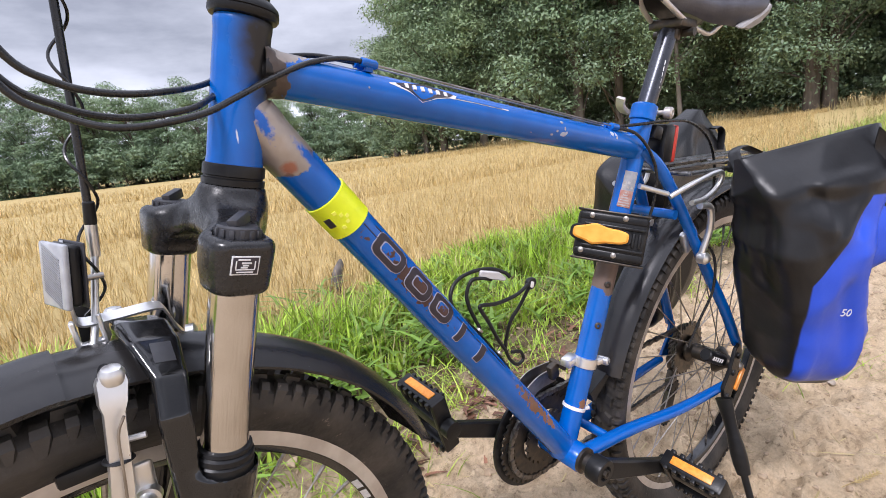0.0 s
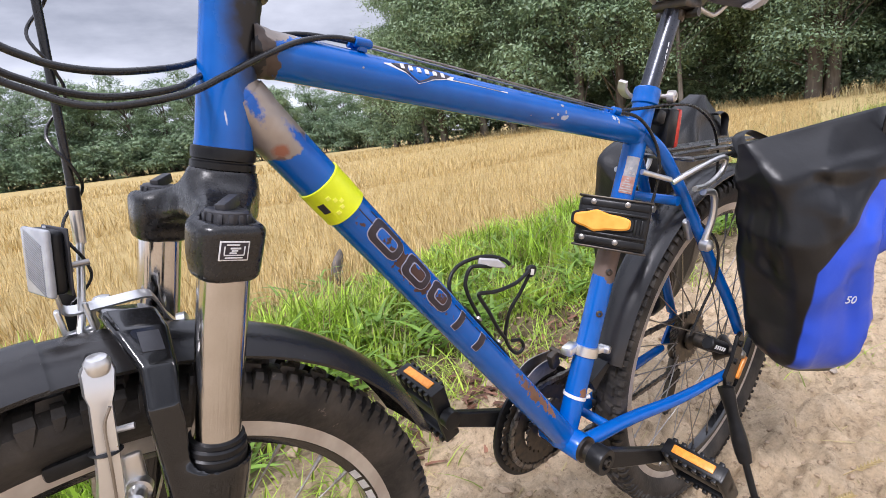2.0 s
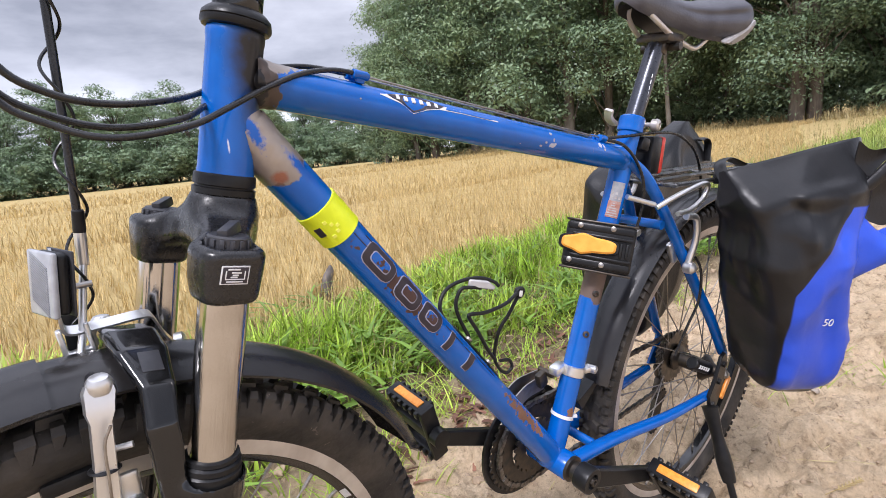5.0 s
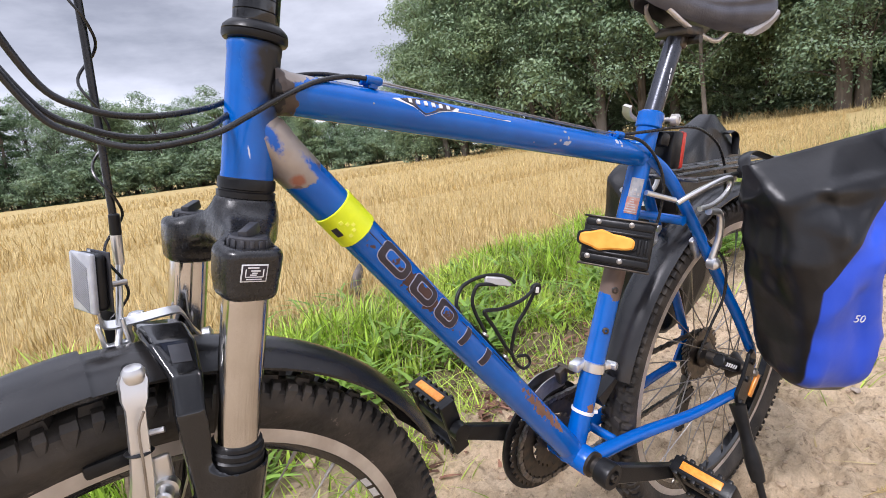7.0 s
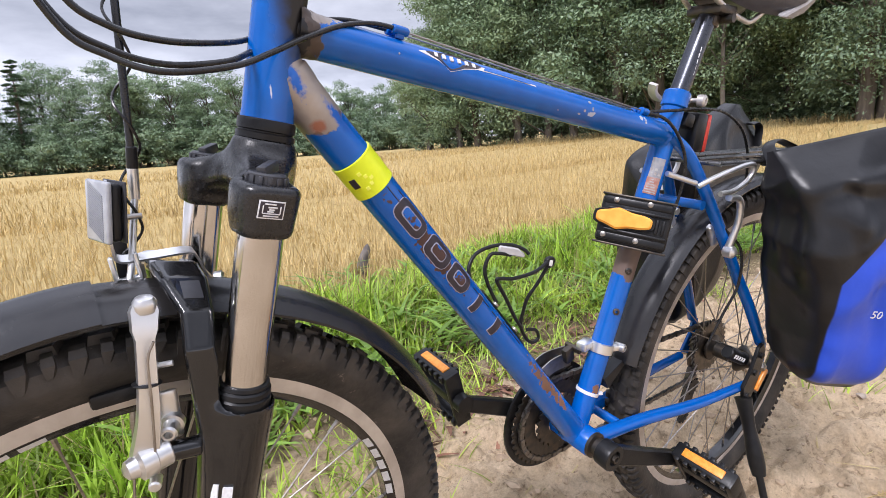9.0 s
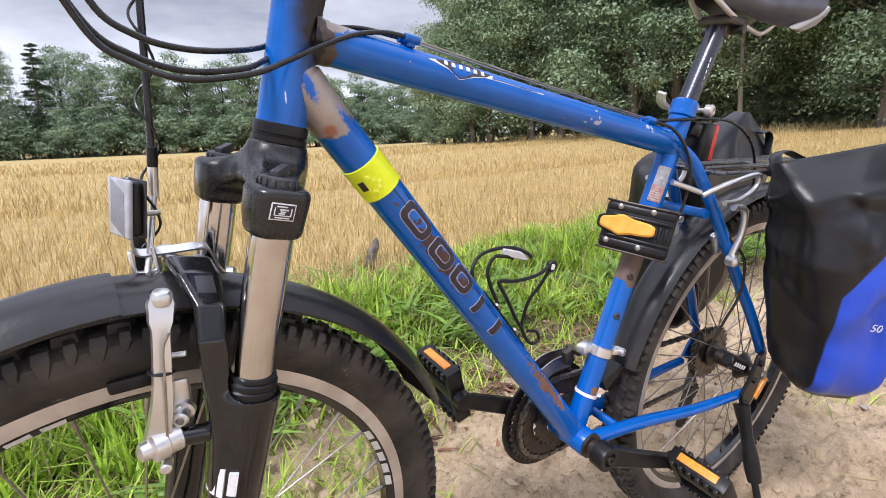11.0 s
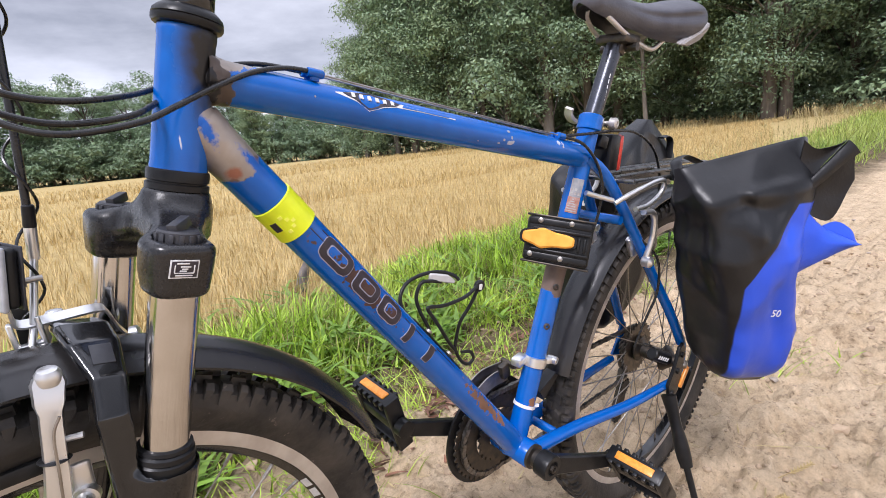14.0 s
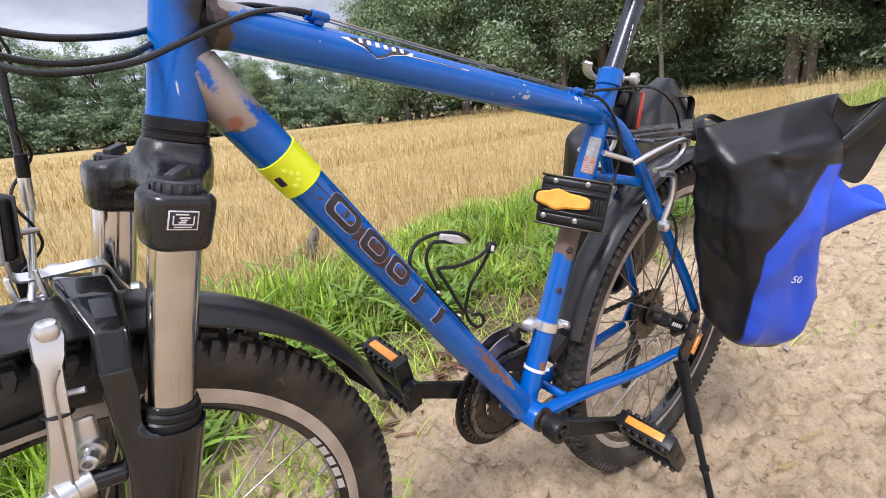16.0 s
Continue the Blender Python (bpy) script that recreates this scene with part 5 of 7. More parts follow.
# ---- front brake, reflector and cables ----
brake = None
for s in (-1, 1):
    sh = V((0, 0, 0)) if s < 0 else V((0.012, 0, 0))
    piv, head = V((-0.547, s * 0.072, 0.248)) + sh, V((-0.531, s * 0.058, 0.356)) + sh
    bm = bmesh.new()
    sweep(bm, spline([piv, piv.lerp(head, 0.35) + V((0.002, s * 0.006, 0)), piv.lerp(head, 0.8) + V((0, s * 0.004, 0)), head], 5), [(-0.004, -0.0075), (0.0030, -0.0088), (0.0052, -0.0066), (0.0052, 0.0066), (0.0030, 0.0088), (-0.004, 0.0075)], [(1, 1.15 - 0.42 * math.sin(i / 15 * 2.6) + (0.22 if 10 < i < 15 else 0)) for i in range(16)], up=(0, 1, 0))
    lathe([(0.009, -0.016), (0.010, -0.015), (0.010, -0.006), (0.0115, -0.005), (0.0115, 0.004), (0.008, 0.006), (0.0065, 0.012), (0.003, 0.014), (0.001, 0.014)], piv + V((0.0, s * 0.002, 0)), (-0.95, s * 0.30, 0), 22, bm)
    lathe([(0.0042, -0.003), (0.0042, 0.007), (0.003, 0.008)], piv + V((0.004, s * 0.004, -0.016)), (-0.2, s * 0.98, 0), 12, bm)
    lathe([(0.0072, 0.0), (0.0078, 0.003), (0.0074, 0.007), (0.0055, 0.0098), (0.002, 0.0108)], head + V((0, 0, -0.004)), (0.05, s * 0.1, 1), 20, bm)
    brake = part("brake_arm", bm, alloy, bicycle, "polished silver rim brake arm")
    part("spring", tube(spline([piv + V((0.006, s * 0.006, 0)), piv + V((0.010, s * 0.010, 0.05)), piv + V((0.012, s * 0.008, 0.078)), piv + V((0.017, s * 0.008, 0.090))], 4), 0.0010, 6), steel, brake)
    part("pin", tube(along(piv.lerp(head, 0.60) + V((0.004, 0, 0)), piv.lerp(head, 0.60) + V((0.017, s * 0.004, 0.001)), 2), 0.0022, 8), alloy, brake)
    part("rubber_ring", lathe([(0.0082, -0.001), (0.0094, 0), (0.0082, 0.001)], piv.lerp(head, 0.52) + V((0.001, s * 0.004, 0)), head - piv, 18), black_plastic, brake)
    part("boss", tube(along(piv + V((0.006, s * -0.002, 0)), V((-0.488, s * 0.068, 0.240)), 3), 0.0075, 16), fork_black, bicycle)
    bm = block((0.016, 0.004, 0.040), axes(V((-0.528, s * 0.056, 0.268)) + sh, (1, 0, 0), (0, 1, 0)), 0.003)
    lathe([(0.0085, -0.004), (0.0085, 0.002), (0.0060, 0.0025), (0.0060, 0.012), (0.0045, 0.0135), (0.0030, 0.0135), (0.003, 0.006)], V((-0.527, s * 0.060, 0.262)) + sh, (-0.3, s * 0.95, 0), 18, bm)
    part("pad_holder", bm, alloy, brake)
    part("brake_pad", block((0.036, 0.010, 0.012), axes(V((-0.556, s * 0.030, 0.281)) + sh, (1, 0, 0.03), (0, 1, 0)), 0.003), black_plastic, bicycle, "black rubber brake block")
noodle_top = V((-0.521, 0.030, 0.437))
part("brake_hose", tube(spline([(-0.508, 0.040, 0.72), (-0.511, 0.040, 0.62), (-0.515, 0.036, 0.54), (-0.519, 0.032, 0.47), noodle_top], 6), 0.0028, 12), cable_black, bicycle, "black brake cable sleeve")
bm = lathe([(0.0038, 0), (0.0042, 0.002), (0.0040, 0.016), (0.003, 0.017)], noodle_top, (0.1, 0, 1), 16)
part("hose_ferrule", bm, black_plastic, bicycle)
bm = lathe([(0.0036, -0.024), (0.0040, -0.022), (0.0040, 0.0)], noodle_top, (0.09, 0.05, 1), 16)
tube(spline([noodle_top + V((-0.002, -0.002, -0.022)), (-0.527, 0.022, 0.395), (-0.533, 0.012, 0.366), (-0.537, 0.002, 0.352), (-0.534, -0.012, 0.347)], 6), 0.0026, 12, bm)
part("brake_noodle", bm, alloy, bicycle, "silver brake cable guide tube")
part("noodle_boot", tube(spline([(-0.536, -0.010, 0.347), (-0.534, -0.030, 0.349), (-0.532, -0.050, 0.352)], 5), 0.0050, 12, None, [1, 1.05, 1.05, 1, 0.95, 0.92, 0.9, 0.88, 0.86, 0.84, 0.8]), black_plastic, bicycle, "black rubber cable boot")
bm = plate([(-0.010, -0.014), (0.010, -0.014), (0.010, 0.012), (0.0065, 0.012), (0.0065, -0.006), (-0.0065, -0.006), (-0.0065, 0.012), (-0.010, 0.012)], 0.008, axes((-0.537, 0.012, 0.362), (1, 0, 0.1), (0, 0.1, 1)), 0.001)
part("noodle_stirrup", bm, alloy, bicycle)
helix = []
for i in range(60):
    u = i / 59
    z = 0.70 - 0.33 * u
    a = 2 * math.pi * (5.2 * u + 0.15)
    zs, xs, ys = (0.37, 0.395, 0.437, 0.47, 0.54, 0.62, 0.72), (-0.533, -0.527, -0.521, -0.519, -0.515, -0.511, -0.508), (0.014, 0.022, 0.030, 0.032, 0.036, 0.040, 0.040)
    base = V((float(np.interp(z, zs, xs)), float(np.interp(z, zs, ys)), z))
    r = 0.0050 + 0.0036 * abs(math.sin(a * 0.5 + 0.4))
    helix.append(base + V((math.cos(a) * r, math.sin(a) * r, 0)))
helix += [V((-0.520, 0.026, 0.362)), V((-0.505, 0.020, 0.345)), V((-0.495, 0.012, 0.335))]
part("light_wire", tube(spline(helix, 2), 0.0011, 8), cable_black, bicycle, "thin black wire wound round the brake cable")
RM = axes((-0.5450, 0.000, 0.4115), (-0.40, 0.915, 0.0), (0.14, 0.02, 1))
refl = thing("front_reflector", "clear plastic front reflector on a bent steel strip", "reflector", BIKE)
part("housing", block((0.0295, 0.0425, 0.008), RM @ pose(0, 0, 0.0035), 0.0036, seg=4), black_plastic, refl)
part("back_plate", block((0.0315, 0.0445, 0.002), RM @ pose(0, 0, 0.0085), 0.0009, seg=2), knob_plastic, refl)
part("lens", block((0.0315, 0.0445, 0.0042), RM @ pose(0, 0, -0.0022), 0.0019, seg=4), clear_lens, refl, "clear ribbed lens")
bm = bmesh.new()
for i in range(20):
    y = -0.0160 + i * 0.0017
    block((0.0225, 0.0007, 0.0010), RM @ pose(0, y, -0.0044, 0, 0, 24), 0.0, bm)
part("rib", bm, material("lens_ridge", (0.16, 0.165, 0.18), 0.3, second=(0.26, 0.27, 0.29)), refl, smooth=0)
bm = tube(along((-0.538, 0.006, 0.404), (-0.521, 0.008, 0.404), 2), 0.0022, 10)
lathe([(0.005, 0), (0.005, 0.004)], (-0.5345, 0.006, 0.404), (1, 0, 0), 6, bm)
part("bolt", bm, steel, refl)
strip = spline([(-0.540, 0.008, 0.432), (-0.5425, 0.009, 0.400), (-0.5435, 0.012, 0.379), (-0.540, 0.014, 0.3705), (-0.521, 0.016, 0.3695), (-0.493, 0.019, 0.3690), (-0.4865, 0.021, 0.363), (-0.4815, 0.023, 0.349), (-0.476, 0.024, 0.339)], 6)
bm = bmesh.new()
sweep(bm, strip, [(-0.0055, -0.0009), (0.0055, -0.0009), (0.0055, 0.0009), (-0.0055, 0.0009)], up=(0, 1, 0))
lathe([(0.0065, 0), (0.0065, 0.006), (0.0035, 0.008)], (-0.474, 0.022, 0.339), (1, -0.3, 0.1), 10, bm)
part("strip", bm, alloy, refl, "bent bare steel strip")
part("guard_strut", block((0.010, 0.003, 0.050), axes((-0.5385, 0.034, 0.362), (1, 0, 0), (0, 1, 0)), 0.001), black_plastic, bicycle)
# shift and brake cables sweeping past the head tube
part("cable", tube(spline([(-0.560, -0.060, 0.68), (-0.562, -0.056, 0.60), (-0.545, -0.050, 0.548), (-0.524, -0.050, 0.531), (-0.497, -0.045, 0.525), (-0.463, -0.024, 0.527), (-0.431, 0.006, 0.534), (-0.405, 0.026, 0.548), (-0.350, 0.014, 0.556), (-0.3050, 0.004, 0.5500)], 8), 0.0022, 12), cable_black, bicycle, "black cable sleeve")
part("cable", tube(spline([(-0.585, -0.045, 0.66), (-0.572, -0.042, 0.585), (-0.549, -0.040, 0.531), (-0.527, -0.046, 0.5145), (-0.498, -0.056, 0.5055), (-0.455, -0.052, 0.511), (-0.425, -0.036, 0.522), (-0.395, -0.024, 0.535), (-0.360, -0.014, 0.5475), (-0.330, -0.009, 0.552), (-0.3050, -0.008, 0.5500)], 8), 0.0022, 12), cable_black, bicycle, "black cable sleeve")
part("cable", tube(spline([(-0.588, -0.030, 0.664), (-0.575, -0.030, 0.592), (-0.550, -0.032, 0.537), (-0.525, -0.034, 0.519), (-0.494, -0.036, 0.511), (-0.455, -0.028, 0.515), (-0.432, -0.006, 0.524), (-0.412, 0.024, 0.530), (-0.380, 0.026, 0.510), (-0.30, 0.022, 0.40)], 8), 0.0022, 12), cable_black, bicycle, "black cable sleeve")
up_n = TT_D.cross(V((0, 1, 0))).normalized()
up_n = up_n if up_n.z > 0 else -up_n
for y, k in ((-0.008, 0.104), (0.004, 0.104)):
    bm = lathe([(0.0035, -0.008), (0.0041, -0.0075), (0.0041, 0.006), (0.003, 0.008)], TF + TT_D * k + up_n * 0.0236 + V((0, y, 0)), TT_D, 14)
    block((0.008, 0.004, 0.006), axes(TF + TT_D * k + up_n * 0.0195 + V((0, y, 0)), TT_D, (0, 1, 0)), 0.001, bm)
    part("cable_stop", bm, blue, bicycle)
    part("bare_cable", tube(along(TF + TT_D * 0.110 + up_n * 0.0236 + V((0, y, 0)), TF + TT_D * 0.475 + up_n * 0.0205 + V((0, y, 0)), 2), 0.0009, 6), steel, bicycle)
    bm = lathe([(0.0035, -0.008), (0.0048, -0.0075), (0.0048, 0.006), (0.003, 0.008)], TF + TT_D * 0.480 + up_n * 0.0200 + V((0, y, 0)), TT_D, 14)
    part("cable_stop", bm, blue, bicycle)
part("cable", tube(spline([TF + TT_D * 0.485 + up_n * 0.020, (0.13, -0.014, 0.478), (0.183, -0.020, 0.480), (0.255, -0.018, 0.474), (0.322, -0.016, 0.445), (0.360, -0.014, 0.398), (0.372, -0.012, 0.350)], 8), 0.0022, 12), cable_black, bicycle, "black cable sleeve")
part("cable", tube(spline([TF + TT_D * 0.485 + up_n * 0.020 + V((0, -0.008, 0)), (0.100, -0.021, 0.466), (0.130, -0.026, 0.440), (0.146, -0.030, 0.405), (0.150, -0.026, 0.360), (0.130, -0.02, 0.300)], 8), 0.0022, 12), cable_black, bicycle, "black cable sleeve")
part("cable", tube(spline([(0.255, -0.045, 0.30), (0.292, -0.060, 0.26), (0.300, -0.062, 0.20), (0.280, -0.056, 0.15), (0.262, -0.05, 0.10)], 8), 0.0022, 10), cable_black, bicycle, "black cable sleeve")


# ---- panniers ----
def two_tone(name):
    """Black coated cloth with a blue lower panel whose border runs slanting."""
    m = material(name, (0.005, 0.005, 0.006), 0.35, second=(0.010, 0.010, 0.011), spec=0.45, scale=12, bump=0.16, bump_scale=60)
    n, l = m.node_tree.nodes, m.node_tree.links
    b = n["Principled BSDF"]
    co = n.new("ShaderNodeTexCoord")

    def side(normal, offset, width=0.0012):
        d = n.new("ShaderNodeVectorMath")
        d.operation = "DOT_PRODUCT"
        l.new(co.outputs["Object"], d.inputs[0])
        d.inputs[1].default_value = normal
        r = n.new("ShaderNodeMapRange")
        r.inputs["From Min"].default_value, r.inputs["From Max"].default_value = offset - width, offset + width
        l.new(d.outputs["Value"], r.inputs[0])
        return r.outputs[0]

    inside = None
    for normal, offset in PANEL:
        one = side(normal, offset)
        if inside is None:
            inside = one
            continue
        mul = n.new("ShaderNodeMath")
        mul.operation = "MULTIPLY"
        l.new(inside, mul.inputs[0])
        l.new(one, mul.inputs[1])
        inside = mul.outputs[0]
    old = b.inputs["Base Color"].links[0].from_socket
    ns = n.new("ShaderNodeTexNoise")
    ns.inputs["Scale"].default_value = 9
    l.new(co.outputs["Object"], ns.inputs["Vector"])
    bl = n.new("ShaderNodeMixRGB")
    bl.inputs[1].default_value, bl.inputs[2].default_value = (0.016, 0.060, 0.50, 1), (0.028, 0.090, 0.60, 1)
    l.new(ns.outputs[0], bl.inputs[0])
    mx = n.new("ShaderNodeMixRGB")
    l.new(inside, mx.inputs[0])
    l.new(old, mx.inputs[1])
    l.new(bl.outputs[0], mx.inputs[2])
    l.new(mx.outputs[0], b.inputs["Base Color"])
    return m


# panel border: below a slanting line, and outside the front outer corner
PANEL = ((V((1.006, -1.342, -1)), 0.303), (V((0.6, -0.8, 0.05)), 0.342), (V((0.15, 0, 1)), 0.118), (V((0, 0, -1)), -0.372))


def bag_mesh(levels, seed, per_side=26, rows_per=22, crease=0.012, folds=()):
    """Soft bag lofted through four-cornered levels, rounded and creased."""
    bm = bmesh.new()
    rings = []
    L = [[V(q) for q in lv] for lv in levels]
    cols = list(zip(*[spline(c, rows_per) for c in zip(*L)]))
    for ring in cols:
        c = sum(ring, V()) / 4
        pts = []
        for i in range(4):
            a, b, d = ring[i - 1], ring[i], ring[(i + 1) % 4]
            e1, e2 = b.lerp(a, 0.24), b.lerp(d, 0.24)
            for k in range(5):
                t = k / 4
                pts.append(e1 * (1 - t) ** 2 + b * 2 * t * (1 - t) + e2 * t * t)
            nxt = ring[(i + 1) % 4]
            f0, f1 = e2, nxt.lerp(b, 0.24)
            for k in range(1, per_side - 4):
                pts.append(f0.lerp(f1, k / (per_side - 4)))
        out = []
        for p in pts:
            d = (p - c)
            nz = noise.noise(V((p.x * 6 + seed, p.y * 6, p.z * 4))) + 0.7 * (1 - 2.4 * abs(noise.noise(V((p.x * 11 - p.z * 6 + seed, p.y * 11, p.z * 7 + p.x * 4))))) + 0.10 * noise.noise(V((p.x * 30, p.y * 30 + seed, p.z * 20)))
            push = crease * nz
            for f0, f1, depth, width in folds:
                f0, f1 = V(f0), V(f1)
                t = min(1, max(0, (p - f0).dot(f1 - f0) / (f1 - f0).length_squared))
                push += depth * math.exp(-((p - f0.lerp(f1, t)).length / width) ** 2)
            out.append(bm.verts.new(p + d.normalized() * push))
        rings.append(out)
    k = len(rings[0])
    for a, b in zip(rings, rings[1:]):
        for j in range(k):
            bm.faces.new((a[j], a[(j + 1) % k], b[(j + 1) % k], b[j]))
    bm.faces.new(rings[0][::-1])
    bm.faces.new(rings[-1])
    bmesh.ops.recalc_face_normals(bm, faces=bm.faces[:])
    return bm


pannier = thing("pannier_bag", "black and blue waterproof roll-top pannier hanging from the rack", "pannier", BIKE, group="panniers")
levels = [
    [(0.425, -0.110, 0.036), (0.372, -0.168, 0.046), (0.415, -0.212, 0.048), (0.500, -0.125, 0.034)],
    [(0.400, -0.088, 0.075), (0.312, -0.186, 0.080), (0.412, -0.246, 0.082), (0.530, -0.108, 0.070)],
    [(0.345, -0.080, 0.170), (0.294, -0.194, 0.170), (0.404, -0.262, 0.150), (0.575, -0.105, 0.180)],
    [(0.288, -0.076, 0.290), (0.258, -0.192, 0.265), (0.366, -0.256, 0.268), (0.580, -0.115, 0.305)],
    [(0.262, -0.074, 0.372), (0.242, -0.156, 0.370), (0.388, -0.254, 0.382), (0.575, -0.130, 0.390)],
    [(0.265, -0.078, 0.418), (0.262, -0.096, 0.424), (0.408, -0.214, 0.470), (0.566, -0.165, 0.438)],
]
bag_folds = [((0.285, -0.188, 0.372), (0.316, -0.232, 0.362), -0.013, 0.016), ((0.270, -0.192, 0.350), (0.305, -0.228, 0.322), 0.007, 0.016), ((0.262, -0.100, 0.350), (0.318, -0.112, 0.090), -0.008, 0.014), ((0.258, -0.130, 0.330), (0.306, -0.150, 0.090), -0.008, 0.016),
             ((0.250, -0.150, 0.372), (0.350, -0.225, 0.392), 0.006, 0.014), ((0.300, -0.196, 0.220), (0.330, -0.196, 0.080), 0.006, 0.012), ((0.330, -0.240, 0.235), (0.372, -0.252, 0.110), -0.007, 0.016),
             ((0.380, -0.236, 0.400), (0.300, -0.212, 0.300), 0.0045, 0.007), ((0.376, -0.240, 0.385), (0.335, -0.238, 0.325), -0.005, 0.008), ((0.372, -0.230, 0.408), (0.285, -0.180, 0.392), 0.004, 0.008), ((0.268, -0.110, 0.400), (0.272, -0.180, 0.330), -0.005, 0.009),
             ((0.260, -0.160, 0.300), (0.290, -0.190, 0.180), 0.004, 0.007), ((0.275, -0.120, 0.260), (0.300, -0.180, 0.215), -0.004, 0.008), ((0.345, -0.240, 0.290), (0.385, -0.250, 0.200), 0.004, 0.008)]
sack = part("sack", bag_mesh(levels, 3, crease=0.009, folds=bag_folds), two_tone("bag_cloth_two_tone"), pannier, smooth=80)
FACING = V((-0.72, -0.68, 0.05))


def sheet(upper, lower, thick, bulge, seed, nu=26, nv=12):
    """Stiff cloth between an upper and a lower line, bellied and a little crumpled."""
    def line(pts):
        pts = spline(pts, 10)
        return [pts[min(len(pts) - 1, round(i / nu * (len(pts) - 1)))] for i in range(nu + 1)]
    bm = bmesh.new()
    grid = []
    for a, b in zip(line(upper), line(lower)):
        row = []
        for j in range(nv + 1):
            v = j / nv
            q = a.lerp(b, v)
            row.append(q + FACING * (bulge * math.sin(math.pi * v) + 0.003 * noise.noise(q * 30 + V((seed, 0, 0)))))
        grid.append(row)
    front = [[bm.verts.new(q + FACING * thick / 2) for q in row] for row in grid]
    back = [[bm.verts.new(q - FACING * thick / 2) for q in row] for row in grid]
    for i in range(nu):
        for j in range(nv):
            bm.faces.new((front[i][j], front[i + 1][j], front[i + 1][j + 1], front[i][j + 1]))
            bm.faces.new((back[i][j], back[i][j + 1], back[i + 1][j + 1], back[i + 1][j]))
    rim = [(i, 0) for i in range(nu)] + [(nu, j) for j in range(nv)] + [(i, nv) for i in range(nu, 0, -1)] + [(0, j) for j in range(nv, 0, -1)]
    for (i, j), (k, m2) in zip(rim, rim[1:] + rim[:1]):
        bm.faces.new((front[i][j], back[i][j], back[k][m2], front[k][m2]))
    bmesh.ops.recalc_face_normals(bm, faces=bm.faces[:])
    return bm


strip_top = [(0.382, -0.223, 0.392), (0.397, -0.238, 0.417), (0.413, -0.253, 0.444), (0.425, -0.264, 0.464)]
strip_low = [(0.386, -0.229, 0.376), (0.403, -0.245, 0.401), (0.421, -0.262, 0.428), (0.436, -0.277, 0.446)]
part("roll_closure", sheet(strip_top, strip_low, 0.005, 0.003, 2), bag_black, pannier, "black rolled top closure", smooth=60)
part("side_gusset", sheet([(0.384, -0.219, 0.464), (0.396, -0.232, 0.452), (0.410, -0.247, 0.455), (0.424, -0.262, 0.463)], [(q[0] + 0.004, q[1] + 0.003, q[2]) for q in strip_top], 0.002, -0.003, 4), bag_black, pannier, "black folded side of the closure", smooth=60)
# closure end as a black sheet that also fills in the dark interior
part("closure_dark_fill", sheet([(q[0] + 0.006, q[1] + 0.005, q[2]) for q in strip_low], [(0.396, -0.233, 0.360), (0.410, -0.244, 0.346), (0.432, -0.262, 0.345), (0.449, -0.275, 0.405)], 0.003, -0.003, 6), bag_black, pannier, "black closure end filling the dark interior under the roll", smooth=60)
part("side_fold", sheet([(0.366, -0.228, 0.372), (0.388, -0.240, 0.356), (0.411, -0.256, 0.333), (0.444, -0.294, 0.310)], [(0.345, -0.228, 0.236), (0.389, -0.240, 0.259), (0.418, -0.269, 0.285), (0.446, -0.297, 0.306)], 0.003, 0.010, 8), bag_blue, pannier, "blue pinched side fold", smooth=60)
part("fold_lip", sheet([(0.418, -0.250, 0.331), (0.436, -0.268, 0.339), (0.449, -0.285, 0.327), (0.455, -0.293, 0.309)], [(0.415, -0.250, 0.300), (0.428, -0.266, 0.300), (0.440, -0.280, 0.302), (0.452, -0.291, 0.304)], 0.003, 0.004, 11), bag_blue, pannier, "blue lip behind the pinched fold", smooth=60)
txt = bpy.data.curves.new("number_print", "FONT")
txt.body, txt.size, txt.extrude, txt.align_x = "50", 0.0175, 0.0003, "CENTER"
txt.materials.append(white_ink)
number = new("number_print", txt)
number.parent = pannier
tree = BVHTree.FromPolygons([v.co[:] for v in sack.data.vertices], [p.vertices[:] for p in sack.data.polygons])
hit, normal, _, _ = tree.find_nearest(V((0.352, -0.236, 0.188)))
across = V((0.72, -0.68, -0.10))
across = (across - normal * across.dot(normal)).normalized()
rise_way = across.cross(normal)
rise_way = rise_way if rise_way.z > 0 else -rise_way
number.matrix_basis = axes(hit + normal * 0.0016, across, rise_way)
part("hook", block((0.050, 0.020, 0.018), axes((0.330, -0.066, 0.404), (1, 0, 0), (0, 1, 0)), 0.004), black_plastic, pannier)
part("strap", tube(spline([(0.300, -0.078, 0.405), (0.318, -0.060, 0.425), (0.350, -0.058, 0.432), (0.385, -0.070, 0.420)], 6), 0.004, 10, None, [(2.2, 0.5)] * 19), bag_black, pannier, "black webbing strap")

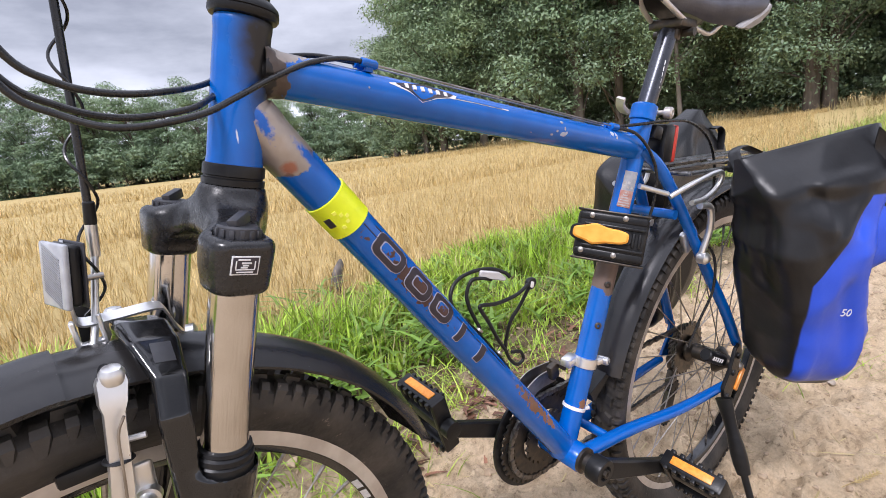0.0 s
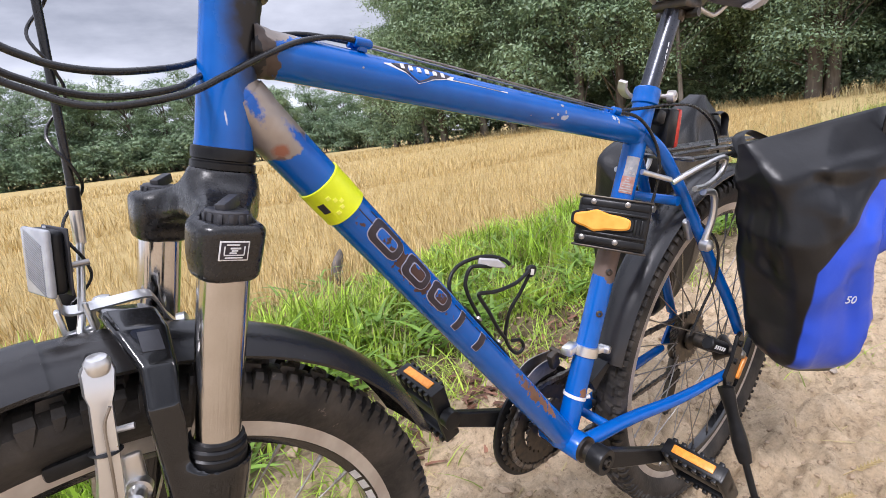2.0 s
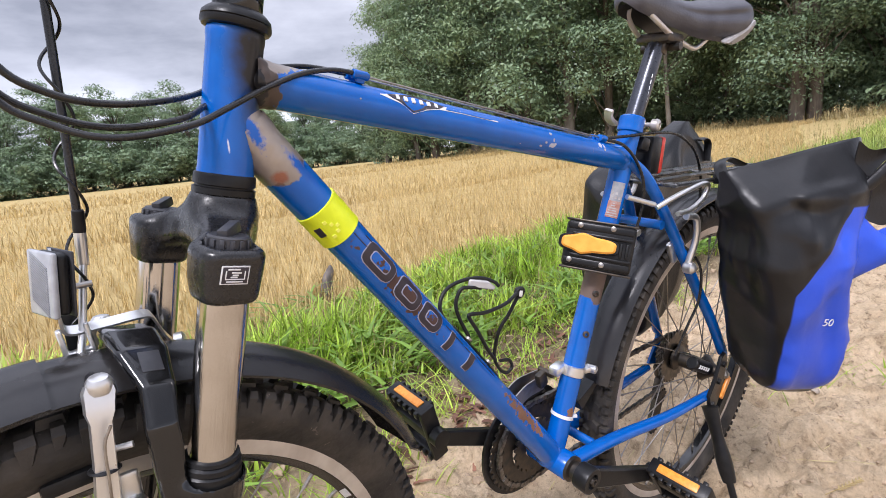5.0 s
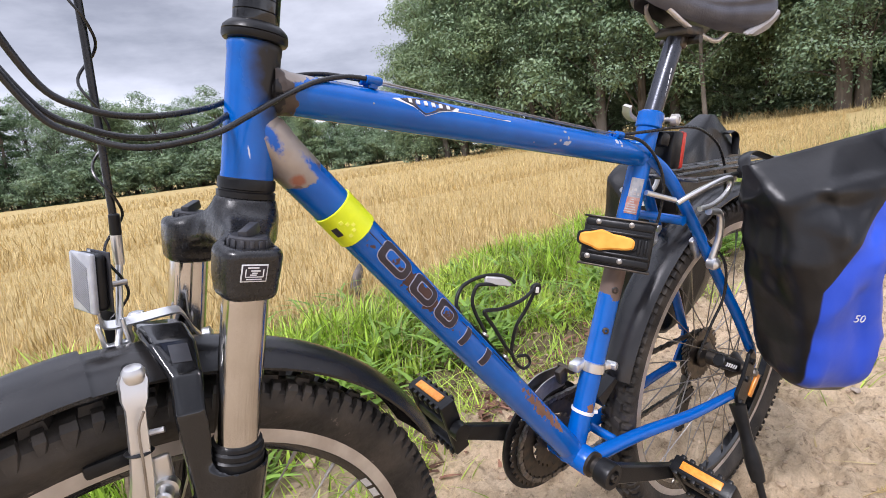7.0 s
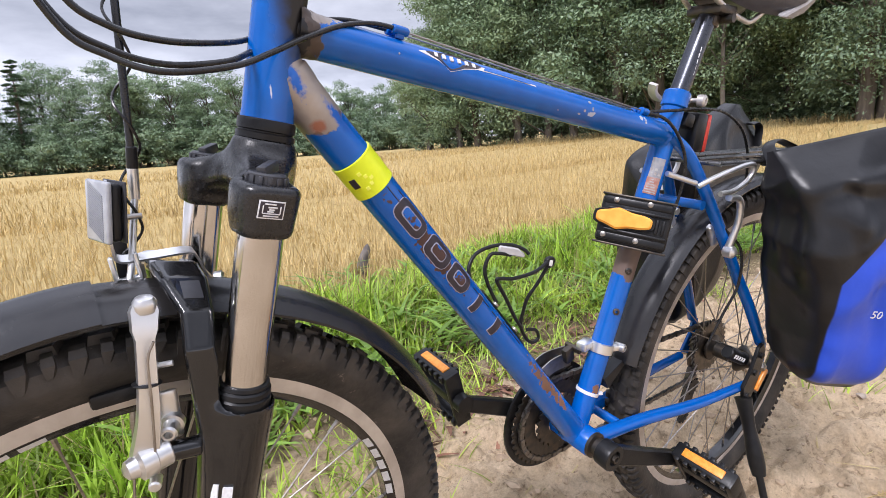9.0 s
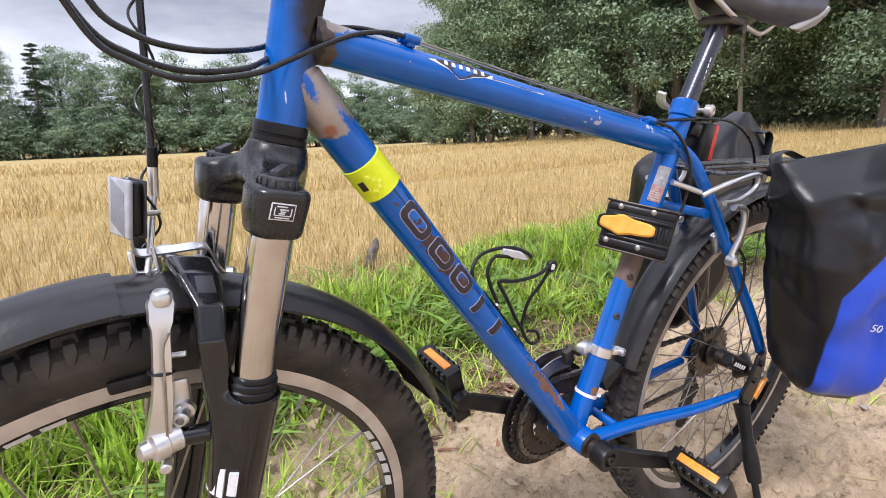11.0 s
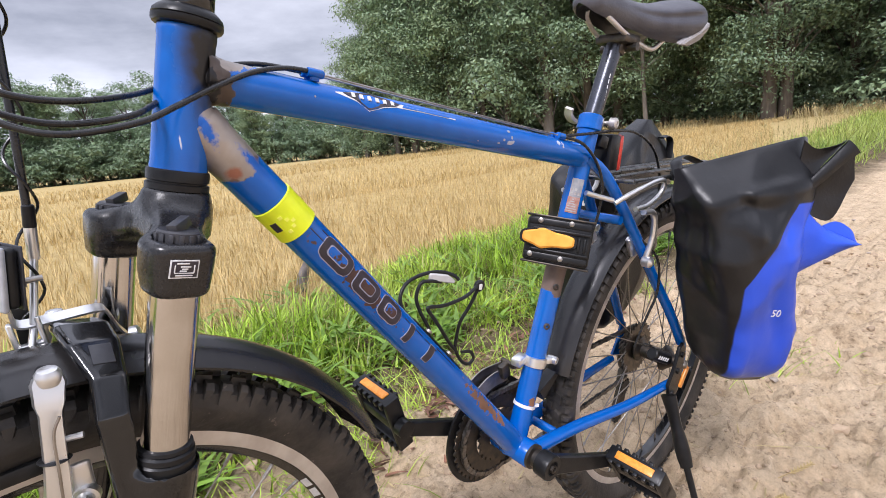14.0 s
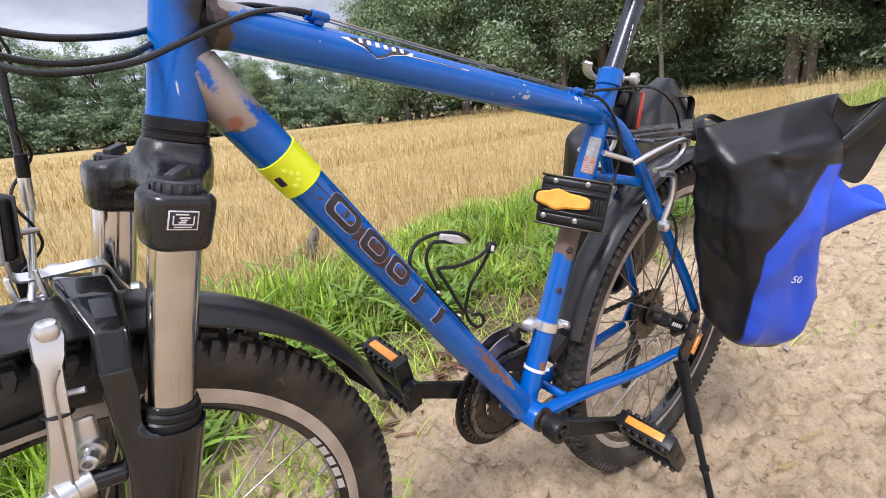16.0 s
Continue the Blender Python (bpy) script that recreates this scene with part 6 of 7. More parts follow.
other = thing("pannier_bag", "black waterproof pannier hanging behind the rear wheel", "pannier", BIKE, group="panniers")
lv2 = [
    [(0.470, 0.120, 0.040), (0.445, 0.190, 0.040), (0.352, 0.175, 0.045), (0.405, 0.105, 0.040)],
    [(0.560, 0.100, 0.075), (0.540, 0.205, 0.070), (0.330, 0.200, 0.078), (0.360, 0.085, 0.075)],
    [(0.630, 0.095, 0.190), (0.615, 0.215, 0.190), (0.315, 0.205, 0.190), (0.330, 0.080, 0.190)],
    [(0.660, 0.095, 0.310), (0.650, 0.220, 0.310), (0.310, 0.205, 0.300), (0.300, 0.078, 0.300)],
    [(0.690, 0.100, 0.390), (0.680, 0.195, 0.390), (0.320, 0.195, 0.395), (0.310, 0.082, 0.385)],
    [(0.632, 0.110, 0.440), (0.628, 0.160, 0.440), (0.455, 0.160, 0.440), (0.450, 0.100, 0.436)],
    [(0.572, 0.118, 0.485), (0.570, 0.138, 0.485), (0.548, 0.138, 0.487), (0.546, 0.116, 0.486)],
]
part("sack", bag_mesh(lv2, 9), bag_black, other, smooth=80)
part("strap", tube(spline([(0.580, 0.096, 0.446), (0.600, 0.094, 0.449), (0.616, 0.092, 0.436), (0.612, 0.09, 0.400)], 6), 0.004, 10, None, [(2.2, 0.5)] * 19), bag_black, other, "black webbing strap")

# ---- land ----
def rise(x, y):
    """Height of the land: a track, a verge and a field that climbs gently to the wood."""
    d = max(0.0, y - 3.0)
    far = math.hypot(x, d)
    return 0.018 * far * (1 - math.exp(-far / 25)) * (1 if y > 3 else math.exp(-(3 - y) / 40))


def bumps(x, y):
    p = Vector((x, y, 0))
    near = 0.016 * noise.noise(p * 1.7) + 0.009 * noise.noise(p * 5.1) + 0.014 * noise.noise(p * 12.0) - 0.026 * abs(noise.noise(p * 9.0 + Vector((3, 1, 7)))) + 0.020 * abs(noise.noise(p * 20.0)) + 0.008 * abs(noise.noise(p * 46.0)) + 0.004 * noise.noise(p * 85.0) + 0.008 * noise.noise(Vector((x * 3.5 + y * 2, y * 15, 5)))
    def plates(k, soft, seed):
        v = noise.noise(Vector((x * k * 0.8 + seed, y * k * 1.25, seed)))
        u = min(1, max(0, v / soft + 0.5))
        return u * u * (3 - 2 * u)
    if -1 < x < 4 and -1 < y < 1.6:
        near += 0.016 * plates(5.0, 0.08, 2.3) + 0.016 * plates(11.0, 0.14, 7.1) + 0.011 * plates(22.0, 0.22, 4.7) + 0.006 * plates(40.0, 0.3, 1.9) - 0.0245
    smooth_track = min(1, max(0, (-0.7 - y) / 0.8))
    near += smooth_track * (0.016 * noise.noise(p * 1.7) - near)
    verge = 0.05 * min(1, max(0, (y - 0.7) / 1.2))
    return near * (1 if y < 3 else 0.6) + verge - 0.006


def graded(lo, hi, fine_lo, fine_hi, step, grow):
    xs = list(np.arange(fine_lo, fine_hi, step))
    s, x = step, xs[-1]
    while x < hi:
        s *= grow
        x += s
        xs.append(x)
    s, x = step, xs[0]
    while x > lo:
        s *= grow
        x -= s
        xs.insert(0, x)
    return xs


gx = graded(-600, 600, -0.3, 1.9, 0.009, 1.10)
gy = graded(-600, 600, -0.5, 0.9, 0.009, 1.10)
gv = []
for gyy in gy:
    for gxx in gx:
        gv.append((gxx, gyy, rise(gxx, gyy) + bumps(gxx, gyy)))
nx = len(gx)
gf = [(j * nx + i, j * nx + i + 1, (j + 1) * nx + i + 1, (j + 1) * nx + i) for j in range(len(gy) - 1) for i in range(nx - 1)]
g_me = bpy.data.meshes.new("ground")
g_me.from_pydata(gv, [], gf)
g_me.polygons.foreach_set("use_smooth", [True] * len(gf))


def ground_material():
    m = bpy.data.materials.new("earth_and_stubble")
    m.use_nodes = True
    n, l = m.node_tree.nodes, m.node_tree.links
    b = n["Principled BSDF"]
    b.inputs["Roughness"].default_value = 0.95
    b.inputs["Specular IOR Level"].default_value = 0.2
    co = n.new("ShaderNodeTexCoord")

    def noise_of(scale, detail=6, rough=0.6, stretch=None):
        t = n.new("ShaderNodeTexNoise")
        t.inputs["Scale"].default_value, t.inputs["Detail"].default_value, t.inputs["Roughness"].default_value = scale, detail, rough
        if stretch:
            mp = n.new("ShaderNodeMapping")
            mp.inputs["Scale"].default_value = stretch
            l.new(co.outputs["Object"], mp.inputs[0])
            l.new(mp.outputs[0], t.inputs["Vector"])
        else:
            l.new(co.outputs["Object"], t.inputs["Vector"])
        return t.outputs[0]

    def ramp(src, stops):
        r = n.new("ShaderNodeValToRGB")
        els = r.color_ramp.elements
        while len(els) < len(stops):
            els.new(0.5)
        for el, (p, c) in zip(els, stops):
            el.position, el.color = p, rgb(c)
        l.new(src, r.inputs[0])
        return r.outputs[0]

    def mix(fac, a, c):
        x = n.new("ShaderNodeMixRGB")
        l.new(fac, x.inputs[0])
        l.new(a, x.inputs[1])
        l.new(c, x.inputs[2])
        return x.outputs[0]

    # darkest stop: brown soil, with some of the cracks' shade put into the colour
    dirt = ramp(noise_of(9, 10, 0.72), [(0.32, (0.25, 0.178, 0.112)), (0.43, (0.53, 0.412, 0.275)), (0.7, (0.68, 0.545, 0.385))])
    specks = ramp(noise_of(160, 3, 0.7), [(0.3, (0.74, 0.72, 0.70)), (0.62, (1.06, 1.04, 1.0))])
    dm = n.new("ShaderNodeMixRGB")
    dm.blend_type, dm.inputs[0].default_value = "MULTIPLY", 0.7
    l.new(dirt, dm.inputs[1])
    l.new(specks, dm.inputs[2])
    # dark noise patches multiplied in, painting the shade that lies in cracks
    crumbs = ramp(noise_of(42, 9, 0.8), [(0.36, (0.36, 0.32, 0.28)), (0.45, (0.95, 0.94, 0.93)), (0.66, (1.15, 1.13, 1.10))])
    d2 = n.new("ShaderNodeMixRGB")
    d2.blend_type, d2.inputs[0].default_value = "MULTIPLY", 0.85
    l.new(dm.outputs[0], d2.inputs[1])
    l.new(crumbs, d2.inputs[2])
    dm = d2
    verge = ramp(noise_of(6, 8), [(0.35, (0.075, 0.055, 0.032)), (0.6, (0.17, 0.13, 0.075))])
    straw = ramp(noise_of(3.5, 10, 0.75, (1.6, 0.5, 1)), [(0.3, (0.305, 0.217, 0.085)), (0.52, (0.455, 0.343, 0.150)), (0.72, (0.565, 0.445, 0.215))])
    sep = n.new("ShaderNodeSeparateXYZ")
    l.new(co.outputs["Object"], sep.inputs[0])

    def edge(at, width, wobble):
        a = n.new("ShaderNodeMath")
        a.operation = "MULTIPLY_ADD"
        l.new(noise_of(2.3, 5), a.inputs[0])
        a.inputs[1].default_value = wobble
        l.new(sep.outputs[1], a.inputs[2])
        r = n.new("ShaderNodeMapRange")
        r.inputs["From Min"].default_value, r.inputs["From Max"].default_value = at + wobble / 2, at + width + wobble / 2
        l.new(a.outputs[0], r.inputs[0])
        return r.outputs[0]

    col = mix(edge(0.50, 0.35, 0.6), dm.outputs[0], verge)
    col = mix(edge(1.95, 0.3, 0.5), col, straw)
    l.new(col, b.inputs["Base Color"])
    bp = n.new("ShaderNodeBump")
    bp.inputs["Strength"].default_value, bp.inputs["Distance"].default_value = 0.9, 0.018
    l.new(noise_of(30, 10, 0.78), bp.inputs["Height"])
    l.new(bp.outputs[0], b.inputs["Normal"])
    return m


g_me.materials.append(ground_material())
ground = tagged(new("ground", g_me), "dry brown dirt track, grass verge and cut grain field", "ground", kind="structure")


def strands(name, places, mat, bend, seg=3):
    """Thin tapered blades from rows (x, y, z, length, heading, lean)."""
    places = np.asarray(places)
    k = len(places)
    ts = np.linspace(0, 1, seg + 1)
    hx, hy = np.cos(places[:, 4]), np.sin(places[:, 4])
    L, lean = places[:, 3], places[:, 5]
    verts = np.zeros((k, (seg + 1) * 2, 3))
    for i, t in enumerate(ts):
        out = L * (lean * t + bend * lean * t * t)
        up = L * (t - 0.35 * bend * lean * t * t * t)
        w = places[:, 6] * (1 - 0.9 * t ** 1.6)
        for s in (0, 1):
            sg = (s - 0.5)
            verts[:, i * 2 + s, 0] = places[:, 0] + hx * out - hy * sg * w
            verts[:, i * 2 + s, 1] = places[:, 1] + hy * out + hx * sg * w
            verts[:, i * 2 + s, 2] = places[:, 2] + up
    faces = []
    base = np.arange(k)[:, None] * (seg + 1) * 2
    for i in range(seg):
        q = np.array([i * 2, i * 2 + 1, i * 2 + 3, i * 2 + 2])
        faces.append(base + q)
    faces = np.concatenate(faces)
    me = bpy.data.meshes.new(name)
    me.vertices.add(k * (seg + 1) * 2)
    me.vertices.foreach_set("co", verts.ravel())
    me.loops.add(len(faces) * 4)
    me.loops.foreach_set("vertex_index", faces.ravel().astype(np.int32))
    me.polygons.add(len(faces))
    me.polygons.foreach_set("loop_start", np.arange(len(faces), dtype=np.int32) * 4)
    me.update(calc_edges=True)
    me.polygons.foreach_set("use_smooth", [True] * len(faces))
    me.materials.append(mat)
    return new(name, me)


rng = np.random.default_rng(7)
grass_green = material("grass_blade", (0.28, 0.43, 0.038), 0.4, second=(0.50, 0.61, 0.10), scale=1.6, amount=0.6, per_piece=0.6, translucent=0.4)
grass_dry = material("dry_grass", (0.36, 0.28, 0.13), 0.8, second=(0.5, 0.42, 0.22), scale=3, per_piece=0.35, translucent=0.25)
straw_mat = material("straw", (0.445, 0.322, 0.125), 0.65, second=(0.62, 0.48, 0.225), scale=5, per_piece=0.30, translucent=0.2)


def verge_edge(x):
    return 0.85 - 0.30 * min(1, max(0, (-0.15 - x) / 0.35)) + 0.22 * noise.noise(Vector((x * 0.9, 3.1, 0))) + 0.12 * noise.noise(Vector((x * 3.1, 9, 0)))


def verge_far(x):
    base = float(np.interp(x, (-16, -1, -0.3, 0.15, 0.9, 1.8, 2.5, 6, 12, 26), (3.0, 2.25, 2.0, 1.75, 1.95, 2.35, 2.2, 2.1, 2.8, 4.2)))
    return base + 0.16 * noise.noise(Vector((x * 1.7, 17.0, 0)))


def grass_rows(count, x0, x1, lo, hi, length, width, clump=0.75, power=1.0):
    rows = []
    while len(rows) < count:
        x = x0 + (x1 - x0) * rng.random() ** power
        y = 0.55 + (1.9 if x < 5 else 3.6) * rng.random()
        a, b2 = verge_edge(x), verge_far(x)
        if not a < y < b2:
            continue
        c = noise.noise(Vector((x * 2.6, y * 2.6, 4)))
        inside = min(1, (y - a) / 0.5, 0.25 + (b2 - y) / 0.35)
        if c < -0.25 + 0.5 * (1 - inside) and rng.random() < clump:
            continue
        h = (lo + (hi - lo) * rng.random()) * length * (0.35 + 0.65 * inside) * (0.85 + 0.6 * c)
        rows.append((x, y, rise(x, y) + bumps(x, y) - 0.01, max(0.03, h), rng.random() * 6.283, 0.1 + 0.75 * rng.random() ** 1.5, width * (0.6 + 0.8 * rng.random())))
    return rows


tagged(strands("grass", grass_rows(23000, -1.6, 5.0, 0.35, 1.0, 0.255, 0.0125, power=1.2), grass_green, 0.7), "lush green grass along the field edge", "grass", kind="stuff")
grass_far = material("far_grass_blade", (0.22, 0.33, 0.05), 0.45, second=(0.42, 0.47, 0.12), scale=0.8, amount=0.6, per_piece=0.5, translucent=0.35)
tagged(strands("grass", grass_rows(9000, 4.0, 26.0, 0.5, 1.0, 0.40, 0.015, power=1.3), grass_far, 0.7), "lush green grass along the field edge", "grass", kind="stuff")
tagged(strands("grass", grass_rows(15000, -1.5, -12.0, 0.5, 1.0, 0.32, 0.014, power=1.5), grass_green, 0.7), "lush green grass along the field edge", "grass", kind="stuff")
dry_rows = grass_rows(4500, -1.4, 5.0, 0.3, 1.0, 0.30, 0.004)
tagged(strands("dry_grass", dry_rows, grass_dry, 0.9), "withered straw-coloured grass stems on the verge", "grass", kind="stuff")


def stubble_rows(count, y0, y1, length, width, spread):
    rows = []
    while len(rows) < count:
        y = y0 + (y1 - y0) * rng.random() ** 1.5
        x = -0.35 * y - 1 + (spread * y + 3) * rng.random()
        if y < verge_far(x) - 0.05:
            continue
        x = round(x / 0.13) * 0.13 + 0.03 * rng.standard_normal()
        rows.append((x, y, rise(x, y) + bumps(x, y) - 0.01, length * (0.4 + 0.7 * rng.random()), rng.random() * 6.283, 0.08 + 0.75 * rng.random() ** 1.8, width * (0.6 + 0.8 * rng.random())))
    return rows


tagged(strands("stubble", stubble_rows(60000, 1.7, 9.0, 0.17, 0.0065, 3.6), straw_mat, 0.2, 2), "pale golden cut grain stubble standing in rows", "stubble", kind="stuff")
tagged(strands("stubble", stubble_rows(24000, 24.0, 44.0, 0.24, 0.045, 3.2), straw_mat, 0.2, 2), "pale golden cut grain stubble standing in rows", "stubble", kind="stuff")
tagged(strands("stubble", stubble_rows(52000, 8.0, 26.0, 0.22, 0.016, 3.9), straw_mat, 0.2, 2), "pale golden cut grain stubble standing in rows", "stubble", kind="stuff")


# clods and stones on the track, straw litter, tufts
def clods(count, x0, x1, y0, y1, lo, hi, mat, name, label, category, seed):
    r = np.random.default_rng(seed)
    base = bmesh.new()
    bmesh.ops.create_icosphere(base, subdivisions=1, radius=1)
    bv = np.array([v.co[:] for v in base.verts])
    bf = np.array([[v.index for v in f.verts] for f in base.faces])
    base.free()
    vs, fs = [], []
    for i in range(count):
        x, y = x0 + (x1 - x0) * r.random(), y0 + (y1 - y0) * r.random()
        s = lo + (hi - lo) * r.random() ** 4
        q = bv * (1 + 0.35 * r.standard_normal((len(bv), 1)) * 0.6) * s * np.array([1, 0.7 + 0.5 * r.random(), 0.45 + 0.3 * r.random()])
        a = r.random() * 6.28
        rot = np.array([[math.cos(a), -math.sin(a), 0], [math.sin(a), math.cos(a), 0], [0, 0, 1]])
        vs.append(q @ rot.T + np.array([x, y, rise(x, y) + bumps(x, y) + s * 0.05]))
        fs.append(bf + i * len(bv))
    me = bpy.data.meshes.new(name)
    me.from_pydata(np.concatenate(vs).tolist(), [], np.concatenate(fs).tolist())
    me.materials.append(mat)
    return tagged(new(name, me), label, category, kind="stuff")


clod_mat = material("dry_clod", (0.31, 0.225, 0.145), 0.95, second=(0.41, 0.31, 0.205), scale=60, bump=0.5, bump_scale=150, per_piece=0.15)
stone_mat = material("pebble", (0.30, 0.25, 0.20), 0.9, second=(0.42, 0.35, 0.285), scale=50, bump=0.3, bump_scale=120, per_piece=0.35)
clods(9000, -0.7, 3.4, -0.7, 1.3, 0.0015, 0.009, clod_mat, "dirt_clods", "dry crumbs of earth scattered on the track", "earth clods", 3)
clods(700, -0.5, 3.4, -0.7, 1.2, 0.005, 0.024, clod_mat, "dirt_clods", "dry lumps of earth scattered on the track", "earth clods", 8)
clods(34, -0.6, 4.0, -0.7, 1.1, 0.003, 0.014, stone_mat, "pebbles", "small pale stones lying on the dirt track", "pebbles", 4)

lit = []
while len(lit) < 2600:
    x, y = -0.8 + 4.4 * rng.random(), -0.6 + 2.2 * rng.random()
    if y < 0.45 and rng.random() < 0.86:
        continue
    z = rise(x, y) + bumps(x, y) + 0.004
    lit.append((x, y, z, 0.004 + 0.002 * rng.random(), rng.random() * 6.283, 6 + 14 * rng.random() ** 1.5, 0.002 + 0.002 * rng.random()))
tagged(strands("straw_litter", lit, grass_dry, 0.0, 2), "fallen straw and withered stems on the earth", "straw", kind="stuff")
leaf_rng, leaf_rows = np.random.default_rng(21), []
for cx, cy, n2, spread in [(0.42, 0.62, 70, 0.12), (0.62, 0.66, 90, 0.12), (0.20, 0.60, 40, 0.14), (0.9, 0.72, 50, 0.16), (1.4, 0.75, 30, 0.2)]:
    for i in range(n2):
        x, y = cx + spread * leaf_rng.standard_normal(), cy + 0.7 * spread * leaf_rng.standard_normal()
        leaf_rows.append((x, y, rise(x, y) + bumps(x, y) + 0.004 + 0.006 * leaf_rng.random(), 0.010 + 0.012 * leaf_rng.random(), leaf_rng.random() * 6.283, 1.2 + 1.6 * leaf_rng.random(), 0.010 + 0.012 * leaf_rng.random()))
tagged(strands("leaf_litter", leaf_rows, material("dead_leaf", (0.10, 0.042, 0.026), 0.7, second=(0.20, 0.095, 0.055), scale=30, per_piece=0.5), 0.6), "withered reddish-brown leaves at the foot of the grass", "leaf litter", kind="stuff")
tuft = []
for cx, cy, n2 in [(0.55, 0.62, 120), (0.8, 0.78, 140), (0.35, 0.75, 160), (1.15, 0.85, 150), (1.15, 0.02, 40), (0.1, 0.62, 160), (1.7, 0.72, 120), (1.313, -0.074, 46), (-0.1, 0.55, 160), (-0.35, 0.5, 160), (-0.3, 0.2, 60), (-0.55, 0.35, 110), (-0.6, 0.1, 60), (-0.75, 0.3, 120), (-0.15, 0.30, 40)]:
    for i in range(n2):
        x, y = cx + 0.10 * rng.standard_normal(), cy + 0.08 * rng.standard_normal()
        short = 0.45 if cy < 0 else 1
        tuft.append((x, y, rise(x, y) + bumps(x, y) - 0.004, (0.03 + 0.07 * rng.random()) * short, rng.random() * 6.283, 0.2 + 0.9 * rng.random(), 0.003 + 0.004 * rng.random()))
tagged(strands("grass_tufts", tuft, grass_green, 0.7), "thin green grass tufts growing through the dirt", "grass", kind="stuff")
# broad weeds among the grass
weed = []
for i in range(380):
    x = -0.6 + 3.6 * rng.random()
    y = verge_edge(x) + 0.05 + 1.1 * rng.random() ** 1.5
    for k in range(5):
        weed.append((x + 0.02 * rng.standard_normal(), y + 0.02 * rng.standard_normal(), rise(x, y) + bumps(x, y) + 0.10 * rng.random(), 0.035 + 0.05 * rng.random(), rng.random() * 6.283, 0.8 + 0.8 * rng.random(), 0.014 + 0.014 * rng.random()))
weed_green = material("weed_leaf", (0.19, 0.31, 0.04), 0.45, second=(0.20, 0.34, 0.06), scale=8, per_piece=0.35, translucent=0.35)
tagged(strands("weeds", weed, weed_green, 0.9), "low broad-leaved weeds at the foot of the grass", "weeds", kind="stuff")
# tall seeding stems along the field edge further down the track
stem = []
for i in range(330):
    x = 4 + 20 * rng.random() ** 1.4
    y = verge_far(x) - 0.2 + 0.7 * rng.standard_normal() * 0.5
    h = 0.28 + 0.34 * rng.random()
    hd, z = rng.random() * 6.283, rise(x, y) + bumps(x, y)
    lean = 0.05 + 0.2 * rng.random()
    stem.append((x, y, z, h, hd, lean, 0.002 + 0.0003 * x))
    for k in range(7):
        u = 0.62 + 0.06 * k
        stem.append((x + math.cos(hd) * h * lean * u, y + math.sin(hd) * h * lean * u, z + h * u, 0.03 + 0.03 * rng.random(), rng.random() * 6.283, 0.8, 0.003 + 0.0004 * x))
weed_brown = material("seeding_weed", (0.36, 0.29, 0.13), 0.8, second=(0.46, 0.42, 0.18), scale=3, per_piece=0.4, translucent=0.25)
tagged(strands("seeding_weeds", stem, weed_brown, 0.3), "tall brownish seeding weeds along the field edge", "weeds", kind="stuff")

# a dark stone at the field edge and two fallen ears on the track
dark_stone = material("field_stone", (0.10, 0.085, 0.075), 0.85, second=(0.20, 0.17, 0.15), scale=25, bump=0.5, bump_scale=90)
bm = bmesh.new()
bmesh.ops.create_icosphere(bm, subdivisions=3, radius=1)
for v in bm.verts:
    v.co *= 1 + 0.16 * noise.noise(v.co * 1.7) + 0.05 * noise.noise(v.co * 5)
bmesh.ops.scale(bm, vec=(0.040, 0.026, 0.13), verts=bm.verts)
tagged(part("field_stone", bm, dark_stone, None, m=pose(0.62, 2.13, rise(0.62, 2.13) + 0.13, 0, 24, 20)), "dark upright stone standing in the field edge grass", "stone")


def ear(x0, y0, x1, y1):
    """A dry grain ear lying flat: stalk with two rows of husks."""
    a, b = V((x0, y0, 0)), V((x1, y1, 0))
    d = (b - a).normalized()
    side = V((-d.y, d.x, 0))
    t = thing("grain_ear", "dry golden grain ear lying on the dirt track", "grain ear", Matrix.Translation((0, 0, 0.012)), group="grain ears")
    part("stalk", tube(along(a, b, 6), 0.0009, 6), straw_mat, t)
    n = 14
    first = None
    for i in range(n):
        p = a.lerp(b, 0.42 + 0.56 * i / n)
        q = (d + side * (0.75 if i % 2 else -0.75)).normalized()
        m = axes(p, q, V((0, 0, 1))) @ Matrix.Translation((0.006, 0, 0))
        if first is None:
            own = bmesh.new()
            bmesh.ops.create_icosphere(own, subdivisions=1, radius=1)
            bmesh.ops.scale(own, vec=(0.0070, 0.0016, 0.0018), verts=own.verts)
            first = part("husk", own, straw_mat, t, m=m)
        else:
            same("husk", first, t, m)


ear(0.606, -0.225, 0.730, -0.269)
ear(0.501, -0.229, 0.575, -0.26)

# tall withered grass along the foot of the wood
foot = []
for i in range(9000):
    az = radians(40 + 50 * rng.random())
    dist = 47.5 - 0.265 * (math.degrees(az) - 30) + 1.6 * rng.standard_normal()
    x, y = -0.53 + dist * math.sin(az), -0.5 + dist * math.cos(az)
    foot.append((x, y, rise(x, y) - 0.02, 0.25 + 0.55 * rng.random() ** 1.8, rng.random() * 6.283, 0.1 + 0.6 * rng.random(), 0.018 + 0.022 * rng.random()))
tagged(strands("dry_grass", foot, grass_dry, 0.5), "tall withered grass along the foot of the wood", "grass", kind="stuff")

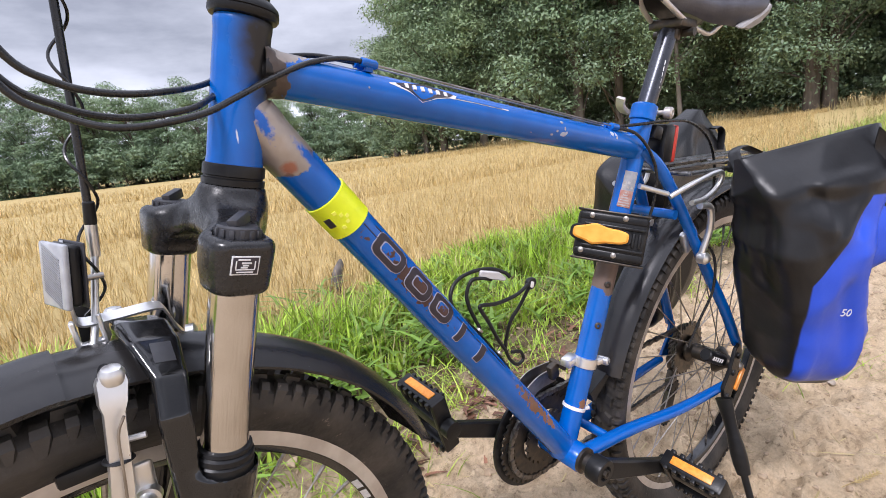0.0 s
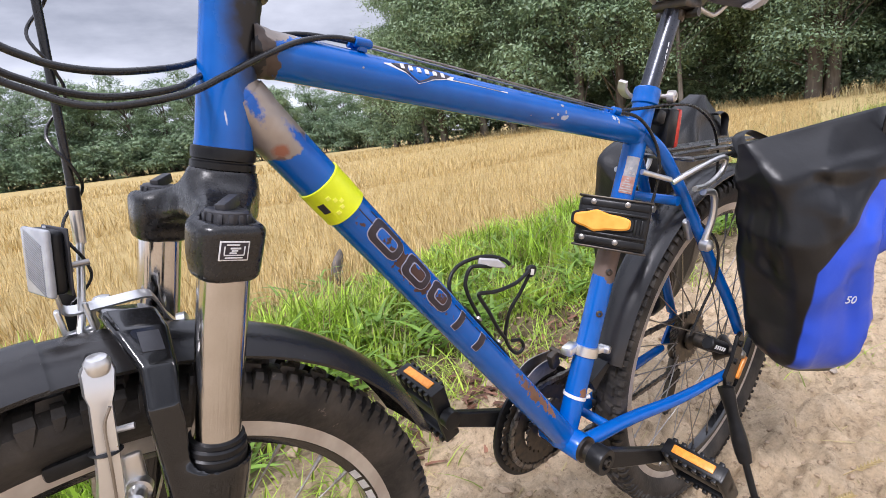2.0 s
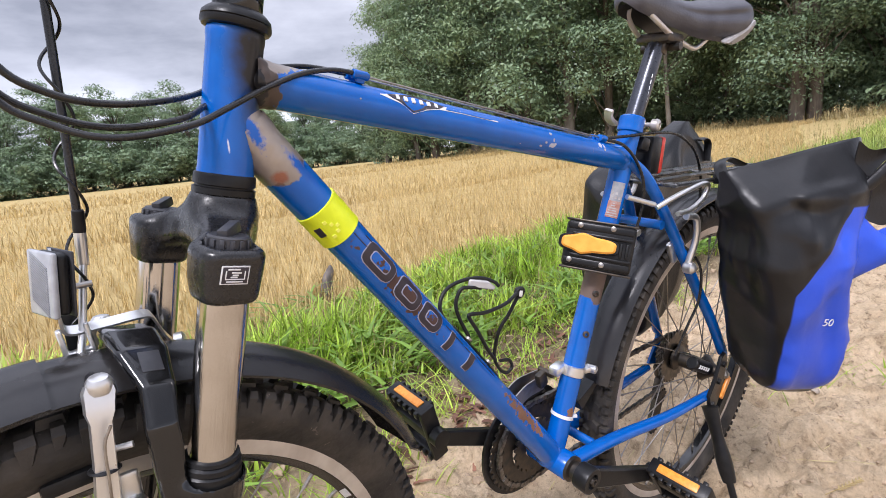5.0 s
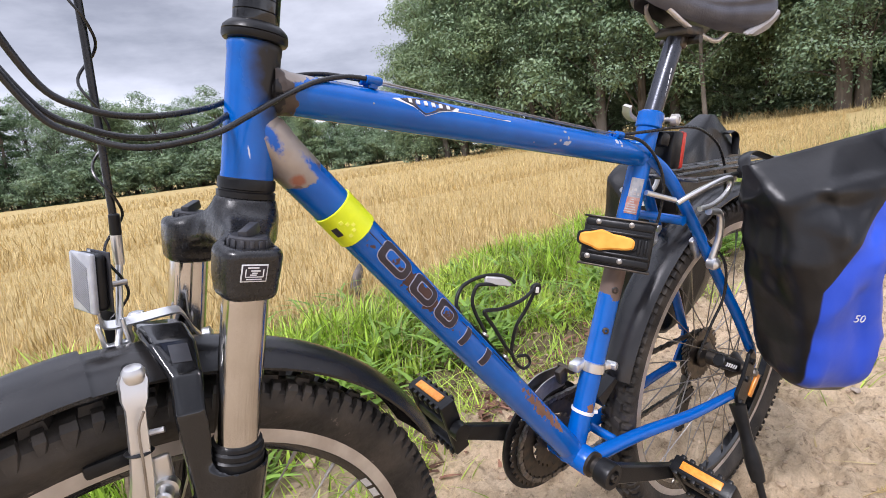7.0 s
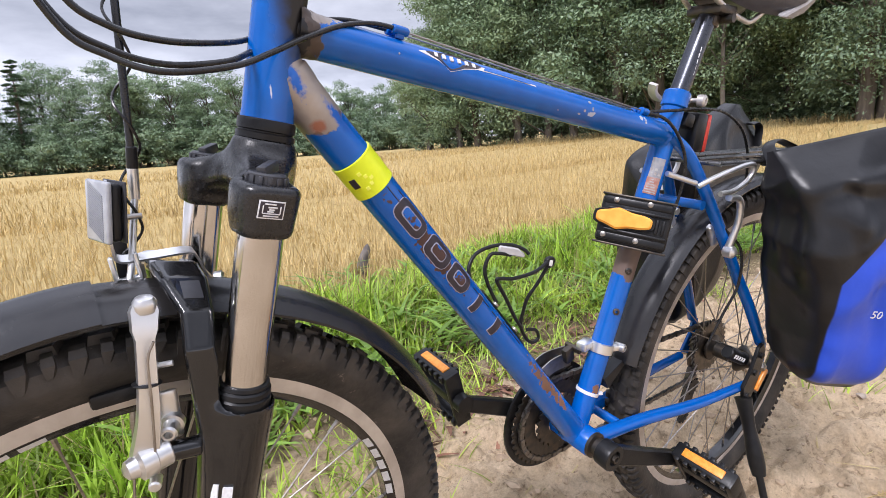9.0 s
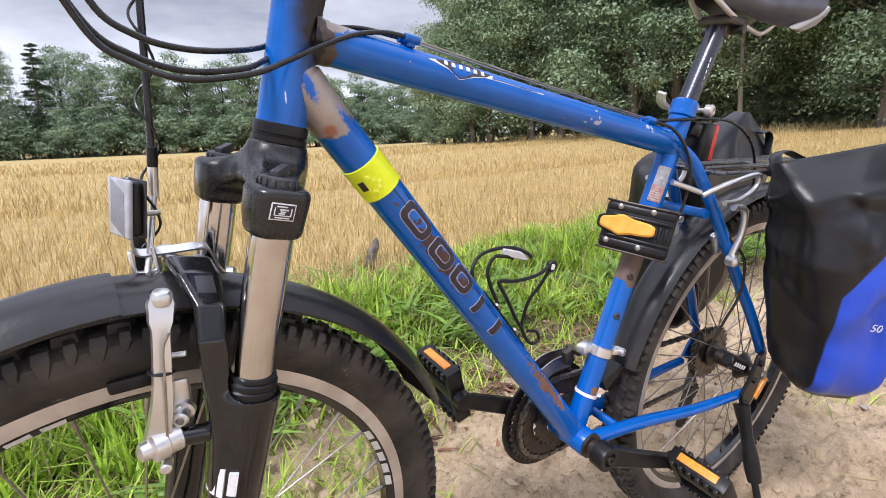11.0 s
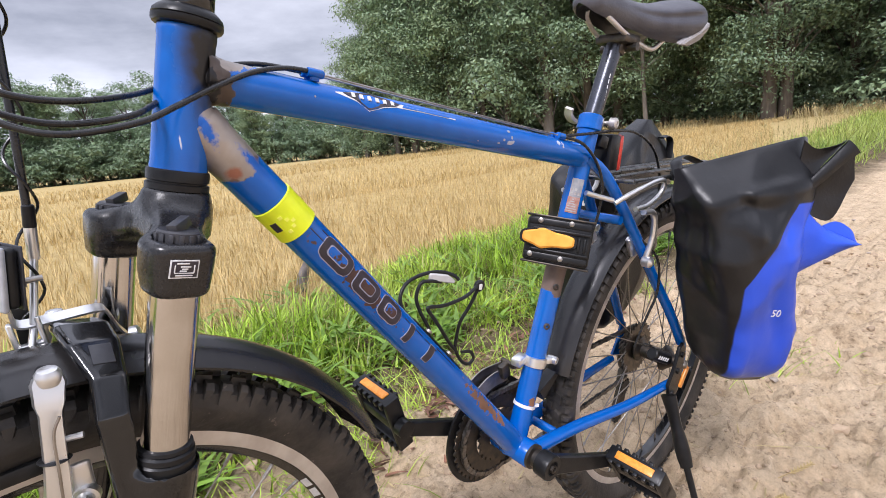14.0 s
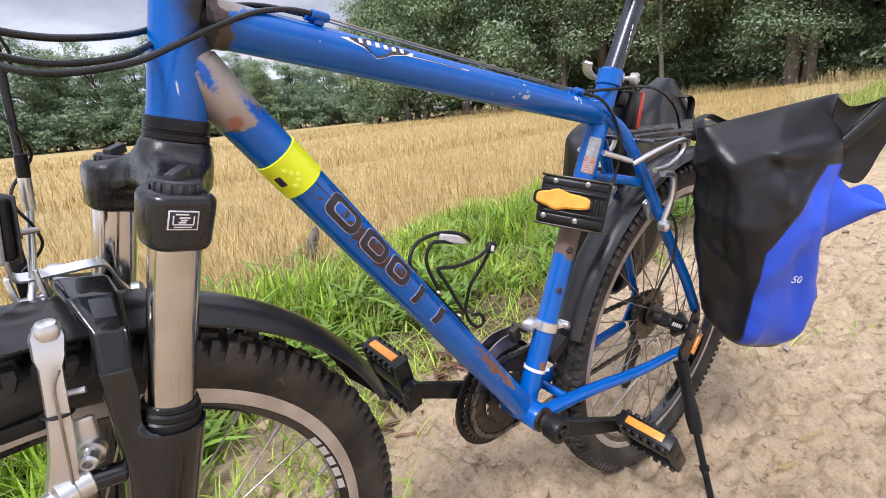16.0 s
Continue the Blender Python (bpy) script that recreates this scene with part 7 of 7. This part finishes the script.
# ---- the wood behind the field ----
bark = material("bark", (0.07, 0.055, 0.042), 0.9, second=(0.15, 0.125, 0.10), scale=6, bump=0.5, bump_scale=14, stretch=(1, 1, 0.2))
bark_pale = material("pale_bark", (0.17, 0.15, 0.125), 0.85, second=(0.09, 0.075, 0.06), scale=4, bump=0.4, bump_scale=12, stretch=(1, 1, 0.3))
leaf_mats = [
    material("oak_leaf", (0.155, 0.235, 0.125), 0.5, spec=0.55, second=(0.275, 0.37, 0.21), scale=0.8, per_piece=0.35, translucent=0.25),
    material("birch_leaf", (0.20, 0.28, 0.14), 0.55, spec=0.45, second=(0.31, 0.40, 0.225), scale=0.8, per_piece=0.3, translucent=0.25),
    material("dark_leaf", (0.145, 0.22, 0.125), 0.5, spec=0.55, second=(0.26, 0.35, 0.205), scale=0.8, per_piece=0.35, translucent=0.25),
    material("needle", (0.055, 0.095, 0.05), 0.7, spec=0.2, second=(0.09, 0.14, 0.07), scale=0.8, per_piece=0.3, translucent=0.2),
]


def leaves_mesh(points, normals, size, r):
    """Small folded leaf clumps: a quad each, at random turns."""
    k = len(points)
    a = r.standard_normal((k, 3))
    nrm = normals + 0.5 * r.standard_normal((k, 3))
    nrm /= np.linalg.norm(nrm, axis=1)[:, None]
    a -= nrm * np.sum(a * nrm, 1)[:, None]
    a /= np.linalg.norm(a, axis=1)[:, None]
    b = np.cross(nrm, a)
    s = size * (0.55 + 0.9 * r.random(k))[:, None]
    v = np.stack([points - a * s, points - b * s * 0.45 + nrm * s * 0.2, points + a * s, points + b * s * 0.45 + nrm * s * 0.12], 1)
    return v.reshape(-1, 3)


def quads(name, verts, mat):
    k = len(verts) // 4
    me = bpy.data.meshes.new(name)
    me.vertices.add(k * 4)
    me.vertices.foreach_set("co", verts.ravel())
    me.loops.add(k * 4)
    me.loops.foreach_set("vertex_index", np.arange(k * 4, dtype=np.int32))
    me.polygons.add(k)
    me.polygons.foreach_set("loop_start", np.arange(k, dtype=np.int32) * 4)
    me.update(calc_edges=True)
    me.materials.append(mat)
    return me


def make_tree(seed, height, width, low, mat, trunk_mat, kind="broad", blobs=60, leaves=560, leaf=0.088, trunk=0.22):
    r = np.random.default_rng(seed)
    t = thing("bush" if height < 5 else "tree", "leafy green bush under the trees of a wood" if height < 5 else "tall leafy broadleaf tree at the edge of a wood" if kind == "broad" else "dark green conifer at the edge of a wood", "bush" if height < 5 else "tree", group="bushes of the wood" if height < 5 else "trees of the wood")
    bm = bmesh.new()
    top = Vector((0.5 * r.standard_normal(), 0.4 * r.standard_normal(), height * 0.86))
    spine = spline([(0, 0, -0.4), (0.12 * r.standard_normal(), 0.1 * r.standard_normal(), height * 0.3), (top.x * 0.6, top.y * 0.6, height * 0.6), top], 5)
    tube(spine, trunk, 9, bm, [1.25 - 1.1 * i / (len(spine) - 1) for i in range(len(spine))])
    pts, nrm = [], []
    lobes = []
    n_l = max(6, blobs // 6)
    for i in range(n_l):
        f = ((i + 0.5) / n_l) ** 0.85
        an = i * 2.399 + 0.6 * r.standard_normal()
        rad = width * (math.sqrt(max(0.04, 1 - (2 * f - 0.75) ** 2 / 1.6)) * (0.35 + 0.4 * r.random()) if kind == "broad" else (1.0 - f) * 0.5)
        zz = low + (height - low) * (0.08 + 0.84 * f)
        lobes.append((np.array([rad * math.cos(an) + top.x * f, rad * math.sin(an) + top.y * f, zz]), width * (0.42 + 0.22 * r.random()) * (1 if kind == "broad" else 1.05 - 0.75 * f)))
    for i in range(blobs):
        hub, reach = lobes[i % n_l]
        d = r.standard_normal(3)
        d[2] = d[2] * 0.8 + 0.1
        d /= np.linalg.norm(d)
        c = hub + d * reach * np.array([1.0, 1.0, 1.05 if kind == "broad" else 0.35])
        br = reach * (0.40 + 0.34 * r.random())
        foot = min(spine, key=lambda q: abs(q.z - max(low * 0.9, c[2] - 1.0 - reach)))
        if i % 3 == 0:
            tube([foot, (foot * 0.4 + Vector(c) * 0.6) + Vector((0, 0, 0.25)), Vector(c)], min(trunk, 0.22) * 0.24, 5, bm, [1, 0.6, 0.2])
        d = r.standard_normal((leaves, 3))
        d[:, 2] = np.where((d[:, 2] < -0.2) & (r.random(leaves) < 0.6), d[:, 2] * -0.6, d[:, 2])
        d /= np.linalg.norm(d, axis=1)[:, None]
        sh = br * (0.45 + 0.75 * r.random(leaves))[:, None]
        pts.append(c + d * sh * np.array([1.3, 1.3, 0.8 if kind == "broad" else 0.4]))
        nrm.append(d + np.array([0, 0, 0.6]))
    part("trunk", bm, trunk_mat, t, "")
    crown = new("crown", quads("crown", leaves_mesh(np.concatenate(pts), np.concatenate(nrm), leaf, r), mat))
    crown.parent = t
    return t


def stand(ob, az, dist, scale, turn):
    """Place a tree by its distance and its bearing from the camera, to fit its view."""
    x, y = -0.53 + dist * math.sin(radians(az)), -0.5 + dist * math.cos(radians(az))
    ob.matrix_basis = pose(x, y, rise(x, y), 0, 0, turn)
    ob.scale = (scale, scale, scale)


kinds = [
    make_tree(11, 13.0, 3.3, 0.8, leaf_mats[0], bark, blobs=96, leaves=310),
    make_tree(12, 12.0, 2.9, 1.0, leaf_mats[1], bark_pale, blobs=96, leaves=310),
    make_tree(13, 14.0, 3.6, 0.6, leaf_mats[2], bark, blobs=96, leaves=300),
    make_tree(14, 15.0, 2.4, 1.5, leaf_mats[3], bark, "conifer", 110, 160),
    make_tree(15, 10.0, 3.0, 0.3, leaf_mats[0], bark_pale, blobs=56, leaves=300),
    make_tree(16, 15.0, 3.2, 3.4, leaf_mats[0], bark_pale, trunk=0.12, blobs=96, leaves=310),
    make_tree(17, 14.0, 3.6, 1.3, leaf_mats[2], bark, trunk=0.30, blobs=96, leaves=310),
    make_tree(18, 3.4, 1.7, 0.15, leaf_mats[2], bark, blobs=26, leaves=110, leaf=0.11, trunk=0.06),
    make_tree(21, 13.0, 2.9, 0.6, leaf_mats[0], bark, blobs=90, leaves=150, leaf=0.14),
    make_tree(22, 12.0, 2.5, 0.6, leaf_mats[1], bark_pale, blobs=90, leaves=150, leaf=0.14),
    make_tree(23, 14.0, 3.0, 0.6, leaf_mats[2], bark, blobs=90, leaves=150, leaf=0.14),
]
tr_rng = random.Random(5)
used = set()


def plant(k, az, dist, scale):
    ob = kinds[k]
    if k in used:
        ob = copy_thing(ob, Matrix())
    used.add(k)
    stand(ob, az, dist, scale, tr_rng.uniform(0, 360))


far_line = [(-9, 11), (-5.5, 13.5), (-2, 11.5), (1, 12), (3.5, 11), (6.5, 11.5), (9.5, 11), (12.5, 11.5), (15.5, 9.5), (18.5, 10), (21, 9), (24, 9.5), (27, 9), (30, 10)]
H = (13, 12, 14, 15, 10, 15, 14, 3.4, 13, 12, 14)
for i, (az, h) in enumerate(far_line):
    k = 3 if i == 1 else (8, 9, 10, 8)[(i * 3 + i // 3) % 4]
    plant(k, az, 72 + tr_rng.uniform(-3, 3), h / H[k])
    if i % 2:
        plant((10, 8)[i // 2 % 2], az + 1.6, 80, h * 0.95 / (14, 13)[i // 2 % 2])
near_line = [(32, 50, 11.5), (35, 47, 15), (38.5, 46, 17), (42, 45, 16.5), (45.5, 44, 17), (49, 43, 17.5), (52.5, 42, 17), (56, 41, 18), (60, 41, 17), (64, 41, 17),
             (68, 40, 17), (72, 39, 17), (76, 38, 16), (80, 37, 16), (84, 36, 16), (88, 36, 16)]
for i, (az, dist, h) in enumerate(near_line):
    k = (1, 1, 0, 1, 0, 2, 4, 2)[i % 8]
    plant(k, az + tr_rng.uniform(-0.8, 0.8), dist + tr_rng.uniform(-1, 2), h / H[k])
    plant((10, 8, 10)[i % 3], az + 1.8, dist + 6, h * 1.05 / (14, 13, 14)[i % 3])
    if i % 2:
        plant(4, az + tr_rng.uniform(-1, 1), dist + 2.5, 0.62)
for i in range(34):
    az = 31 + i * 1.75
    plant(7, az + tr_rng.uniform(-0.5, 0.5), 50.5 - 0.265 * (az - 30) + tr_rng.uniform(-0.5, 3), tr_rng.uniform(0.7, 1.25))
for i in range(34):
    plant(7, -11 + i * 1.25, 70.0 + tr_rng.uniform(-1, 3), tr_rng.uniform(1.0, 1.6))
    plant(7, -10.4 + i * 1.25, 77.0 + tr_rng.uniform(-1, 3), tr_rng.uniform(1.4, 1.9))
plant(5, 62.6, 36, 1.1)
plant(6, 73.2, 34, 1.1)
plant(6, 74.5, 34.4, 1.05)
